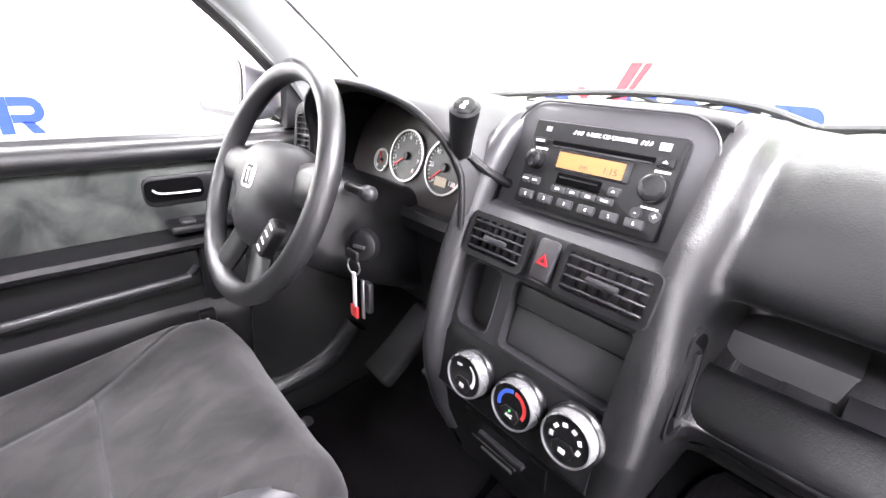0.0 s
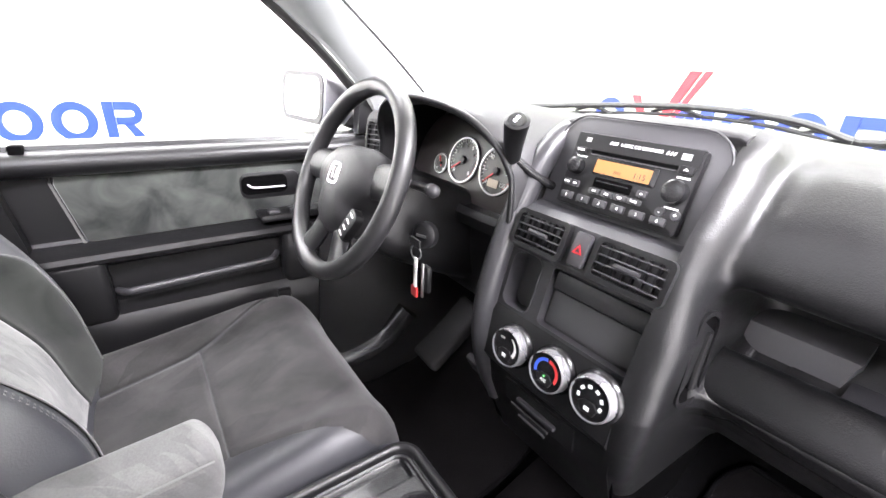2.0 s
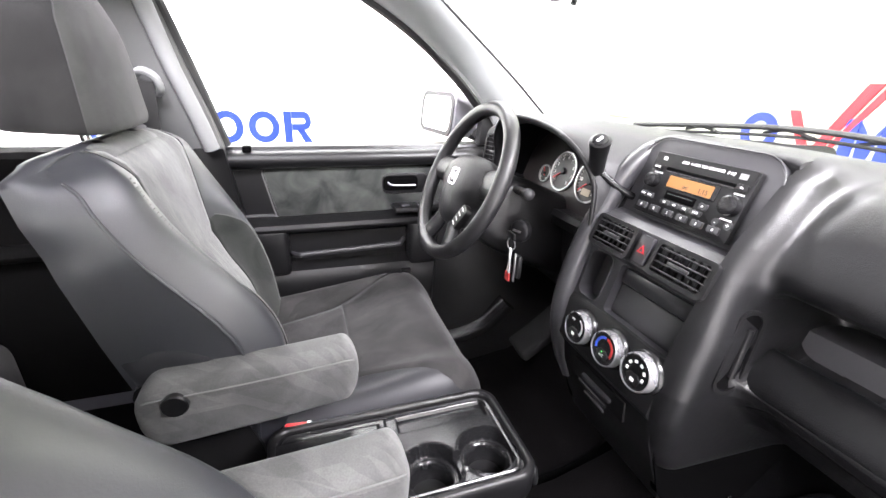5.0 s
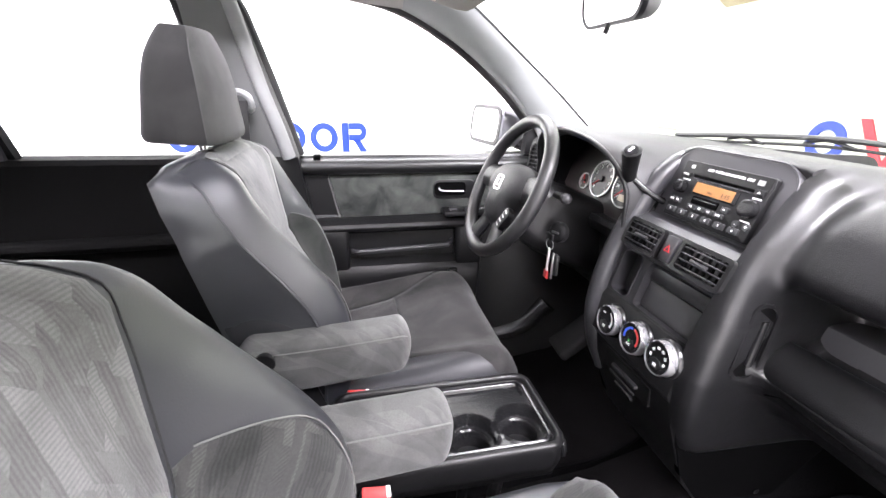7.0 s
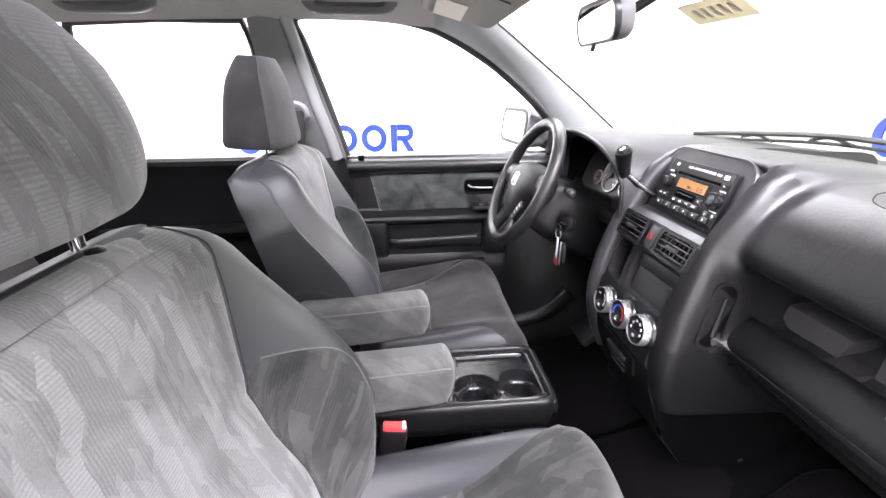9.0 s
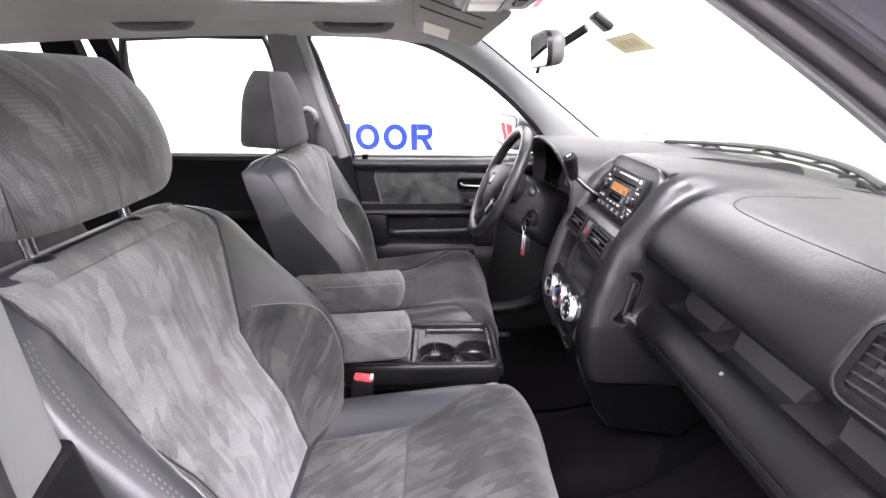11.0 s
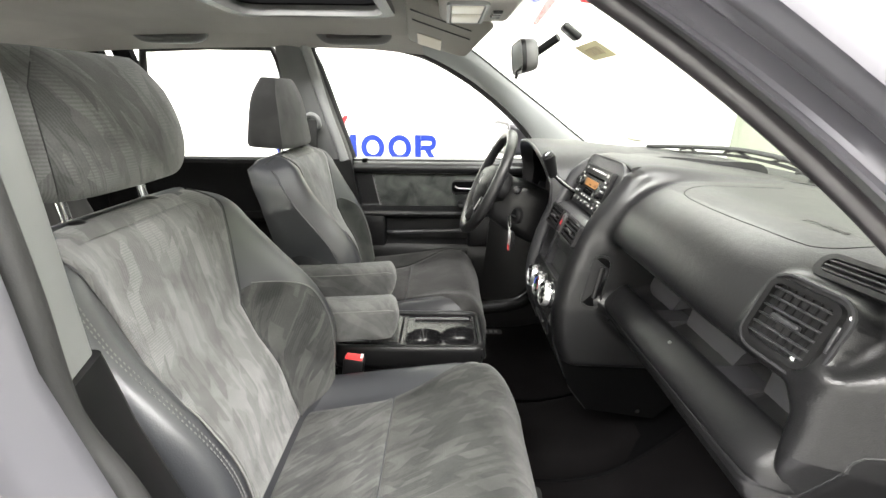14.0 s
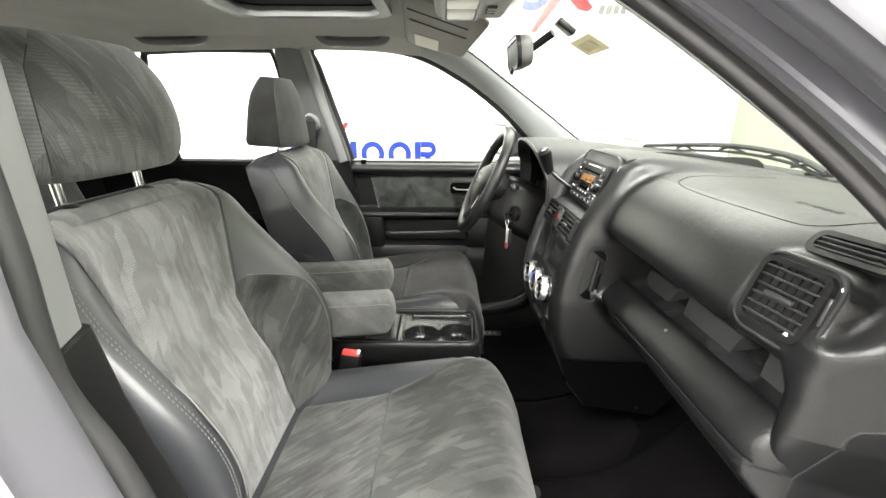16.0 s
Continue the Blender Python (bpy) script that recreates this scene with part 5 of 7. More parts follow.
def slot_place():
    """A pose flat on the shoulder's side face, its y running up along the leaning shoulder."""
    pts = [Vector((dash_x(0.519 + u * 0.85 + v * 0.17, 0.996 + v), 0.519 + u * 0.85 + v * 0.17, 0.996 + v)) for u, v in ((-0.006, -0.04), (0.012, -0.04), (-0.006, 0.04), (0.012, 0.04))]
    mid_p = sum(pts, Vector()) / 4
    up = ((pts[2] + pts[3]) - (pts[0] + pts[1])).normalized()
    n = ((pts[1] + pts[3]) - (pts[0] + pts[2])).cross(up).normalized()
    return face_frame(mid_p + n * (0.004 if n.x > 0 else -0.004), n if n.x > 0 else -n, up)


slm = slot_place()
slot = part("hand_slot", ringplate(rrect(0.042, 0.118, 0.018, 6), rrect(0.034, 0.108, 0.015, 6), slm @ Matrix.Translation((0, 0, -0.0135)), 0.0125), M_PLASTIC, stack, "raised rim of an oval hand slot")
part("slot_back", plate(rrect(0.036, 0.110, 0.015, 6), slm @ Matrix.Translation((0, 0, -0.010)), 0.006), M_DEEP, slot, "dark inside of the slot")
part("slot_grip", tube([slm @ Vector((0.004, v, -0.003)) for v in (-0.034, -0.015, 0.015, 0.034)], 0.0065, 10, 12, 0.7), M_PLASTIC, slot)
part("screw", lathe([(0.006, 0), (0.006, 0.002)], face_frame((0.117, 0.674, 0.648), (1, 0, 0)), 10), M_GLOSS, stack)
vp = (0, -1, 0.38)
for x, w in ((-0.064, 0.088), (0.066, 0.094)):
    vent("air_vent", face_frame((x, 0.485, 1.081), vp), w, 0.052, stack, 4, 6, 0.008)
hz = part("hazard_switch", box(-0.012, 0.012, -0.022, 0.022, 0, 0.009, 0.004, m=face_frame((0.001, 0.485, 1.081), vp)), M_SATIN, stack)
tri = face_frame((0.001, 0.4765, 1.084), vp)
part("triangle", ringplate([(0, 0.007), (-0.007, -0.005), (0.007, -0.005)], [(0, 0.0035), (-0.0038, -0.003), (0.0038, -0.003)], tri, 0.001), M_RED, hz)

for i, (x, kind) in enumerate(((-0.049, "fan"), (0.021, "temp"), (0.085, "mode"))):
    m = face_frame((x, 0.4425, 0.928 + 0.09 * (x + 0.049)), (0, -1, 0.16)) @ Matrix.Scale(0.97, 4)
    k = part("heater_knob", lathe([(0.0285, 0), (0.0285, 0.004), (0.0280, 0.014), (0.0272, 0.0175), (0.0258, 0.018), (0.0256, 0.015)], m, 40), M_RING, stack, "satin silver ring knob with a black face")
    part("knob_face", lathe([(0.0257, 0.0135), (0.0257, 0.0155)], m, 32), M_GLOSS, k)
    part("collar", lathe([(0.0325, -0.004), (0.0325, 0.001), (0.0300, 0.004), (0.0286, 0.004)], m, 36), M_GLOSS, k)
    part("push_button", plate([(-0.009, -0.018), (0.009, -0.018), (0.013, -0.008), (0.007, -0.002), (-0.007, -0.002), (-0.013, -0.008)], m @ Matrix.Translation((0, 0, 0.0155)), 0.002, 0.0006), M_PLASTIC, k)
    if kind == "temp":
        part("print", words("A/C", 0.006, m @ Matrix.Translation((0, -0.011, 0.0178))), M_WHITE, k)
        for a0, a1, mat in ((95, 200, M_BLUEP), (-25, 85, M_REDP)):
            o = [(0.019 * math.cos(radians(a0 + (a1 - a0) * q / 10)), 0.019 * math.sin(radians(a0 + (a1 - a0) * q / 10))) for q in range(11)]
            n = [(0.015 * math.cos(radians(a1 - (a1 - a0) * q / 10)), 0.015 * math.sin(radians(a1 - (a1 - a0) * q / 10))) for q in range(11)]
            part("print_arc", plate(o + n, m @ Matrix.Translation((0, 0, 0.0156)), 0.0008), mat, k)
        part("lamp_dot", lathe([(0.0012, 0.0176), (0.0012, 0.0186)], m @ Matrix.Translation((0.0, -0.005, 0)), 8), M_GREEN, k)
    else:
        if kind == "fan":
            o = [(0.018 * math.cos(radians(-30 + 100 * q / 10)), 0.018 * math.sin(radians(-30 + 100 * q / 10))) for q in range(11)]
            n = [((0.0165 - 0.0035 * q / 10) * math.cos(radians(70 - 100 * q / 10)), (0.0165 - 0.0035 * q / 10) * math.sin(radians(70 - 100 * q / 10))) for q in range(11)]
            part("print_arc", plate(o + n, m @ Matrix.Translation((0, 0, 0.0156)), 0.0008), M_WHITE, k)
            part("print", words("OFF", 0.0045, m @ Matrix.Translation((-0.010, 0.011, 0.016))), M_WHITE, k)
        else:
            for q in range(6):
                a = radians(185 - 40 * q)
                part("print_bar", box(-0.002, 0.002, -0.0026, 0.0026, 0.0155, 0.0163, 0, m=m @ Matrix.Translation((0.0155 * math.cos(a), 0.0155 * math.sin(a), 0)) @ Matrix.Rotation(a, 4, "Z")), M_WHITE, k)
        part("print_bar", box(-0.0035, 0.0035, -0.014, -0.009, 0.0175, 0.0182, 0, m=m), M_WHITE, k)

kn = part("socket_lid", lathe([(0.010, 0), (0.010, 0.006), (0.008, 0.009)], face_frame((-0.138, 0.478, 1.036), (-0.5, -0.8, 0.1)), 16), M_BEIGE, stack, "beige round socket lid")
part("print", lathe([(0.005, 0.009), (0.005, 0.0096)], face_frame((-0.136, 0.4765, 1.042), (-0.4, -0.85, 0.1)), 14), M_WHITE, kn)

# ---- radio ----
RN = (0, -0.9545, 0.298)
rm = face_frame((0.0025, 0.5405, 1.1640), RN) @ Matrix.Scale(0.885, 4)
radio = thing("car_radio", (0.0, 0.54, 1.118), "black car radio with amber display, lit clock", "car radio")
part("body", plate(rrect(0.185, 0.108, 0.004), rm @ Matrix.Translation((0, 0, -0.004)), 0.010, 0.002), M_PLASTIC, radio)
part("top_band", plate(rrect(0.180, 0.022, 0.002), rm @ Matrix.Translation((0, 0.0415, 0.006)), 0.0012), M_PLASTIC, radio)


def rbtn(name, x, y, w, h, mat, text="", size=0.004, depth=0.004, r=0.002):
    b = part(name, plate(rrect(w, h, min(r, h * 0.4, w * 0.4)), rm @ Matrix.Translation((x, y, 0.006)), depth, 0.0008), mat, radio)
    if text:
        part("print", words(text, size, rm @ Matrix.Translation((x, y, 0.0064 + depth))), M_WHITE, b)
    return b


part("print", words("6-DISC CD CHANGER", 0.0062, rm @ Matrix.Translation((0.012, 0.0435, 0.0076))), M_WHITE, radio)
for s in (-1, 1):
    for q in range(3):
        part("print_dash", plate([(0, -0.0022), (0.0022, -0.0022), (0.0040, 0.0022), (0.0018, 0.0022)], rm @ Matrix.Translation((0.012 + s * (0.036 + 0.0045 * q) - 0.002, 0.0435, 0.0076)), 0.0004), M_WHITE, radio)
part("print_bar", box(-0.004, 0.004, -0.003, 0.003, 0.0072, 0.0078, 0, m=rm @ Matrix.Translation((-0.07, 0.0435, 0))), M_STEEL, radio)
part("print_bar", box(-0.006, 0.006, -0.004, 0.004, 0.0072, 0.0078, 0, m=rm @ Matrix.Translation((0.072, 0.0425, 0))), M_STEEL, radio)
rbtn("load_button", -0.076, 0.0275, 0.017, 0.008, M_PLASTIC, "LOAD", 0.0045)
sl = rbtn("disc_slot", 0.003, 0.0285, 0.126, 0.0065, M_DEEP, depth=0.0012)
part("slot_lip", box(-0.062, 0.062, -0.0045, -0.0032, 0.006, 0.0085, 0, m=rm @ Matrix.Translation((0.003, 0.0285, 0))), M_SATIN, sl)
rbtn("eject_button", 0.078, 0.027, 0.018, 0.010, M_PLASTIC)
part("print", plate([(-0.003, 0), (0.003, 0), (0, 0.003)], rm @ Matrix.Translation((0.078, 0.026, 0.0103)), 0.0003), M_WHITE, radio)
dp = rbtn("display", 0.0, 0.0095, 0.094, 0.0245, M_GLOSS, depth=0.0015)
part("screen", plate(rrect(0.084, 0.0185, 0.001), rm @ Matrix.Translation((-0.003, 0.0095, 0.0076)), 0.0006), M_AMBER, dp)
part("digits", words("1:15", 0.0105, rm @ Matrix.Translation((0.024, 0.0065, 0.0084))), M_LCD, dp)
part("digits", words("FM1", 0.0065, rm @ Matrix.Translation((-0.008, 0.005, 0.0084))), M_LCD, dp)
for x, y, r in ((-0.074, 0.0035, 0.0118), (0.076, -0.001, 0.0148)):
    kb = part("dial_knob", lathe([(r, 0.006), (r, 0.012), (r * 0.95, 0.019), (r * 0.8, 0.0205), (r * 0.4, 0.0208)], rm @ Matrix.Translation((x, y, 0)), 36), M_GLOSS, radio)
part("print", words("VOL/PWR", 0.0042, rm @ Matrix.Translation((-0.073, 0.0185, 0.0063))), M_WHITE, radio)
part("print_bar", box(-0.008, 0.008, -0.0012, 0.0012, 0.006, 0.0065, 0, m=rm @ Matrix.Translation((0.077, 0.0175, 0))), M_WHITE, radio)
part("print_bar", box(-0.009, 0.009, -0.001, 0.001, 0.006, 0.0065, 0, m=rm @ Matrix.Translation((0.077, -0.021, 0))), M_WHITE, radio)
rbtn("tape_door", -0.010, -0.0125, 0.058, 0.014, M_DEEP, depth=0.002)
part("tape_slot", box(-0.025, 0.025, -0.001, 0.001, 0.008, 0.0086, 0, m=rm @ Matrix.Translation((-0.010, -0.0105, 0))), M_GLOSS, radio)
rbtn("tape_eject", 0.036, -0.0135, 0.014, 0.0095, M_SATIN)
part("print", plate([(-0.0025, 0), (0.0025, 0), (0, 0.0025)], rm @ Matrix.Translation((0.036, -0.0142, 0.0103)), 0.0003), M_WHITE, radio)
for q, t in enumerate(("FM", "AM", "CD", "TAPE")):
    rbtn("band_button", -0.032 + 0.0205 * q, -0.0255, 0.019, 0.0075, M_SATIN, t, 0.0045)
for q, t in enumerate(("SCAN", "ASEL")):
    rbtn("scan_button", -0.081 + 0.0145 * q, -0.0215, 0.0115, 0.0095, M_SATIN, t, 0.0035)
for q, t in enumerate("123456"):
    rbtn("preset_button", -0.0745 + 0.0285 * q, -0.0405, 0.0205, 0.0105, M_SATIN, t, 0.006)
for x, t in ((0.066, "-"), (0.086, "+")):
    b = part("tone_button", lathe([(0.0062, 0.006), (0.0058, 0.010)], rm @ Matrix.Translation((x, -0.0285, 0)), 20), M_SATIN, radio)
    part("print", words(t, 0.010, rm @ Matrix.Translation((x, -0.0285, 0.0103))), M_WHITE, b)

# ---- steering wheel and column ----
WC = Vector((-0.372, 0.340, 1.106))
wm = face_frame(WC, (0, -0.907, 0.421)) @ Matrix.Rotation(radians(4), 4, "Z")
wheel = thing("steering_wheel", WC, "black leather four-spoke steering wheel, turned slightly", "steering wheel")
R_RIM = 0.159
ring_pts = [wm @ Vector((R_RIM * math.cos(2 * math.pi * i / 64), R_RIM * math.sin(2 * math.pi * i / 64), 0.0)) for i in range(64)]
part("rim", tube(ring_pts, 0.0158, 16, up=(0, -0.907, 0.421), around=True, ratio=0.95), M_WHEEL, wheel, "worn smooth black leather rim")


def hub_pad():
    o = [(-0.080, 0.040), (-0.04, 0.057), (0.04, 0.057), (0.080, 0.040), (0.102, 0.012), (0.094, -0.018), (0.062, -0.045), (0.050, -0.085), (0.0, -0.100), (-0.050, -0.085), (-0.062, -0.045), (-0.094, -0.018), (-0.102, 0.012)]
    o = smooth_ring(o, 44)
    rings = [[(x * k, y * k, h) for x, y in o] for k, h in ((0.90, -0.055), (1.0, -0.025), (0.98, -0.010), (0.90, 0.004), (0.72, 0.015), (0.40, 0.021))]
    t = loft(rings)
    t.transform(wm)
    return t


part("hub", hub_pad(), M_DECK, wheel, "soft black airbag cover", sharp=1.2)
lg = part("badge", ringplate(rrect(0.037, 0.036, 0.008), rrect(0.029, 0.028, 0.006), wm @ Matrix.Translation((0, 0.001, 0.0195)), 0.003), M_CHROME, wheel, "chrome badge frame")
for q in (-1, 1):
    part("badge_bar", box(-0.0022, 0.0022, -0.010, 0.010, 0, 0.0016, 0.0005, m=wm @ Matrix.Translation((q * 0.0065, 0.001, 0.0205)) @ Matrix.Rotation(radians(-q * 9), 4, "Z")), M_CHROME, lg)
part("print", words("SRS", 0.010, wm @ Matrix.Translation((0, -0.058, 0.0155))), M_STITCH, wheel)
for s in (-1, 1):
    part("spoke", tube([wm @ Vector(p) for p in ((s * 0.065, 0.005, -0.012), (s * 0.10, 0.010, -0.008), (s * 0.152, 0.012, -0.002))], 0.012, 10, 10, 2.4, up=(0, -0.907, 0.421)), M_DASH, wheel)
    part("spoke", tube([wm @ Vector(p) for p in ((s * 0.026, -0.055, -0.010), (s * 0.045, -0.105, -0.008), (s * 0.066, -0.146, -0.002))], 0.011, 10, 10, 2.4, up=(0, -0.907, 0.421)), M_DASH, wheel)
cs = part("cruise_switch", plate(rrect(0.030, 0.052, 0.010), wm @ Matrix.Translation((0.074, -0.068, -0.004)) @ Matrix.Rotation(radians(-28), 4, "Z"), 0.014, 0.004), M_PLASTIC, wheel)
for q in range(4):
    part("print_bar", box(-0.006, 0.006, -0.0012, 0.0012, 0, 0.001, 0, m=wm @ Matrix.Translation((0.074, -0.068, 0.0102)) @ Matrix.Rotation(radians(-28), 4, "Z") @ Matrix.Translation((0, -0.018 + 0.012 * q, 0))), M_WHITE, cs)
col = thing("steering_column", (-0.36, 0.46, 1.0), "black steering column shroud with stalks and ignition lock", "steering column")
rings = []
for h, w, hh in ((-0.03, 0.050, 0.048), (-0.05, 0.068, 0.070), (-0.11, 0.082, 0.082), (-0.20, 0.088, 0.085), (-0.28, 0.085, 0.085)):
    rings.append([wm @ Vector((x, y - 0.025, h)) for x, y in rrect(w * 2, hh * 2, 0.035)])
part("shroud", loft(rings), M_PLASTIC, col)
st = part("wiper_stalk", tube([(-0.30, 0.43, 1.100), (-0.25, 0.417, 1.108), (-0.215, 0.408, 1.112)], 0.0075, 10, 10), M_PLASTIC, col)
part("stalk_end", tube([(-0.222, 0.410, 1.112), (-0.198, 0.402, 1.116)], lambda t: 0.0105 * (1 - 0.75 * max(0, (t - 0.6) / 0.4) ** 2.2), 14, 12), M_SATIN, st, "grey stalk end cap")
ig = part("ignition_lock", lathe([(0.022, 0), (0.022, 0.012), (0.018, 0.016), (0.012, 0.017)], face_frame((-0.248, 0.425, 1.03), (0.35, -0.9, 0.15)), 24), M_PLASTIC, col)
part("key_slot", box(-0.009, 0.009, -0.002, 0.002, 0.016, 0.02, 0, m=face_frame((-0.248, 0.425, 1.03), (0.35, -0.9, 0.15))), M_STEEL, ig)
keys = thing("car_keys", (-0.24, 0.40, 1.02), "keys with a white and red tag hanging from the ignition", "keys")
ringk = [Vector((-0.238, 0.397, 1.008)) + Vector((0.012 * math.cos(a), 0.002 * math.cos(a), 0.012 * math.sin(a))) for a in [2 * math.pi * i / 20 for i in range(20)]]
part("key", box(-0.255, -0.225, 0.394, 0.399, 1.018, 1.032, 0.003), M_PLASTIC, keys)
part("key_ring", tube(ringk, 0.0012, 6, around=True), M_STEEL, keys)
part("tag", box(-0.243, -0.235, 0.396, 0.399, 0.935, 0.999, 0.001), M_WHITE, keys)
part("tag_end", box(-0.250, -0.232, 0.3955, 0.3995, 0.928, 0.946, 0.001), M_REDP, keys)
part("key_blade", box(-0.222, -0.216, 0.397, 0.400, 0.935, 0.995, 0.001, m=None), M_STEEL, keys)
part("fob", box(-0.226, -0.206, 0.399, 0.409, 0.945, 0.992, 0.006), M_PLASTIC, keys)

# shifter on the dash
sh = thing("gear_selector", (-0.13, 0.53, 1.13), "dash-mounted automatic gear lever with black grip", "gear lever")
part("lever", tube([(-0.092, 0.56, 1.122), (-0.112, 0.520, 1.143), (-0.130, 0.486, 1.170)], 0.0062, 10, 12), M_GLOSS, sh)
part("grip", tube([(-0.131, 0.484, 1.166), (-0.130, 0.481, 1.172), (-0.124, 0.474, 1.190), (-0.115, 0.466, 1.208), (-0.108, 0.460, 1.220), (-0.106, 0.458, 1.224)], lambda t: 0.0095 + 0.0072 * math.sin(math.pi / 2 * min(1, t * 1.05)) ** 1.3 - 0.006 * max(0, (t - 0.93) / 0.07) - 0.003 * max(0, (0.08 - t) / 0.08), 18, 24), M_PLASTIC, sh)
gm = face_frame((-0.106, 0.4575, 1.2235), (0.38, -0.55, 0.75), (0, 0.8, 0.6)) @ Matrix.Scale(0.82, 4)
cap = part("cap", lathe([(0.0155, -0.006), (0.0148, 0.001), (0.0135, 0.003), (0.008, 0.0035)], gm, 20), M_GLOSS, sh)
for q in (-0.0035, 0.0035):
    part("print_bar", ringplate(disc(0.0034, 16), disc(0.0019, 16), gm @ Matrix.Translation((0, q, 0.0034)), 0.0005), M_WHITE, cap)
gate = part("gate", plate(rrect(0.052, 0.085, 0.01), face_frame((-0.150, 0.540, 1.098), (-0.1, -1, 0.3)), 0.008, 0.003), M_PLASTIC, sh)
for q, t in enumerate(("P", "R", "N", "D", "2", "1")):
    part("print", words(t, 0.008, face_frame((-0.171, 0.530, 1.128 - 0.0115 * q), (-0.1, -1, 0.3))), M_WHITE, gate)

# ---- seats ----


def front_seat(side):
    """side: 1 is the passenger's seat. p runs from the seat's middle towards the car's middle."""
    cx = side * 0.365
    who = "passenger's" if side > 0 else "driver's"
    st = thing("front_seat", (cx, 0.08, 0.43), f"{who} seat, black leather bolsters with patterned grey velour, upright", "car seat", "front seats")

    def at(p, y, z):
        return (cx - side * p, y, z)

    b0, b1 = Vector((0, -0.115, 0.72)), Vector((0, -0.260, 1.186))
    ax = (b1 - b0).normalized()
    nn = Vector((0, ax.z, -ax.y))

    def width(v):
        pts = ((0, 0.235), (0.25, 0.245), (0.55, 0.242), (0.75, 0.234), (0.88, 0.22), (0.96, 0.20), (1.0, 0.175))
        for (a, wa), (b, wb) in zip(pts, pts[1:]):
            if v <= b:
                return wa + (wb - wa) * (v - a) / (b - a)
        return pts[-1][1]

    def front(p, v):
        """Height of the front face over the middle plane."""
        w = width(v)
        q = abs(p) / w
        bol = 0.086 * math.exp(-((v - 0.38) / 0.36) ** 2) + 0.012
        if side < 0 and p < 0:
            bol *= 0.45
        t = max(0.0, min(1.0, (q - 0.46) / 0.36))
        rise = bol * t * t * (3 - 2 * t)
        top = 0.03 * max(0, (v - 0.9) / 0.1) ** 2
        return 0.045 + rise - top - 0.014 * math.sin(math.pi * v) * (1 - t) + 0.018 * math.exp(-((v - 0.3) / 0.16) ** 2) * (1 - t) - 0.0045 * math.exp(-((v - 0.56) / 0.018) ** 2) * (1 - t)

    def back_point(p, v, h):
        c = b0.lerp(b1, v) + nn * h
        return at(p, c.y, c.z)

    rings = []
    for k in range(61):
        v = k / 60
        w = width(v)
        f = [back_point(w * q, v, front(w * q, v) - 0.045 * max(0, (abs(q) - 0.87) / 0.13) ** 2) for q in [math.sin(math.pi / 2 * (-1 + 2 * i / 64)) for i in range(65)]]
        edge = -0.060 + 0.012 * v
        wb = max(w, 0.228 - 0.012 * max(0, (v - 0.9) / 0.1))
        bk = [back_point(wb * q, v, edge - 0.012 * (1 - q * q)) for q in (0.97, 0.85, 0.5, 0, -0.5, -0.85, -0.97)]
        hf, hg = front(w, v) - 0.045, front(-w, v) - 0.045
        side_a = [back_point(w + (wb * 0.985 - w) * i / 7, v, hf + (edge + 0.004 - hf) * i / 7 + 0.004 * math.sin(math.pi * i / 7)) for i in range(1, 7)]
        side_b = [back_point(-w - (wb * 0.985 - w) * i / 7, v, hg + (edge + 0.004 - hg) * i / 7 + 0.004 * math.sin(math.pi * i / 7)) for i in range(6, 0, -1)]
        rings.append(f + side_a + bk + side_b)
    top_f = [(math.sin(math.pi / 2 * (-1 + 2 * i / 64)) * 0.155, 0.012) for i in range(65)]
    top_a = [(0.155 + 0.034 * i / 7, 0.012 - 0.045 * i / 7) for i in range(1, 7)]
    top_b = [(q * 0.192, -0.036) for q in (0.97, 0.85, 0.5, 0, -0.5, -0.85, -0.97)]
    for vv, k in ((1.018, 1.0), (1.026, 0.955), (1.031, 0.86), (1.033, 0.70)):
        rings.append([back_point(p * k, vv, -0.012 + (h + 0.012) * k) for p, h in top_f + top_a + top_b + [(-p, h) for p, h in top_a[::-1]]])
    back = part("backrest", loft(rings), M_LEATHER, st, "black leather backrest shell with stitched edges", sharp=1.0)

    def patch(name, fn, us, vs, lift, mat, parent, label=""):
        """A cover laid on a face: fn(u, v) gives p and v along the face; edges are tucked in."""
        grid, uvs = [], []
        for j, vv in enumerate(vs):
            row = []
            for i, uu in enumerate(us):
                p, q = fn(uu, vv)
                uvs.append((p + 0.5 * side + (0.2 if p < 0 else 0.0) * (lift < 0.005), q * 0.49))
                e = min(i, len(us) - 1 - i, j, len(vs) - 1 - j)
                h = front(p, q) + (lift if e > 1 else lift * 0.7 if e == 1 else -0.004)
                row.append(back_point(p, q, h))
            grid.append(row)
        t = lay(loft(grid, caps=False, closed=False), uvs)
        return part(name, t, mat, parent, label, sharp=1.3)

    us = [0, 0.02] + [0.02 + 0.96 * i / 22 for i in range(1, 22)] + [0.98, 1]

    def mid(u, v):
        half = 0.104 + 0.060 * max(0, (v - 0.40) / 0.60) - (0.02 * max(0, (v - 0.93) / 0.07))
        return (-half + 2 * half * u, 0.03 + v * 0.985)

    part_vs = us
    # the driver's covers are shaded copies of the passenger's
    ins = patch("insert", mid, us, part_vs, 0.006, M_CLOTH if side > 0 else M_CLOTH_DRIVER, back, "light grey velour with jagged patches")

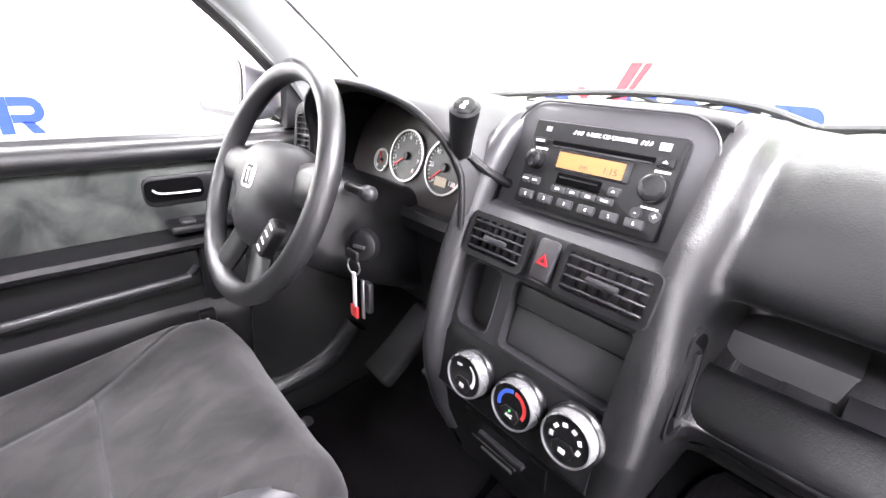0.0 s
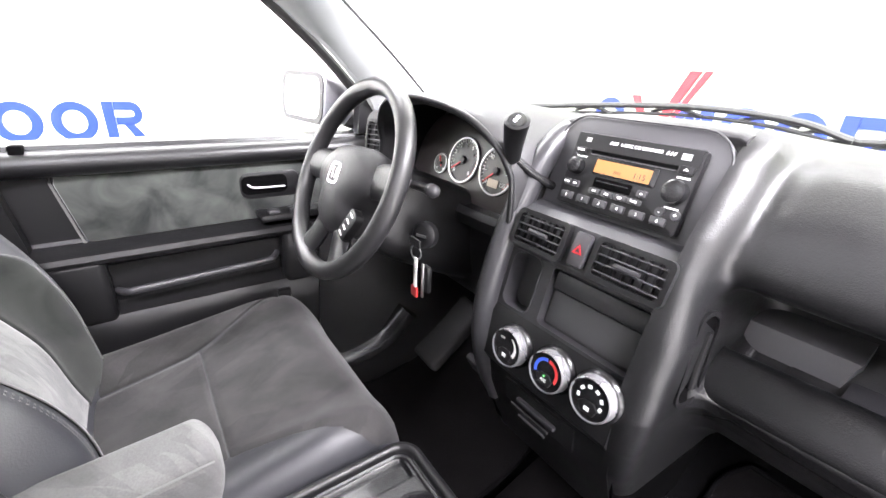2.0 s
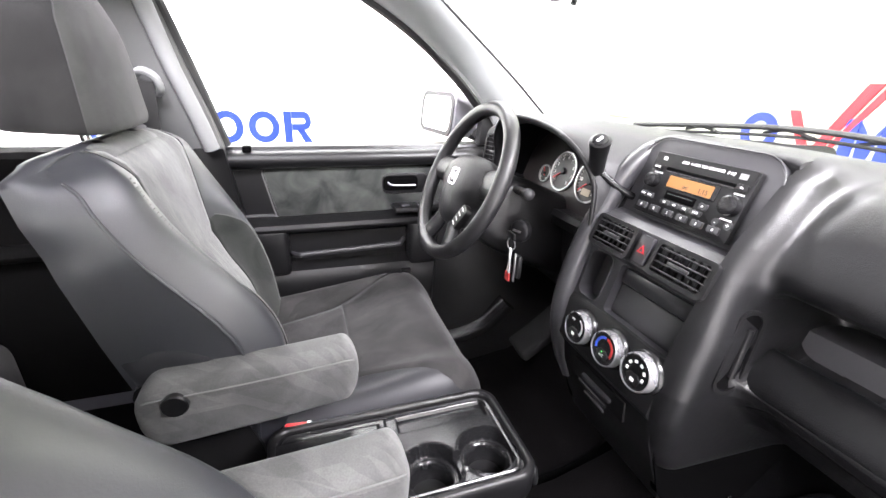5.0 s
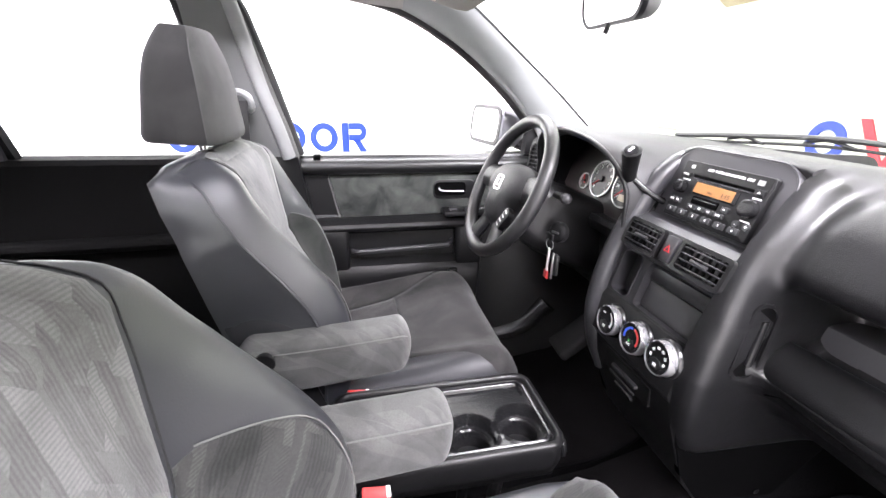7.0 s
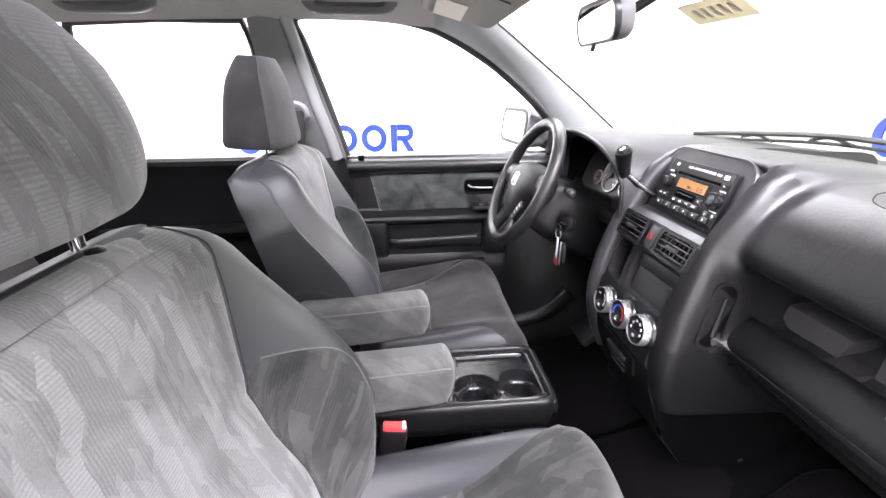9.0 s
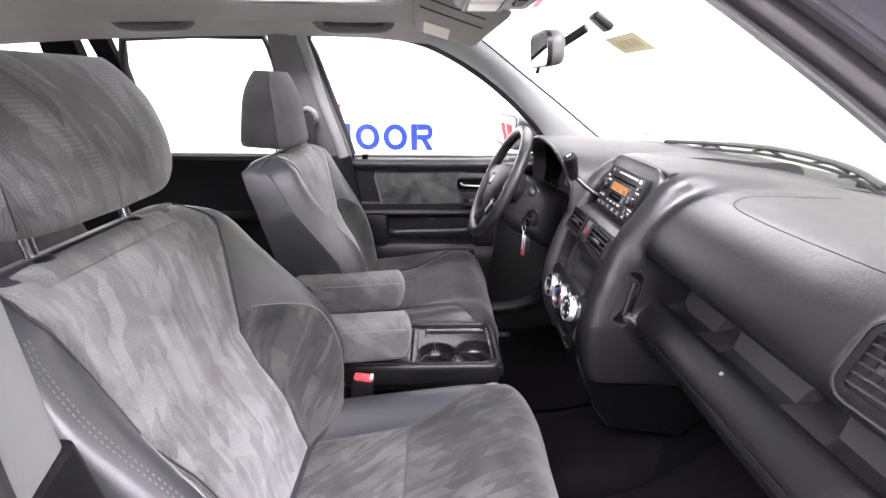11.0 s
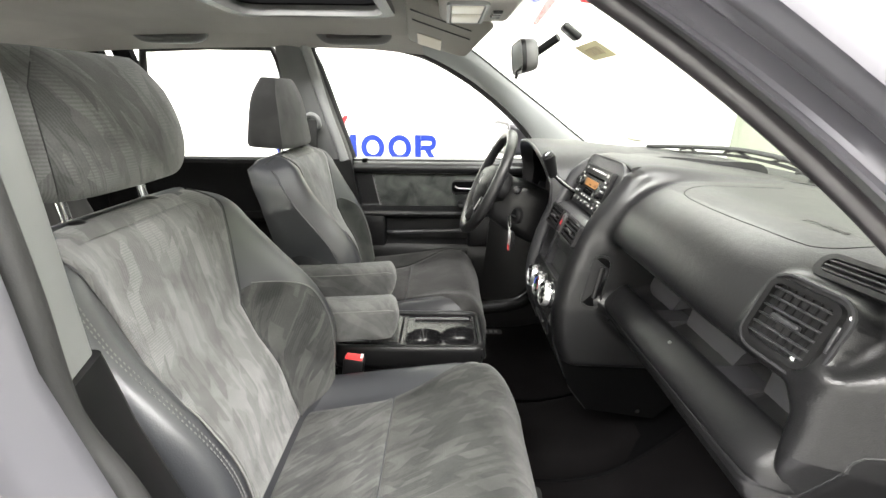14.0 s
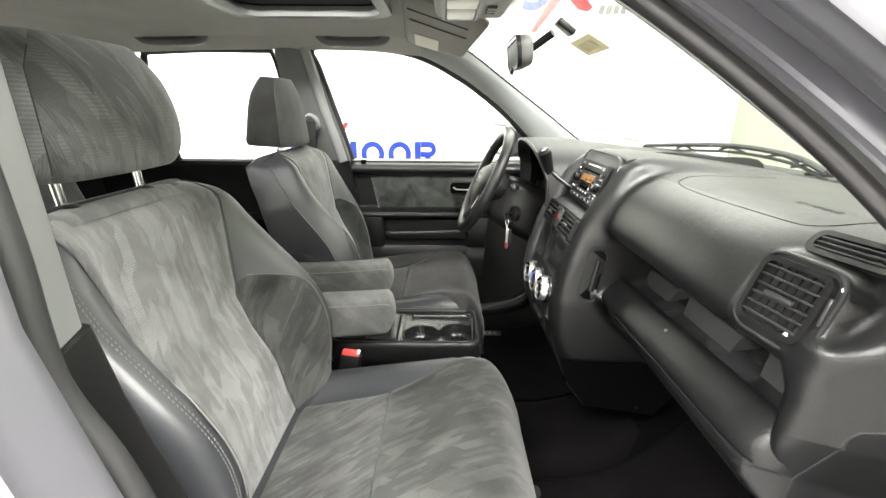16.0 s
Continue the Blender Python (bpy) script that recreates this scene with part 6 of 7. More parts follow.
    def wing(u, v):
        vv = 0.02 + 0.60 * v
        a, top = 0.112, 0.193
        p0 = 0.106 + 0.060 * max(0, ((vv - 0.03) / 0.985 - 0.40) / 0.60)
        p1 = top - (top - p0 - 0.012) * max(0, (v - 0.72) / 0.28) ** 2.5
        return (p0 + (p1 - p0) * u, vv)

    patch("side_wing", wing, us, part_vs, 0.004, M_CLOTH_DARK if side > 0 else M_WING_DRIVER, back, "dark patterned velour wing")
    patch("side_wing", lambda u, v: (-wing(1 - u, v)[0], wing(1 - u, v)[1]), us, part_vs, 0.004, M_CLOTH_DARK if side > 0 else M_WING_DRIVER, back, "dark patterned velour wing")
    for s in (-1, 1):
        rim = [wing(1.0, k / 40) for k in range(41)]
        part("piping", tube([Vector(back_point(s * (p + 0.001), q, front(s * p, q) + 0.0032)) for p, q in rim], 0.0010, 6), M_STITCH, back)
        seam_line = [mid(1.0, k / 50) for k in range(51)]
        part("seam", tube([Vector(back_point(s * (p + 0.0012), q, front(s * p, q) + 0.0010)) for p, q in seam_line], 0.0010, 6), M_RUBBER, back)
    for s in (-1, 1):
        if s * side > 0 and side > 0:
            continue
        for dp in (0.835, 0.855):
            for k in range(70):
                v = 0.06 + 0.86 * k / 69
                w = width(v)
                a = Vector(back_point(s * w * dp, v, front(s * w * dp, v) + (0.0002 if s < 0 else -0.0002)))
                part("stitch", box(-0.0006, 0.0006, -0.0003, 0.0004, -0.0018, 0.0018, 0, m=Matrix.Translation(a) @ Vector((0, 0, 1)).rotation_difference(ax).to_matrix().to_4x4()), M_STITCH, back)
    top_rows, top_uv = [], []
    for v, h in ((0.975, None), (0.998, 0.030), (1.016, 0.020), (1.029, 0.004), (1.034, -0.014), (1.030, -0.030), (1.012, -0.044)):
        row = []
        for i in range(25):
            p = -0.150 + 0.30 * i / 24
            end = 0.014 * max(0, (abs(p) - 0.085) / 0.065) ** 2
            row.append(back_point(p, v - end, (front(p, min(v, 1.0)) + 0.0065 if h is None else h) - end))
            top_uv.append((p + 0.5 * side, v * 0.49))
        top_rows.append(row)
    part("top_cover", lay(loft(top_rows, caps=False, closed=False), top_uv), M_CLOTH if side > 0 else M_CLOTH_DRIVER, back, "velour wrapped over the top edge", sharp=1.3)

    def side_pt(sg, v, t, lift):
        w = width(v)
        wb = max(w, 0.228 - 0.012 * max(0, (v - 0.9) / 0.1))
        edge = -0.060 + 0.012 * v
        hf = front(sg * w, v) - 0.045
        return back_point(sg * (w + (wb * 0.985 - w) * t + lift), v, hf + (edge + 0.004 - hf) * t + 0.004 * math.sin(math.pi * t))

    for sg in (-1, 1):
        grid = []
        for i in range(21):
            t = 0.06 + 0.92 * i / 20
            top = 0.27 + 0.23 * math.sin(math.pi / 2 * min(1.0, t / 0.72)) - 0.02 * max(0, (t - 0.8) / 0.2)
            grid.append([side_pt(sg, 0.01 + (top - 0.01) * j / 14, t, 0.0032 if 0 < i < 20 and j < 14 else -0.002) for j in range(15)])
        part("side_cover", loft(grid, caps=False, closed=False), M_VINYL, back, "darker vinyl lower side panel with an arched edge", sharp=1.3)
        rim = [Vector(side_pt(sg, 0.04 + 0.92 * k / 60, 0.03, 0.0015)) for k in range(61)]
        part("piping", tube(rim, 0.0024, 8), M_LEATHER, back)
    rc = [(-0.075, 0.70), (-0.09, 0.80), (-0.13, 0.875), (-0.19, 0.90), (-0.225, 0.88), (-0.205, 0.78), (-0.18, 0.68)]
    rc = smooth_ring(rc, 28)
    part("recliner_cover", loft([[at(p, y, z) for y, z in rc] for p in (0.20, 0.246)] + [[at(0.250, -0.15 + (y + 0.15) * 0.9, 0.79 + (z - 0.79) * 0.9) for y, z in rc]]), M_PLASTIC, st, "smooth black recliner cover")

    # headrest
    hb = Vector((0, -0.272, 1.216)) if side < 0 else Vector((0, -0.262, 1.238))
    lean = Vector((0, -0.10, 0.995)).normalized()
    rings = []
    for k in range(25):
        v = 0.5 - 0.5 * math.cos(math.pi * k / 24)
        e = math.sin(math.pi * min(1, max(0, v * 0.955 + 0.03))) ** (0.40 if side > 0 else 0.52)
        if side < 0 and v < 0.5:
            e = 0.80 + 0.20 * min(1.0, v / 0.07) ** 0.5
        wv = (0.140 - 0.018 * (side < 0) - 0.022 * v - 0.02 * max(0, v - 0.75) / 0.25) * (0.74 + 0.26 * e)
        dv = (0.077 - 0.030 * v) * (0.42 + 0.58 * e) if side > 0 else (0.070 - 0.026 * v) * (0.50 + 0.50 * e)
        c = hb + lean * ((0.186 if side < 0 else 0.164) * v) + Vector((0, 0.012 * v - 0.011 * (1 - v), 0))
        ring = []
        for i in range(36):
            a = 2 * math.pi * i / 36
            ca, sa = math.cos(a), math.sin(a)
            px = math.copysign(abs(ca) ** 0.28, ca) * wv
            py = math.copysign(abs(sa) ** 0.45, sa) * dv
            py = py * (0.78 if sa > 0 and side < 0 else 1.0) + 0.010 * (1 - (px / wv) ** 2) * (1 if sa > 0 else 0)
            ring.append(at(px, c.y + py, c.z - 0.06 * py))
        rings.append(ring)
    def round_uv(rr, start, tall):
        """Way round each ring, from a start place on, and the way up."""
        out = []
        for k, r in enumerate(rr):
            d, acc = [0.0] * len(r), 0.0
            for i in range(1, len(r)):
                a, b_ = (start + i - 1) % len(r), (start + i) % len(r)
                acc += (Vector(r[b_]) - Vector(r[a])).length
                d[b_] = acc
            out += [(q - acc / 2, k * tall) for q in d]
        return out

    hr_uv = round_uv(rings, 27, 0.0077)
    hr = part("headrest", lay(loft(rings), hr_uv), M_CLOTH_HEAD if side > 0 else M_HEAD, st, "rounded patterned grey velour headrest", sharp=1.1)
    # the face towards the light gets a lighter copy of the headrest's velour
    if side > 0:
        cover = [[r[i] for i in range(14, 23)] for r in rings]
        ids, skin, tell = range(14, 23), M_CLOTH, "seamed velour side panel in a lit copy"
    else:
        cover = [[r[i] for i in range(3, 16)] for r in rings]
        ids, skin, tell = range(3, 16), M_HEAD_FRONT, "velour front panel in the lit copy"
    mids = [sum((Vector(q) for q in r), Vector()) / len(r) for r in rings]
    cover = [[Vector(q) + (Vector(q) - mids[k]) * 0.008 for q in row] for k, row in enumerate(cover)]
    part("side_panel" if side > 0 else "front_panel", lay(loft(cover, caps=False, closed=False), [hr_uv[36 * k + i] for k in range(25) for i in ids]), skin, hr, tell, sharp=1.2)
    for s in (-1, 1):
        pts = []
        for k in range(4, 20):
            pts.append(Vector(rings[k][3 if s > 0 else 14]) * 1.0 + Vector((0, 0.0005, 0)))
        part("seam", tube(pts, 0.0008, 6), M_RUBBER, hr)
    for p in (-0.071, 0.071):
        po = part("post", tube([at(p, -0.262, 1.17), at(p, -0.268, 1.27)], 0.0065, 12), M_CHROME, hr, "chrome headrest post")
        part("collar", lathe([(0.019, -0.004), (0.018, 0.003), (0.011, 0.008)], Matrix.Translation(at(p, -0.260, 1.194)) @ pose(0, 0, 0, 8, 0, 0), 16), M_PLASTIC, po)

    # cushion
    rings = []
    for k in range(26):
        v = k / 25
        y = -0.12 + (0.475 + 0.018 * side) * v
        w = 0.235 + 0.012 * math.sin(math.pi * v) - 0.045 * max(0, (v - 0.80) / 0.20) ** 2
        base = 0.735 + 0.055 * min(1, v / 0.72) ** 1.4
        drop = 0.11 * max(0, (v - 0.84) / 0.16) ** 2.2
        ring = []
        for i in range(29):
            q = -1 + 2 * i / 28
            t = max(0.0, min(1.0, (abs(q) - 0.52) / 0.30))
            rise = 0.034 * (1 - 0.75 * v) * t * t * (3 - 2 * t)
            fall = 0.05 * max(0, (abs(q) - 0.84) / 0.16) ** 2
            crown = -0.010 * (1 - t) * (1 - v) + 0.006 * math.sin(math.pi * v) * (1 - q * q)
            ring.append(at(q * w, y, base + rise - fall - drop + crown))
        low = 0.615
        for q in (1.0, 0.9, 0.5, 0, -0.5, -0.9, -1.0):
            ring.append(at(q * w * 0.985, y - (0.02 if v > 0.9 else 0), low))
        rings.append(ring)
    # driver's cushion sides take the darker vinyl to hold down the glare on leather
    cu = part("cushion", loft(rings), M_LEATHER if side > 0 else M_VINYL, st, "black leather seat cushion sides", sharp=1.0)

    def cush(name, q0, q1, v0, v1, mat, label, lift=0.005):
        grid, uvs = [], []
        nv, nq = 24, 26
        vs = [0, 0.015] + [0.015 + 0.97 * j / nv for j in range(1, nv)] + [0.985, 1]
        qs = [0, 0.015] + [0.015 + 0.97 * j / nq for j in range(1, nq)] + [0.985, 1]
        for j, a in enumerate(vs):
            v = v0 + (v1 - v0) * a
            row = []
            for i, c in enumerate(qs):
                q = q0(v) + (q1(v) - q0(v)) * c
                y = -0.12 + (0.475 + 0.018 * side) * v
                w = 0.235 + 0.012 * math.sin(math.pi * v) - 0.045 * max(0, (v - 0.80) / 0.20) ** 2
                base = 0.735 + 0.055 * min(1, v / 0.72) ** 1.4
                drop = 0.11 * max(0, (v - 0.84) / 0.16) ** 2.2
                t = max(0.0, min(1.0, (abs(q) - 0.52) / 0.30))
                rise = 0.034 * (1 - 0.75 * v) * t * t * (3 - 2 * t)
                fall = 0.05 * max(0, (abs(q) - 0.84) / 0.16) ** 2
                crown = -0.010 * (1 - t) * (1 - v) + 0.006 * math.sin(math.pi * v) * (1 - q * q)
                uvs.append((q * w + 0.7, y))
                e = min(i, len(qs) - 1 - i, j, len(vs) - 1 - j)
                h = lift if e > 1 else lift * 0.8 if e == 1 else -0.001
                n = max(0, (v - 0.84) / 0.16)
                row.append(at(q * w * (1 + (0.01 if abs(q) > 0.9 and e > 0 else 0)), y + (h * n if n > 0 else 0), base + rise - fall - drop + crown + h))
            grid.append(row)
        return part(name, lay(loft(grid, caps=False, closed=False), uvs), mat, cu, label, sharp=1.3)

    def edge(v):
        return 0.56 if v < 0.40 else 0.56 + 0.42 * ((v - 0.40) / 0.45) ** 1.5 if v < 0.85 else 0.98

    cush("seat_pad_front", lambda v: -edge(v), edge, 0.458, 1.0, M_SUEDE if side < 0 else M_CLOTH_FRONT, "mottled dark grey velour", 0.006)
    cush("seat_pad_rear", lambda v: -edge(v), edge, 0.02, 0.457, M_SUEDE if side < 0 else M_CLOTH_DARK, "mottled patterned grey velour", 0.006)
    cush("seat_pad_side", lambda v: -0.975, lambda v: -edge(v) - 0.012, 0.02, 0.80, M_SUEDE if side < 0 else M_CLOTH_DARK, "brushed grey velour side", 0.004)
    # base
    part("base_cover", box(*sorted((at(-0.20, 0, 0)[0], at(0.20, 0, 0)[0])), -0.12, 0.28, 0.50, 0.63, 0.02), M_PLASTIC, st)
    for p in (-0.19, 0.19):
        part("rail", box(*sorted((at(p - 0.02, 0, 0)[0], at(p + 0.02, 0, 0)[0])), -0.20, 0.34, 0.43, 0.505, 0.004), M_DEEP, st)
    # armrest on the inner side
    ap = 0.262 if side > 0 else 0.262
    yy = 0.004 if side < 0 else 0.032
    pts = [at(ap, -0.215, 0.872), at(ap, -0.15, 0.874), at(ap, -0.05, 0.880), at(ap, 0.03 + yy, 0.888), at(ap, 0.074 + yy, 0.894)]
    rings = []
    line = curve(pts, 60)
    for k, c in enumerate(line):
        t = k / 59
        e0, e1 = min(1.0, (t + 0.004) / 0.16), min(1.0, (1.004 - t) / 0.15)
        e = math.sqrt(1 - (1 - e0) ** 2) * math.sqrt(1 - (1 - e1) ** 2)
        hz_, wx_ = 0.050 * (1 - 0.14 * t) * e, 0.034 * (0.15 + 0.85 * e)
        ring = []
        for i in range(32):
            a = 2 * math.pi * i / 32
            ca, sa = math.cos(a), math.sin(a)
            ring.append((c.x + math.copysign(abs(ca) ** 0.36, ca) * wx_, c.y, c.z + math.copysign(abs(sa) ** 0.5, sa) * hz_))
        rings.append(ring)
    ar = part("armrest", lay(loft(rings), [(u, v) for u, v in round_uv(rings, 24, 0.005)]), M_ARM, st, "folding armrest in brushed grey velour", sharp=1.2)
    for sx in (-1, 1):
        part("piping", tube([Vector((c.x + sx * 0.0335 * (0.15 + 0.85 * e), c.y, c.z + 0.036 * (1 - 0.14 * t) * e)) for c, t, e in [(line[k], k / 59, math.sqrt(max(0.0, 1 - (1 - min(1.0, (k / 59 + 0.004) / 0.16)) ** 2)) * math.sqrt(max(0.0, 1 - (1 - min(1.0, (1.004 - k / 59) / 0.15)) ** 2))) for k in range(4, 57)]], 0.0012, 6), M_STITCH, ar)
    inner = -side
    bmid = face_frame((at(ap + 0.0335, 0, 0)[0], -0.160, 0.898), (inner, 0, 0))
    part("pivot_cap", lathe([(0.0165, -0.008), (0.0165, 0.004), (0.015, 0.0055), (0.007, 0.006)], bmid, 24), M_PLASTIC, ar, "round black pivot cap")
    return st


front_seat(-1)
front_seat(1)

# buckles
for x, y in ((-0.105, -0.02), (0.105, 0.0)):
    bk = thing("seat_belt_buckle", (x, y, 0.70), "black seat belt buckle with red release button", "seat belt buckle", "buckles")
    m = pose(x, y, 0.775, -8, 0, 0)
    part("body", box(-0.013, 0.013, -0.024, 0.024, -0.09, 0.008, 0.006, m=m), M_PLASTIC, bk)
    part("button", box(-0.010, 0.010, -0.020, 0.020, 0.002, 0.013, 0.003, m=m), M_REDP, bk, "red release button")
    part("slot", box(-0.009, 0.009, 0.014, 0.020, 0.0125, 0.0138, 0, m=m), M_WHITE, bk)

# ---- centre tray table ----
tray = thing("centre_tray", (0, 0.10, 0.43), "black plastic folding tray with two cup holders", "centre tray")


TX0, TX1, TY0, TY1 = -0.103, 0.086, -0.062, 0.303
TCX, TCY = (TX0 + TX1) / 2, (TY0 + TY1) / 2
CUPS = ((0.030, 0.160, 0.041), (0.020, 0.250, 0.041))


def tray_ring(inset, z, dy=0.0):
    """The tray's rounded outline, drawn in by an inset; its front edge is slightly bowed."""
    out = []
    for x, y in rrect(TX1 - TX0 - 2 * inset, TY1 - TY0 - 2 * inset, 0.026 - inset * 0.5, 8):
        bow = 0.010 * (1 - (x / 0.09) ** 2) * max(0.0, y / 0.18) ** 4
        out.append((TCX + x, TCY + y + bow + dy, z))
    return out


rim_rings = [tray_ring(0.016, 0.728), tray_ring(0.006, 0.736), tray_ring(0.001, 0.756), tray_ring(0.0, 0.784), tray_ring(0.001, 0.792), tray_ring(0.004, 0.7965), tray_ring(0.0085, 0.798), tray_ring(0.012, 0.797), tray_ring(0.014, 0.792), tray_ring(0.015, 0.780)]
part("tray_rim", loft(rim_rings, caps=False), M_PLASTIC, tray, sharp=1.0)
part("rim_step", loft([tray_ring(0.0185, 0.7875), tray_ring(0.0180, 0.7915), tray_ring(0.0200, 0.7930), tray_ring(0.0225, 0.7915), tray_ring(0.0225, 0.7875)], caps=False), M_GLOSS, tray, sharp=1.0)
sheet = bmesh.new()
NX, NY = 92, 176
gx = [TX0 + 0.013 + (TX1 - TX0 - 0.026) * i / NX for i in range(NX + 1)]
gy = [TY0 + 0.013 + (TY1 - TY0 - 0.020) * i / NY for i in range(NY + 1)]


def ease(t):
    t = max(0.0, min(1.0, t))
    return t * t * (3 - 2 * t)


def tray_z(x, y):
    """Height of the moulded top: a flat rear lid, a long pen tray, and two stepped cup wells joined by a notch."""
    z = 0.788
    if y < 0.112:
        side_d = min(x - (TX0 + 0.030), TX1 - 0.022 - x, 0.104 - y)
        return 0.790 + 0.005 * ease(side_d / 0.006)
    pen = max(abs(x + 0.064) - 0.014, abs(y - 0.205) - 0.072)
    z -= 0.007 * ease((0.004 - pen) / 0.005)
    d_all = min(math.hypot(x - cx, y - cy) - r for cx, cy, r in CUPS)
    d_all = min(d_all, max(abs(x - 0.026) - 0.013, abs(y - 0.205) - 0.03))
    z += 0.0035 * ease((0.007 - d_all) / 0.003)
    if d_all < 0.002:
        z = 0.7915 - 0.016 * ease((0.002 - d_all) / 0.003)
    for cx, cy, r in CUPS:
        d = math.hypot(x - cx, y - cy)
        if d < r + 0.002:
            z = min(z, 0.7915 - 0.024 * ease((r + 0.002 - d) / 0.003) - 0.005 * ease((r - 0.004 - d) / 0.004) - 0.034 * ease((r - 0.009 - d) / 0.004))
    return z


vv = [[sheet.verts.new((x, y, tray_z(x, y))) for y in gy] for x in gx]
for i in range(NX):
    for j in range(NY):
        sheet.faces.new((vv[i][j], vv[i + 1][j], vv[i + 1][j + 1], vv[i][j + 1]))
part("tray_sheet", sheet, M_GLOSS, tray, "moulded tray sheet with two stepped cup wells", sharp=0.8)
for cx, cy, r in CUPS:
    part("cup_rim", tube([(cx + (r - 0.006) * math.cos(2 * math.pi * i / 48), cy + (r - 0.006) * math.sin(2 * math.pi * i / 48), 0.7668) for i in range(48)], 0.0011, 6, around=True), M_GLOSS, tray)
part("underside", box(TX0 + 0.012, TX1 - 0.012, TY0 + 0.01, TY1 - 0.012, 0.722, 0.734, 0.005), M_PLASTIC, tray)
for y in (-0.04, 0.20):
    for x in (-0.075, 0.060):
        part("leg", tube([(x, y, 0.73), (x * 0.9, y - 0.03, 0.44)], 0.011, 8), M_PLASTIC, tray)
part("latch", box(-0.008, 0.008, -0.006, 0.006, -0.014, 0.014, 0.005, 3, m=pose(0.070, 0.302, 0.775, 10, 0, -38)), M_PLASTIC, tray)

# ---- roof things ----
rv = thing("rear_view_mirror", (-0.06, 0.47, 1.44), "black rear-view mirror on a windscreen mount", "mirror")
mm = face_frame((-0.085, 0.366, 1.437), (0.0, -1.0, -0.12))
part("housing", loft([[mm @ Vector((x * kx, y * ky, h)) for x, y in rrect(0.152, 0.064, 0.026, 6)] for kx, ky, h in ((0.97, 0.93, 0.001), (1.0, 1.0, -0.003), (1.0, 1.0, -0.018), (0.98, 0.96, -0.026), (0.93, 0.86, -0.031), (0.6, 0.5, -0.033))]), M_HANDLE, rv, sharp=1.2)
part("rim", ringplate(rrect(0.154, 0.066, 0.027), rrect(0.143, 0.056, 0.022), mm @ Matrix.Translation((0, 0, -0.006)), 0.009), M_PLASTIC, rv)
part("glass", plate(rrect(0.143, 0.056, 0.022), mm @ Matrix.Translation((0.0, 0, 0.0012)), 0.001), M_MIRROR, rv)
part("tab", tube([(-0.085, 0.368, 1.408), (-0.085, 0.364, 1.394)], 0.004, 8), M_PLASTIC, rv)
part("arm", tube([(-0.075, 0.392, 1.441), (-0.066, 0.404, 1.448), (-0.060, 0.412, 1.453), (-0.036, 0.440, 1.473)], lambda t: 0.005 if t < 0.3 else 0.0085, 10, 24), M_PLASTIC, rv)
part("mount", box(-0.018, 0.018, -0.024, 0.020, -0.004, 0.010, 0.005, 3, m=pose(-0.022, 0.461, 1.478, -35, 0, 0)), M_PLASTIC, rv)
nt_ = thing("paper_note", (-0.02, 0.52, 1.45), "tan paper note stuck on the windscreen with unreadable handwriting", "note")
nm = face_frame((0.018, 0.502, 1.443), (0.0, -0.48, -0.88), (0, 0.88, -0.48)) @ Matrix.Scale(1.15, 4)
part("sheet", plate([(-0.055, -0.022), (0.055, -0.022), (0.055, 0.022), (-0.055, 0.022)], nm, 0.0012), M_PAPER, nt_)
for q in range(5):
    part("mark", box(-0.036 + 0.016 * q, -0.028 + 0.016 * q, -0.010, 0.010, 0.0012, 0.0018, 0, m=nm), M_BEIGE, nt_)


def visor(s):
    v = thing("sun_visor", (s * 0.36, 0.2, 1.52), "grey-beige folded sun visor with a label", "sun visor", "sun visors")
    for name, x0, x1, dz, y1 in (("panel", 0.15, 0.52, 0.0, 0.325), ("back_layer", 0.16, 0.51, 0.013, 0.29)):
        rings = []
        for x in [x0 + (x1 - x0) * (0.5 - 0.5 * math.cos(math.pi * i / 14)) for i in range(15)]:
            e = max(0.0, 1 - min(x - x0, x1 - x) / 0.03)
            ya, yb, tk = 0.11 + 0.022 * e * e - 0.06 * (x - 0.15), y1 - 0.022 * e * e - 0.16 * (x - 0.15), 0.008 * (1 - 0.6 * e * e)
            ring = []
            for a in [2 * math.pi * i / 20 for i in range(20)]:
                ca, sa = math.cos(a), math.sin(a)
                u = 0.5 + 0.5 * math.copysign(abs(ca) ** 0.35, ca)
                y = ya + (yb - ya) * u
                ring.append((s * x, y, 1.574 + dz - 0.27 * (y - 0.11) - 0.15 * (x - 0.15) + tk * math.copysign(abs(sa) ** 0.7, sa)))
            rings.append(ring)
        part(name, loft(rings), M_VISOR, v, sharp=1.2)
    for x in (0.215, 0.285):
        part("fold_line", tube([(s * (x + 0.12 * (q - 0.11)), q, 1.574 - 0.27 * (q - 0.11) - 0.15 * (x + 0.12 * (q - 0.11) - 0.15) - 0.0076) for q in (0.118, 0.16, 0.22, 0.27)], 0.0028, 6, 12), M_RUBBER, v)
    part("label", box(-0.055, 0.055, -0.036, 0.036, 0, 0.001, 0, m=face_frame((s * 0.445, 0.157, 1.5085), (-s * 0.14, -0.26, -0.95), (0, 0.96, -0.26))), M_BEIGE, v)


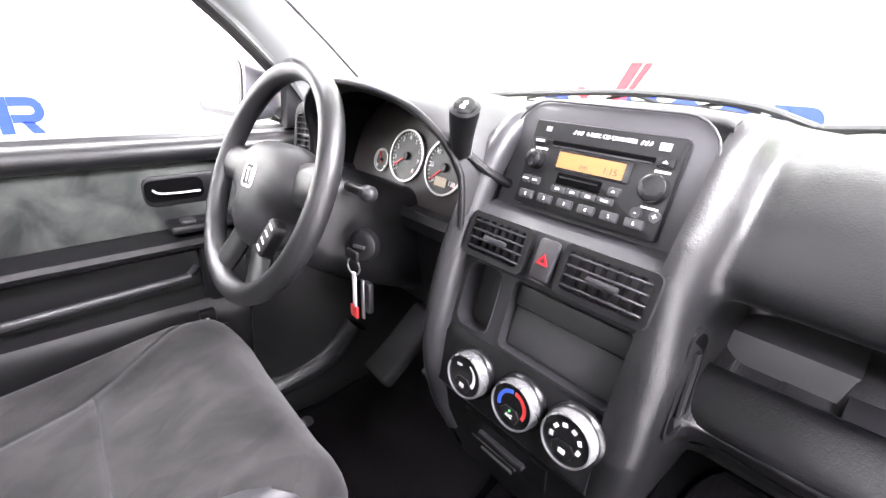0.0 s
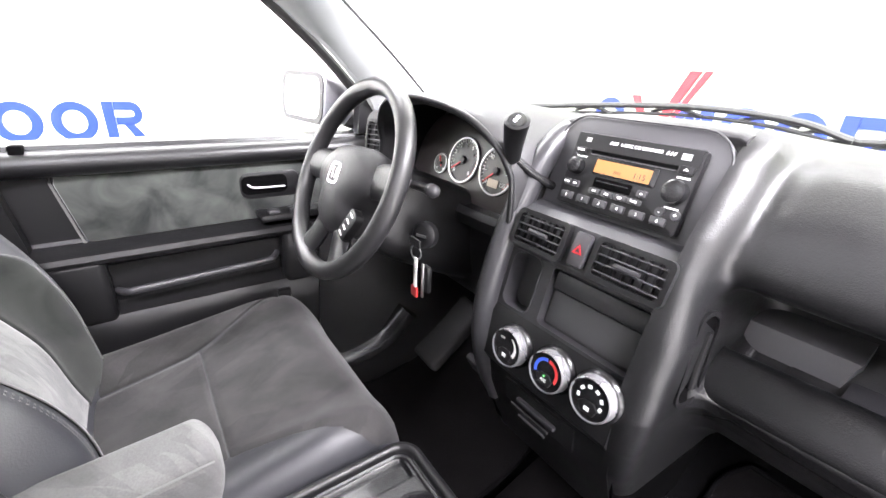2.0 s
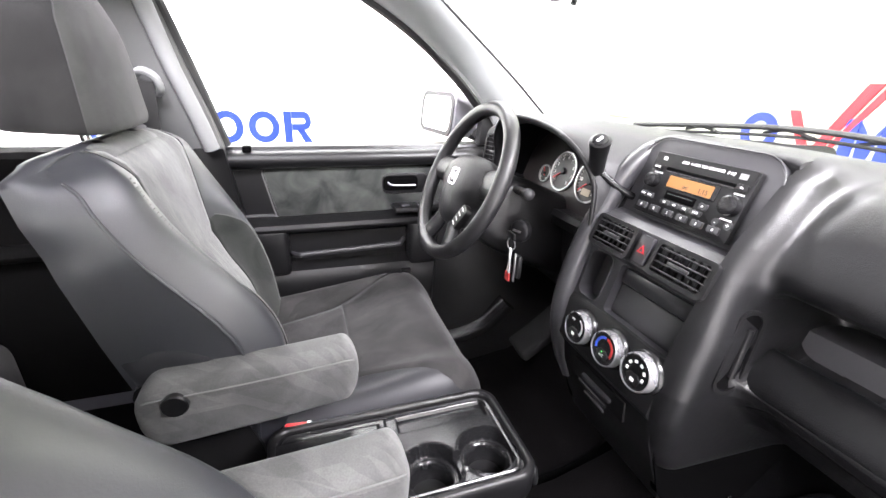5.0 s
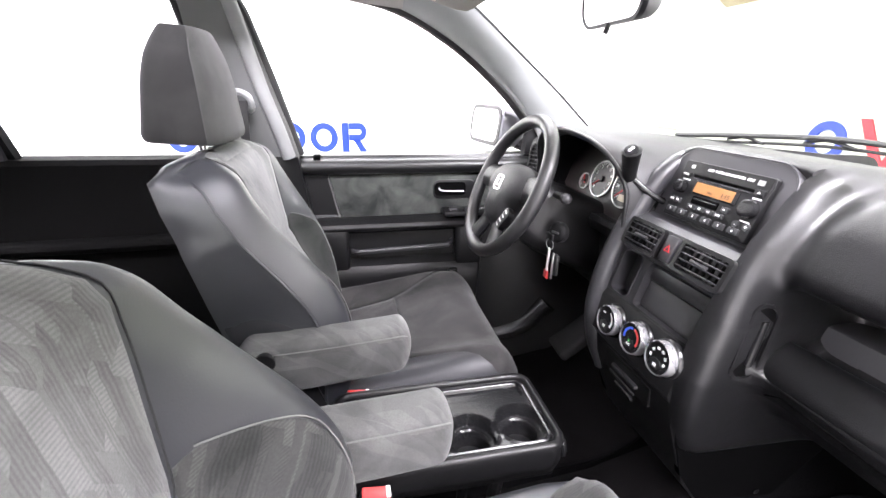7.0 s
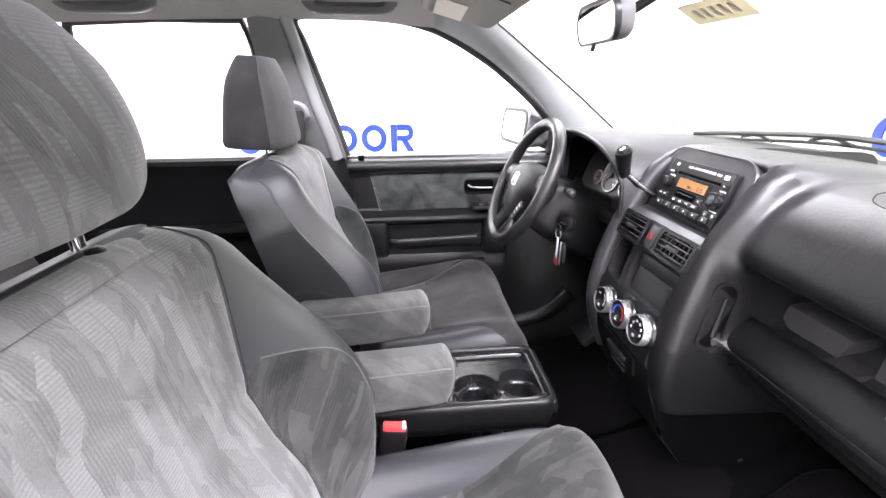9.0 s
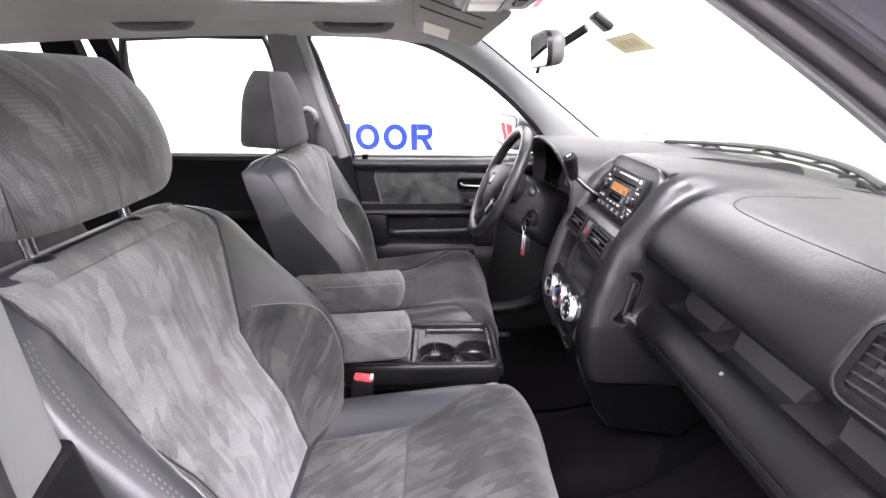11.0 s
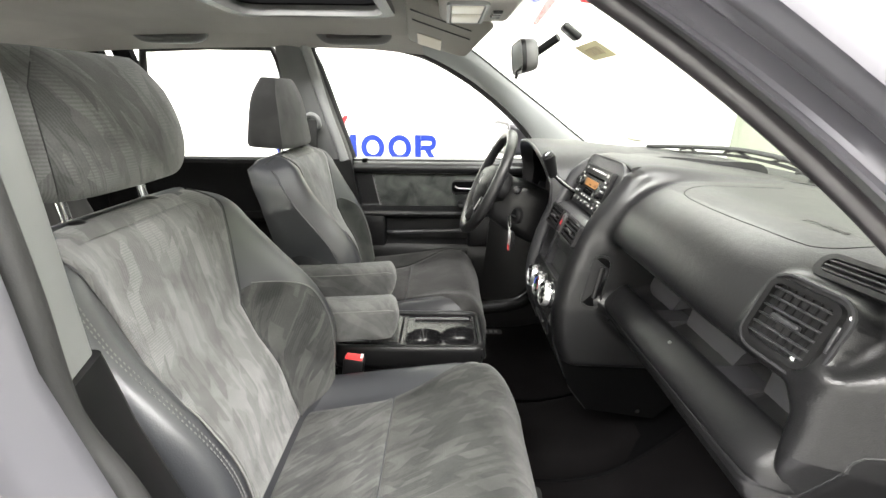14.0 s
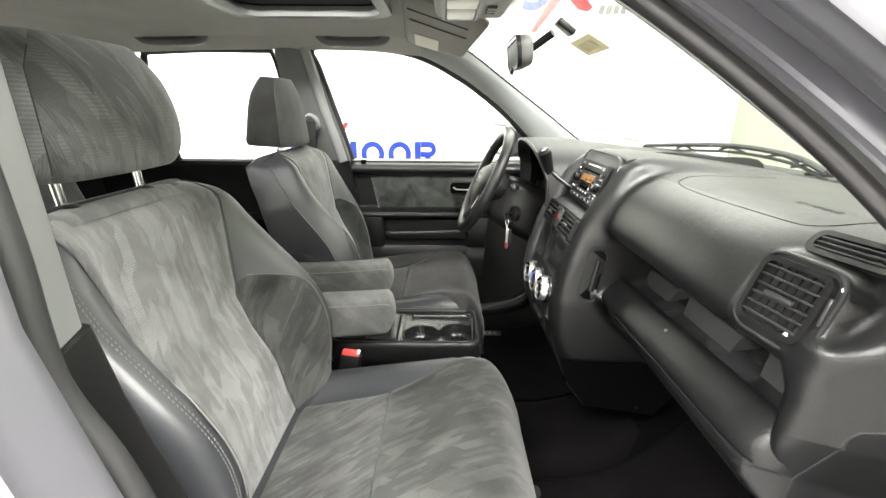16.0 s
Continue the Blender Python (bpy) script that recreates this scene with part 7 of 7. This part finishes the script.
visor(-1)
visor(1)
oc = thing("overhead_console", (0, 0.26, 1.545), "pale overhead console with two reading lamps", "roof lamp")
part("body", box(-0.11, 0.11, 0.19, 0.345, 1.510, 1.570, 0.018, 4), M_LINER, oc)
part("lamp_bezel", ringplate(rrect(0.20, 0.078, 0.012), rrect(0.18, 0.064, 0.01), pose(0, 0.245, 1.506), 0.006), M_PILLAR, oc)
for x in (-0.05, 0.05):
    part("lens", box(x - 0.035, x + 0.035, 0.215, 0.275, 1.505, 1.514, 0.004), M_LAMP, oc)
for q in range(3):
    part("button", box(-0.03 + 0.022 * q, -0.014 + 0.022 * q, 0.295, 0.315, 1.504, 1.512, 0.003), M_PLASTIC, oc)


def grab(x, y):
    g = thing("grab_handle", (x, y, 1.53), "grey folded grab handle above the door", "grab handle", "grab handles")
    s = math.copysign(1, x)
    part("handle", tube([(x, y - 0.11, 1.548), (x + s * 0.012, y - 0.085, 1.528), (x + s * 0.012, y, 1.524), (x + s * 0.012, y + 0.085, 1.528), (x, y + 0.11, 1.548)], 0.015, 10, 24, 1.5), M_HANDLE, g)


grab(-0.545, -0.085)
grab(-0.545, -0.675)

# ---- wing mirror ----
wmr = thing("wing_mirror", (-0.85, 0.47, 1.12), "silver wing mirror with black inner edge", "wing mirror")
wmm = face_frame((-0.868, 0.443, 1.203), (0.146, -0.975, 0.11))
o1 = rrect(0.232, 0.130, 0.034, 6)
rings = [[wmm @ Vector((x * k + 0.02 * (1 - k), y * k, h)) for x, y in o1] for k, h in ((0.93, 0.008), (0.985, 0.004), (1.0, -0.006), (1.0, -0.035), (0.92, -0.07), (0.72, -0.10), (0.3, -0.115))]
part("shell", loft(rings), M_BODY, wmr, "silver painted mirror shell")
part("glass", plate(rrect(0.188, 0.100, 0.024, 6), wmm @ Matrix.Translation((0, 0, 0.0086)), 0.001), M_MIRROR, wmr)
part("bezel", ringplate(rrect(0.220, 0.122, 0.032, 6), rrect(0.187, 0.099, 0.024, 6), wmm @ Matrix.Translation((0, 0, 0.0062)), 0.004), M_PLASTIC, wmr)
part("foot", tube([(-0.76, 0.56, 1.14), (-0.80, 0.53, 1.15), (-0.84, 0.50, 1.165)], 0.02, 10, 8, 1.3), M_PLASTIC, wmr)

# ---- wipers ----
for pts in ([(-0.53, 0.90, 1.205), (-0.35, 0.93, 1.222), (-0.15, 0.955, 1.235), (0.02, 0.965, 1.228), (0.11, 0.97, 1.205)], [(0.05, 0.985, 1.195), (0.22, 0.97, 1.215), (0.40, 0.94, 1.23), (0.62, 0.86, 1.225)]):
    w = thing("windscreen_wiper", pts[2], "black wiper arm and blade on the windscreen", "wiper", "wipers")
    part("arm", tube(pts, 0.006, 8, 24, 1.4), M_RUBBER, w)
    part("blade", tube([(x, y + 0.004, z - 0.016) for x, y, z in pts], 0.004, 6, 24, 0.8), M_RUBBER, w)
    for k in (6, 11, 16, 20):
        a = curve(pts, 24)[k]
        part("bracket", tube([(a.x - 0.05, a.y + 0.004, a.z - 0.014), (a.x, a.y + 0.002, a.z - 0.004), (a.x + 0.05, a.y + 0.004, a.z - 0.014)], 0.0035, 6, 8), M_RUBBER, w)
vin = solid("number_plate_label", box(-0.58, -0.48, 0.845, 0.86, 1.222, 1.228, 0.001), M_PAPER, "small pale label plate at the foot of the windscreen", "label")

# ---- seat belt ----
bt = thing("seat_belt", (-0.62, -0.27, 1.0), "grey seat belt running down from the door pillar", "seat belt")
part("anchor", tube([(-0.622, -0.285, 1.285), (-0.598, -0.262, 1.295), (-0.592, -0.240, 1.285), (-0.598, -0.235, 1.262), (-0.615, -0.245, 1.252)], 0.008, 8, 16), M_PILLAR, bt)
part("webbing", loft([[(-0.60, -0.285, 1.275), (-0.60, -0.245, 1.275), (-0.603, -0.245, 1.275), (-0.603, -0.285, 1.275)], [(-0.62, -0.31, 1.0), (-0.62, -0.265, 1.0), (-0.623, -0.265, 1.0), (-0.623, -0.31, 1.0)], [(-0.635, -0.33, 0.6), (-0.635, -0.285, 0.6), (-0.638, -0.285, 0.6), (-0.638, -0.33, 0.6)]]), M_RUBBER, bt)

# ---- rear seat ----
rs = thing("rear_bench", (0, -1.0, 0.5), "dark grey velour rear bench seat", "bench")
part("cushion", box(-0.62, 0.62, -1.1, -0.62, 0.56, 0.74, 0.05, 4), M_SUEDE_REAR, rs)
part("backrest", box(-0.62, 0.62, -0.09, 0.09, 0, 0.55, 0.05, 4, m=pose(0, -1.12, 0.68, 18, 0, 0)), M_SUEDE_REAR, rs)
for x in (-0.36, 0.36):
    part("headrest", box(x - 0.12, x + 0.12, -0.05, 0.05, 0.0, 0.13, 0.04, 4, m=pose(0, -1.30, 1.24, 10, 0, 0)), M_SUEDE_REAR, rs)

# ---- floor things ----
def mat_line(x, u, w):
    """A place on a mat: u goes forward and up the toe board, w across it."""
    p = curve([(0, 0.26, 0.448), (0, 0.40, 0.449), (0, 0.52, 0.452), (0, 0.62, 0.482), (0, 0.72, 0.562), (0, 0.82, 0.668)], 61)[int(round(u * 60))]
    return (x + w, p.y, p.z + 0.010)


for x in (-0.37, 0.37):
    mt = thing("floor_mat", (x, 0.5, 0.44), "black carpet floor mat with a light stitched badge", "floor mat", "floor mats")
    rings = []
    for u in range(61):
        e = 0.03 * max(0, (6 - u) / 6) ** 2 + 0.03 * max(0, (u - 54) / 6) ** 2
        rings.append([mat_line(x, u / 60, w) for w in (-0.22 + e, -0.1, 0.1, 0.22 - e)] + [(px, py, pz - 0.009) for px, py, pz in [mat_line(x, u / 60, w) for w in (0.22 - e, 0.1, -0.1, -0.22 + e)]])
    part("mat", loft(rings), M_MAT, mt)
    edge = [mat_line(x, u / 60, -0.22 + 0.03 * max(0, (6 - u) / 6) ** 2 + 0.03 * max(0, (u - 54) / 6) ** 2) for u in range(61)] + [mat_line(x, u / 60, 0.22 - 0.03 * max(0, (6 - u) / 6) ** 2 - 0.03 * max(0, (u - 54) / 6) ** 2) for u in range(60, -1, -1)]
    part("binding", tube(edge, 0.0045, 8, around=True), M_CARPET, mt, "sewn black edge binding")
    bd = part("badge", plate(rrect(0.034, 0.104, 0.012), pose(x - 0.185, 0.395, 0.4595), 0.002), M_RUBBER, mt)
    for q in range(4):
        part("badge_bar", box(x - 0.194, x - 0.176, 0.356 + 0.02 * q, 0.368 + 0.02 * q, 0.4614, 0.4624, 0), M_STITCH, bd)
tun = thing("floor_tunnel", (0.0, 0.55, 0.45), "low black carpeted hump between the footwells", "floor hump", kind="structure")
part("carpet", loft([[(-w, y, 0.44), (-w * 0.86, y, 0.44 + h * 0.75), (-w * 0.6, y, 0.44 + h), (w * 0.6, y, 0.44 + h), (w * 0.86, y, 0.44 + h * 0.75), (w, y, 0.44)] for y, w, h in ((-0.3, 0.12, 0.03), (0.25, 0.125, 0.035), (0.5, 0.135, 0.05), (0.7, 0.15, 0.10), (0.9, 0.17, 0.22))]), M_MAT, tun, sharp=1.0)
pd = thing("kick_panel", (-0.56, 0.50, 0.47), "glossy black sill strip and footwell side panel", "kick panel")
part("sill_strip", tube([(-0.655, -0.10, 0.515), (-0.652, 0.15, 0.52), (-0.645, 0.38, 0.535), (-0.62, 0.52, 0.575), (-0.60, 0.60, 0.66)], 0.034, 14, 30, 1.35, up=(0, 0, 1)), M_GLOSS, pd)
part("side_cover", loft([[(x, y, 0.45), (x, y, 0.60), (x - 0.02, y + 0.02, 0.80), (x - 0.03, y + 0.03, 0.93), (-0.73, y + 0.03, 0.93), (-0.73, y, 0.45)] for x, y in ((-0.64, 0.36), (-0.615, 0.42), (-0.60, 0.52), (-0.575, 0.66), (-0.56, 0.84))]), M_PLASTIC, pd, sharp=1.2)
part("foot_rest", box(-0.055, 0.055, -0.11, 0.11, -0.03, 0.012, 0.014, 3, m=pose(-0.535, 0.70, 0.585, 40, 0, -4)), M_RUBBER, pd)
bp_ = thing("brake_pedal", (-0.30, 0.62, 0.6), "black rubber-padded brake pedal in the footwell", "pedal")
part("pad", box(-0.05, 0.05, -0.01, 0.01, -0.03, 0.03, 0.008, m=pose(-0.33, 0.66, 0.60, 30, 0, 0)), M_RUBBER, bp_)
part("arm", tube([(-0.33, 0.67, 0.61), (-0.33, 0.72, 0.75), (-0.33, 0.74, 0.9)], 0.009, 8, 8), M_DEEP, bp_)
tg = thing("paper_tag", (0.05, 0.33, 0.745), "small white and yellow tag at the front of the tray", "tag")
part("sheet", plate([(-0.012, -0.008), (0.012, -0.008), (0.0, 0.010)], face_frame((0.035, 0.297, 0.757), (0.3, -0.3, 0.9), (0, 1, 0.2)), 0.0015), M_WHITE, tg)
part("stub", box(0.028, 0.044, 0.285, 0.292, 0.748, 0.754, 0.001), M_PAPER, tg)
